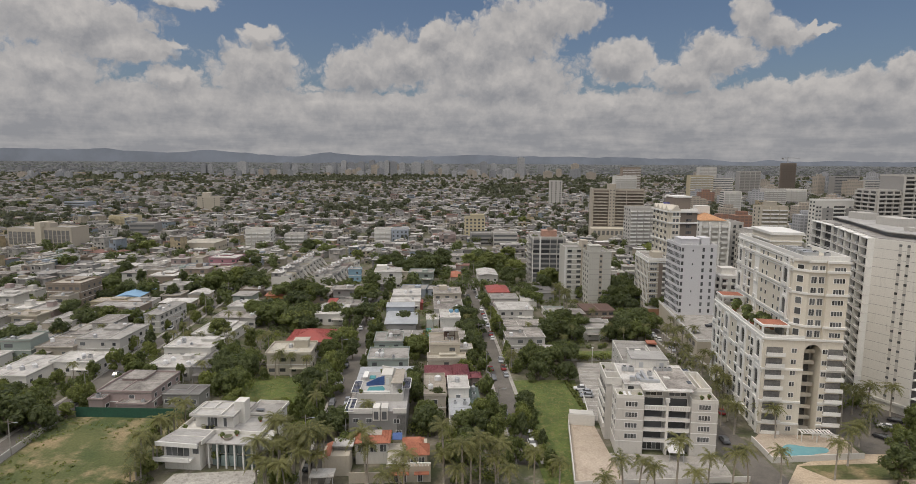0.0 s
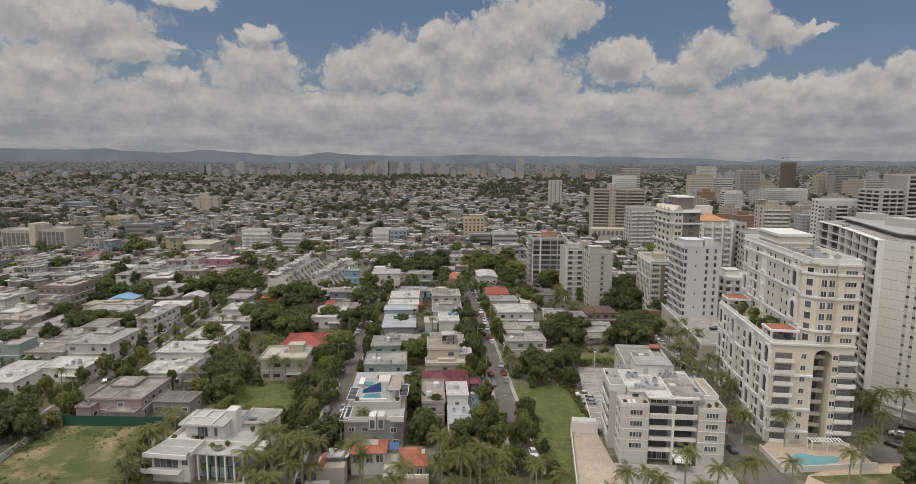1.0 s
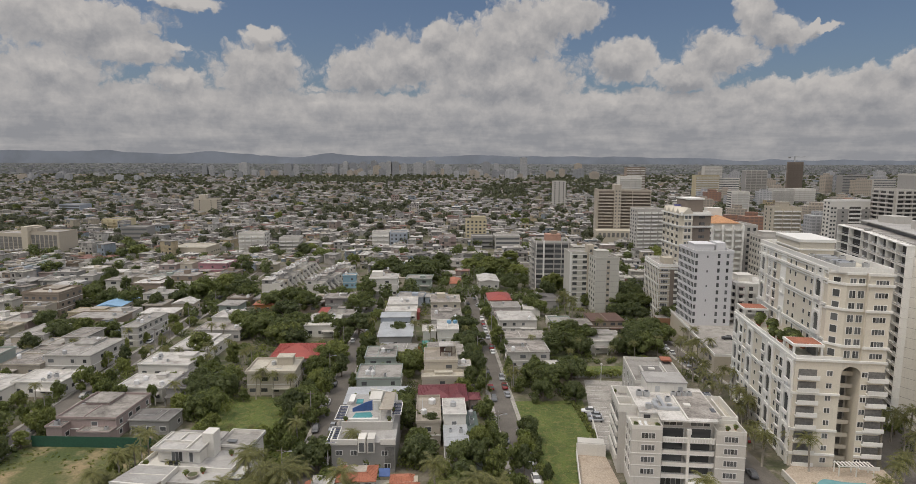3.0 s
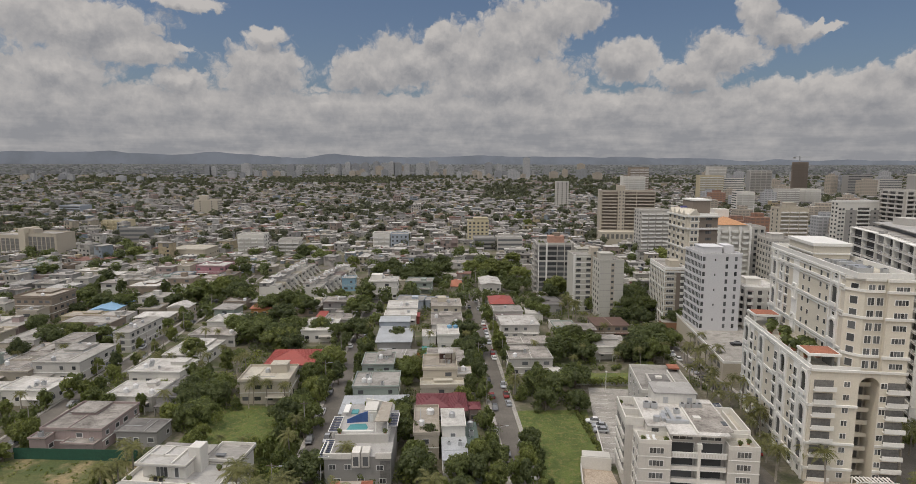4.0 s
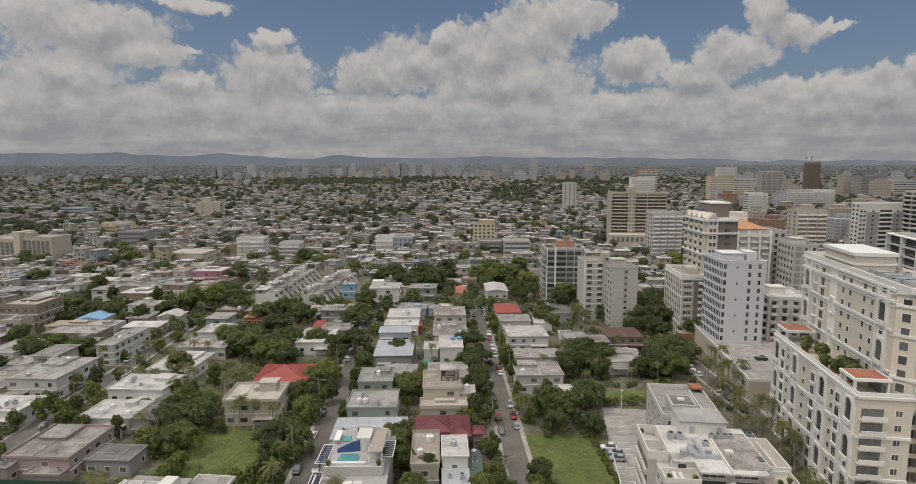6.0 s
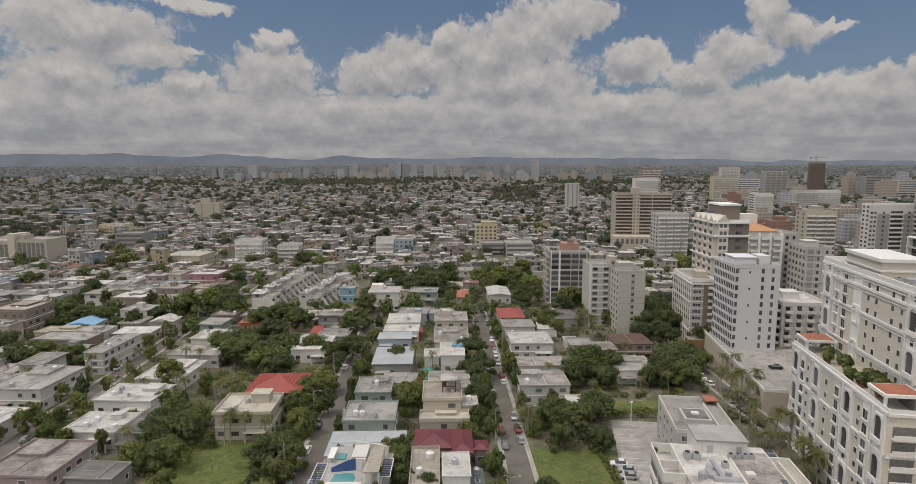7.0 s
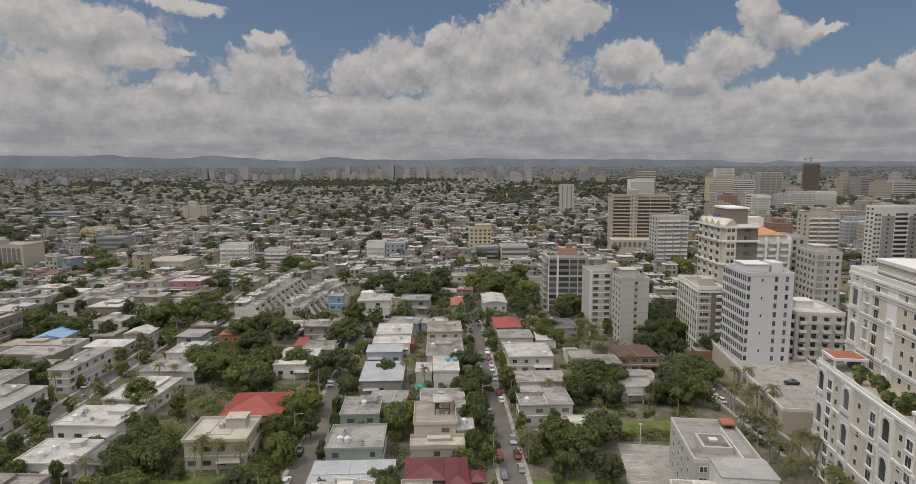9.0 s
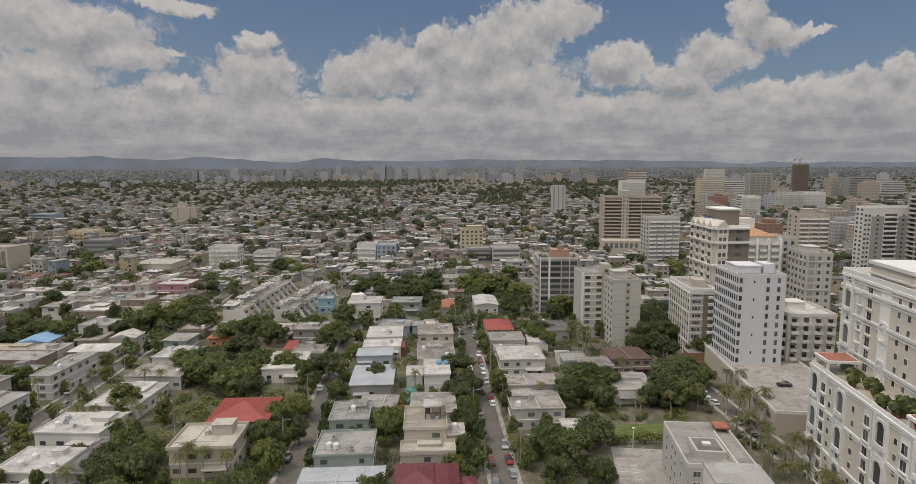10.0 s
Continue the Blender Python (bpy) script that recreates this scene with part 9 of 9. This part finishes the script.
        y += step * rng.uniform(0.75, 1.05)
    single("back_street_trees", near, LEAF_DARK, "garden trees between the back streets", "trees", kind="stuff")
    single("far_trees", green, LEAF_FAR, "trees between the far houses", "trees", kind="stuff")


far_city()


def far_plain():
    """Specks of town and woodland on the plain before the hills."""
    rng = random.Random(33)
    town, wood = Geo(), Geo()
    y = 3000.0
    while y < 4640:
        small = 1.0 / (1.0 + 1.6 * (y - 3000) / 1700)
        z = far_rise(y)
        x = -0.80 * y
        while x < 0.92 * y:
            x += rng.uniform(9, 34)
            built = noise.noise(Vector((x * 0.0022, y * 0.006, 4.0)))
            if rng.random() < 0.34 + 0.9 * built:
                w, h = rng.uniform(12, 34) * small, rng.uniform(4, 9) * small
                if rng.random() < 0.06:
                    h *= 3.2
                town.box(x - w / 2, x + w / 2, y, y + 12, z - 6, z + h)
            elif rng.random() < 0.62:
                r = rng.uniform(8, 16) * small
                leaf_quads(wood, (x, y, z + r * 0.1), r, 14, r * 0.6, rng, 0.3)
        y += rng.uniform(26, 44) * (0.7 + 0.5 * small)
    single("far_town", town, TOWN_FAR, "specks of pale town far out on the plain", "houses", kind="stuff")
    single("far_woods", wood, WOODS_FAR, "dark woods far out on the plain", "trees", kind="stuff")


far_plain()

# distant skyline
def storeyed(name, colour):
    """Paint crossed by dark rows of windows, three metres apart."""
    def make(n, bsdf):
        p = n.add("ShaderNodeSeparateXYZ")
        n.put(p.inputs[0], where(n))
        row = n.range(n.math("FRACT", n.math("DIVIDE", p.outputs[2], 3.1)), 0.42, 0.5)
        col = n.range(n.math("FRACT", n.math("DIVIDE", n.math("ADD", p.outputs[0], p.outputs[1]), 4.3)), 0.25, 0.35)
        n.put(bsdf.inputs["Base Color"], n.mix(n.math("MULTIPLY", row, n.math("MULTIPLY", col, 0.5)), colour, (0.10, 0.10, 0.11)))
        bsdf.inputs["Roughness"].default_value = 0.8
    return material(name, make)


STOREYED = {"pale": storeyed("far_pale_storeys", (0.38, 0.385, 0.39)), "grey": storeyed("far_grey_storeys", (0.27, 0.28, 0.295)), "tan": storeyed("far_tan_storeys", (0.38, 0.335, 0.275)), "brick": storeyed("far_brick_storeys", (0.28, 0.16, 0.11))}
def far_tower(x, y, w, d, h, wall, rot=0.0):
    a, b, c, e = w / 2, d / 2, w / 4, d / 4
    v = [(-a, -b, 0), (a, -b, 0), (a, b, 0), (-a, b, 0), (-a, -b, h), (a, -b, h), (a, b, h), (-a, b, h), (-c, -e, h), (c, -e, h), (c, e, h), (-c, e, h), (-c, -e, h + 4), (c, -e, h + 4), (c, e, h + 4), (-c, e, h + 4)]
    f = [(i, (i + 1) % 4, 4 + (i + 1) % 4, 4 + i) for i in range(4)] + [(4 + i, 4 + (i + 1) % 4, 8 + (i + 1) % 4, 8 + i) for i in range(4)] + [(8 + i, 8 + (i + 1) % 4, 12 + (i + 1) % 4, 12 + i) for i in range(4)] + [(12, 13, 14, 15)]
    single("distant_tower", Geo().faces(v, f), wall, "pale distant high-rise among low houses", "high-rise", "distant skyline", at=pose(x, y, 0, 0, 0, rot))


rng_sky = random.Random(40)
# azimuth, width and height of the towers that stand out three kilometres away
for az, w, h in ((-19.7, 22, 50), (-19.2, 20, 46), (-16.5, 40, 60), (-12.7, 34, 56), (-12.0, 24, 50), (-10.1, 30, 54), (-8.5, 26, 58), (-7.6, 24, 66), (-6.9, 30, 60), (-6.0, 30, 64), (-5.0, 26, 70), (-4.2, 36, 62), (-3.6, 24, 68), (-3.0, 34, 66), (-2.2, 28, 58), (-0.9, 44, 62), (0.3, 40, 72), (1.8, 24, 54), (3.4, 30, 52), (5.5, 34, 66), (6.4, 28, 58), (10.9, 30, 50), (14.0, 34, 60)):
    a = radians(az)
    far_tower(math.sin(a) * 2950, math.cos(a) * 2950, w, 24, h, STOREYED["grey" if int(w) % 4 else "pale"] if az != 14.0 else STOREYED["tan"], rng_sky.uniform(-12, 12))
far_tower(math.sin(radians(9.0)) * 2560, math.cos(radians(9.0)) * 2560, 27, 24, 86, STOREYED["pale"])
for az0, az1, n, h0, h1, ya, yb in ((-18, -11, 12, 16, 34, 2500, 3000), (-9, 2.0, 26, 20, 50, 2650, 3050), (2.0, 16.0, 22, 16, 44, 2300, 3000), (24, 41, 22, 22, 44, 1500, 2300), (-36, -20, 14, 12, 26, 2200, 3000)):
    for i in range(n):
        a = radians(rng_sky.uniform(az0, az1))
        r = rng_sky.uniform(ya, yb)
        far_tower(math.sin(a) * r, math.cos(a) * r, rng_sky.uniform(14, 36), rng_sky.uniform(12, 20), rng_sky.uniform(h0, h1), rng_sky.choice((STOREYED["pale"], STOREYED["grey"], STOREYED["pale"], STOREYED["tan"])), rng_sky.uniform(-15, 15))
for i in range(34):
    a, r = radians(rng_sky.uniform(24.5, 40.5)), rng_sky.uniform(600, 1400)
    w, d = rng_sky.uniform(14, 32), rng_sky.uniform(12, 18)
    x, y = math.sin(a) * r, math.cos(a) * r
    if not taken(x - w / 2, x + w / 2, y - d / 2, y + d / 2, 2.0):
        far_tower(x, y, w, d, rng_sky.uniform(9, 17) + r * 0.011, STOREYED[rng_sky.choice(("pale", "pale", "grey", "tan", "tan", "brick"))], rng_sky.uniform(-12, 4))
cr = thing("tower_crane", 800, 1300, 72.5, 0, "thin tower crane on top of an unfinished tower", "crane")
part("mast", Geo().box(-1, 1, -1, 1, 0, 14), METAL, cr)
part("jib", Geo().box(-14, 26, -0.8, 0.8, 11, 12.4), METAL, cr)
part("counterweight", Geo().box(-14, -10, -1.2, 1.2, 8.5, 11), GREY, cr)
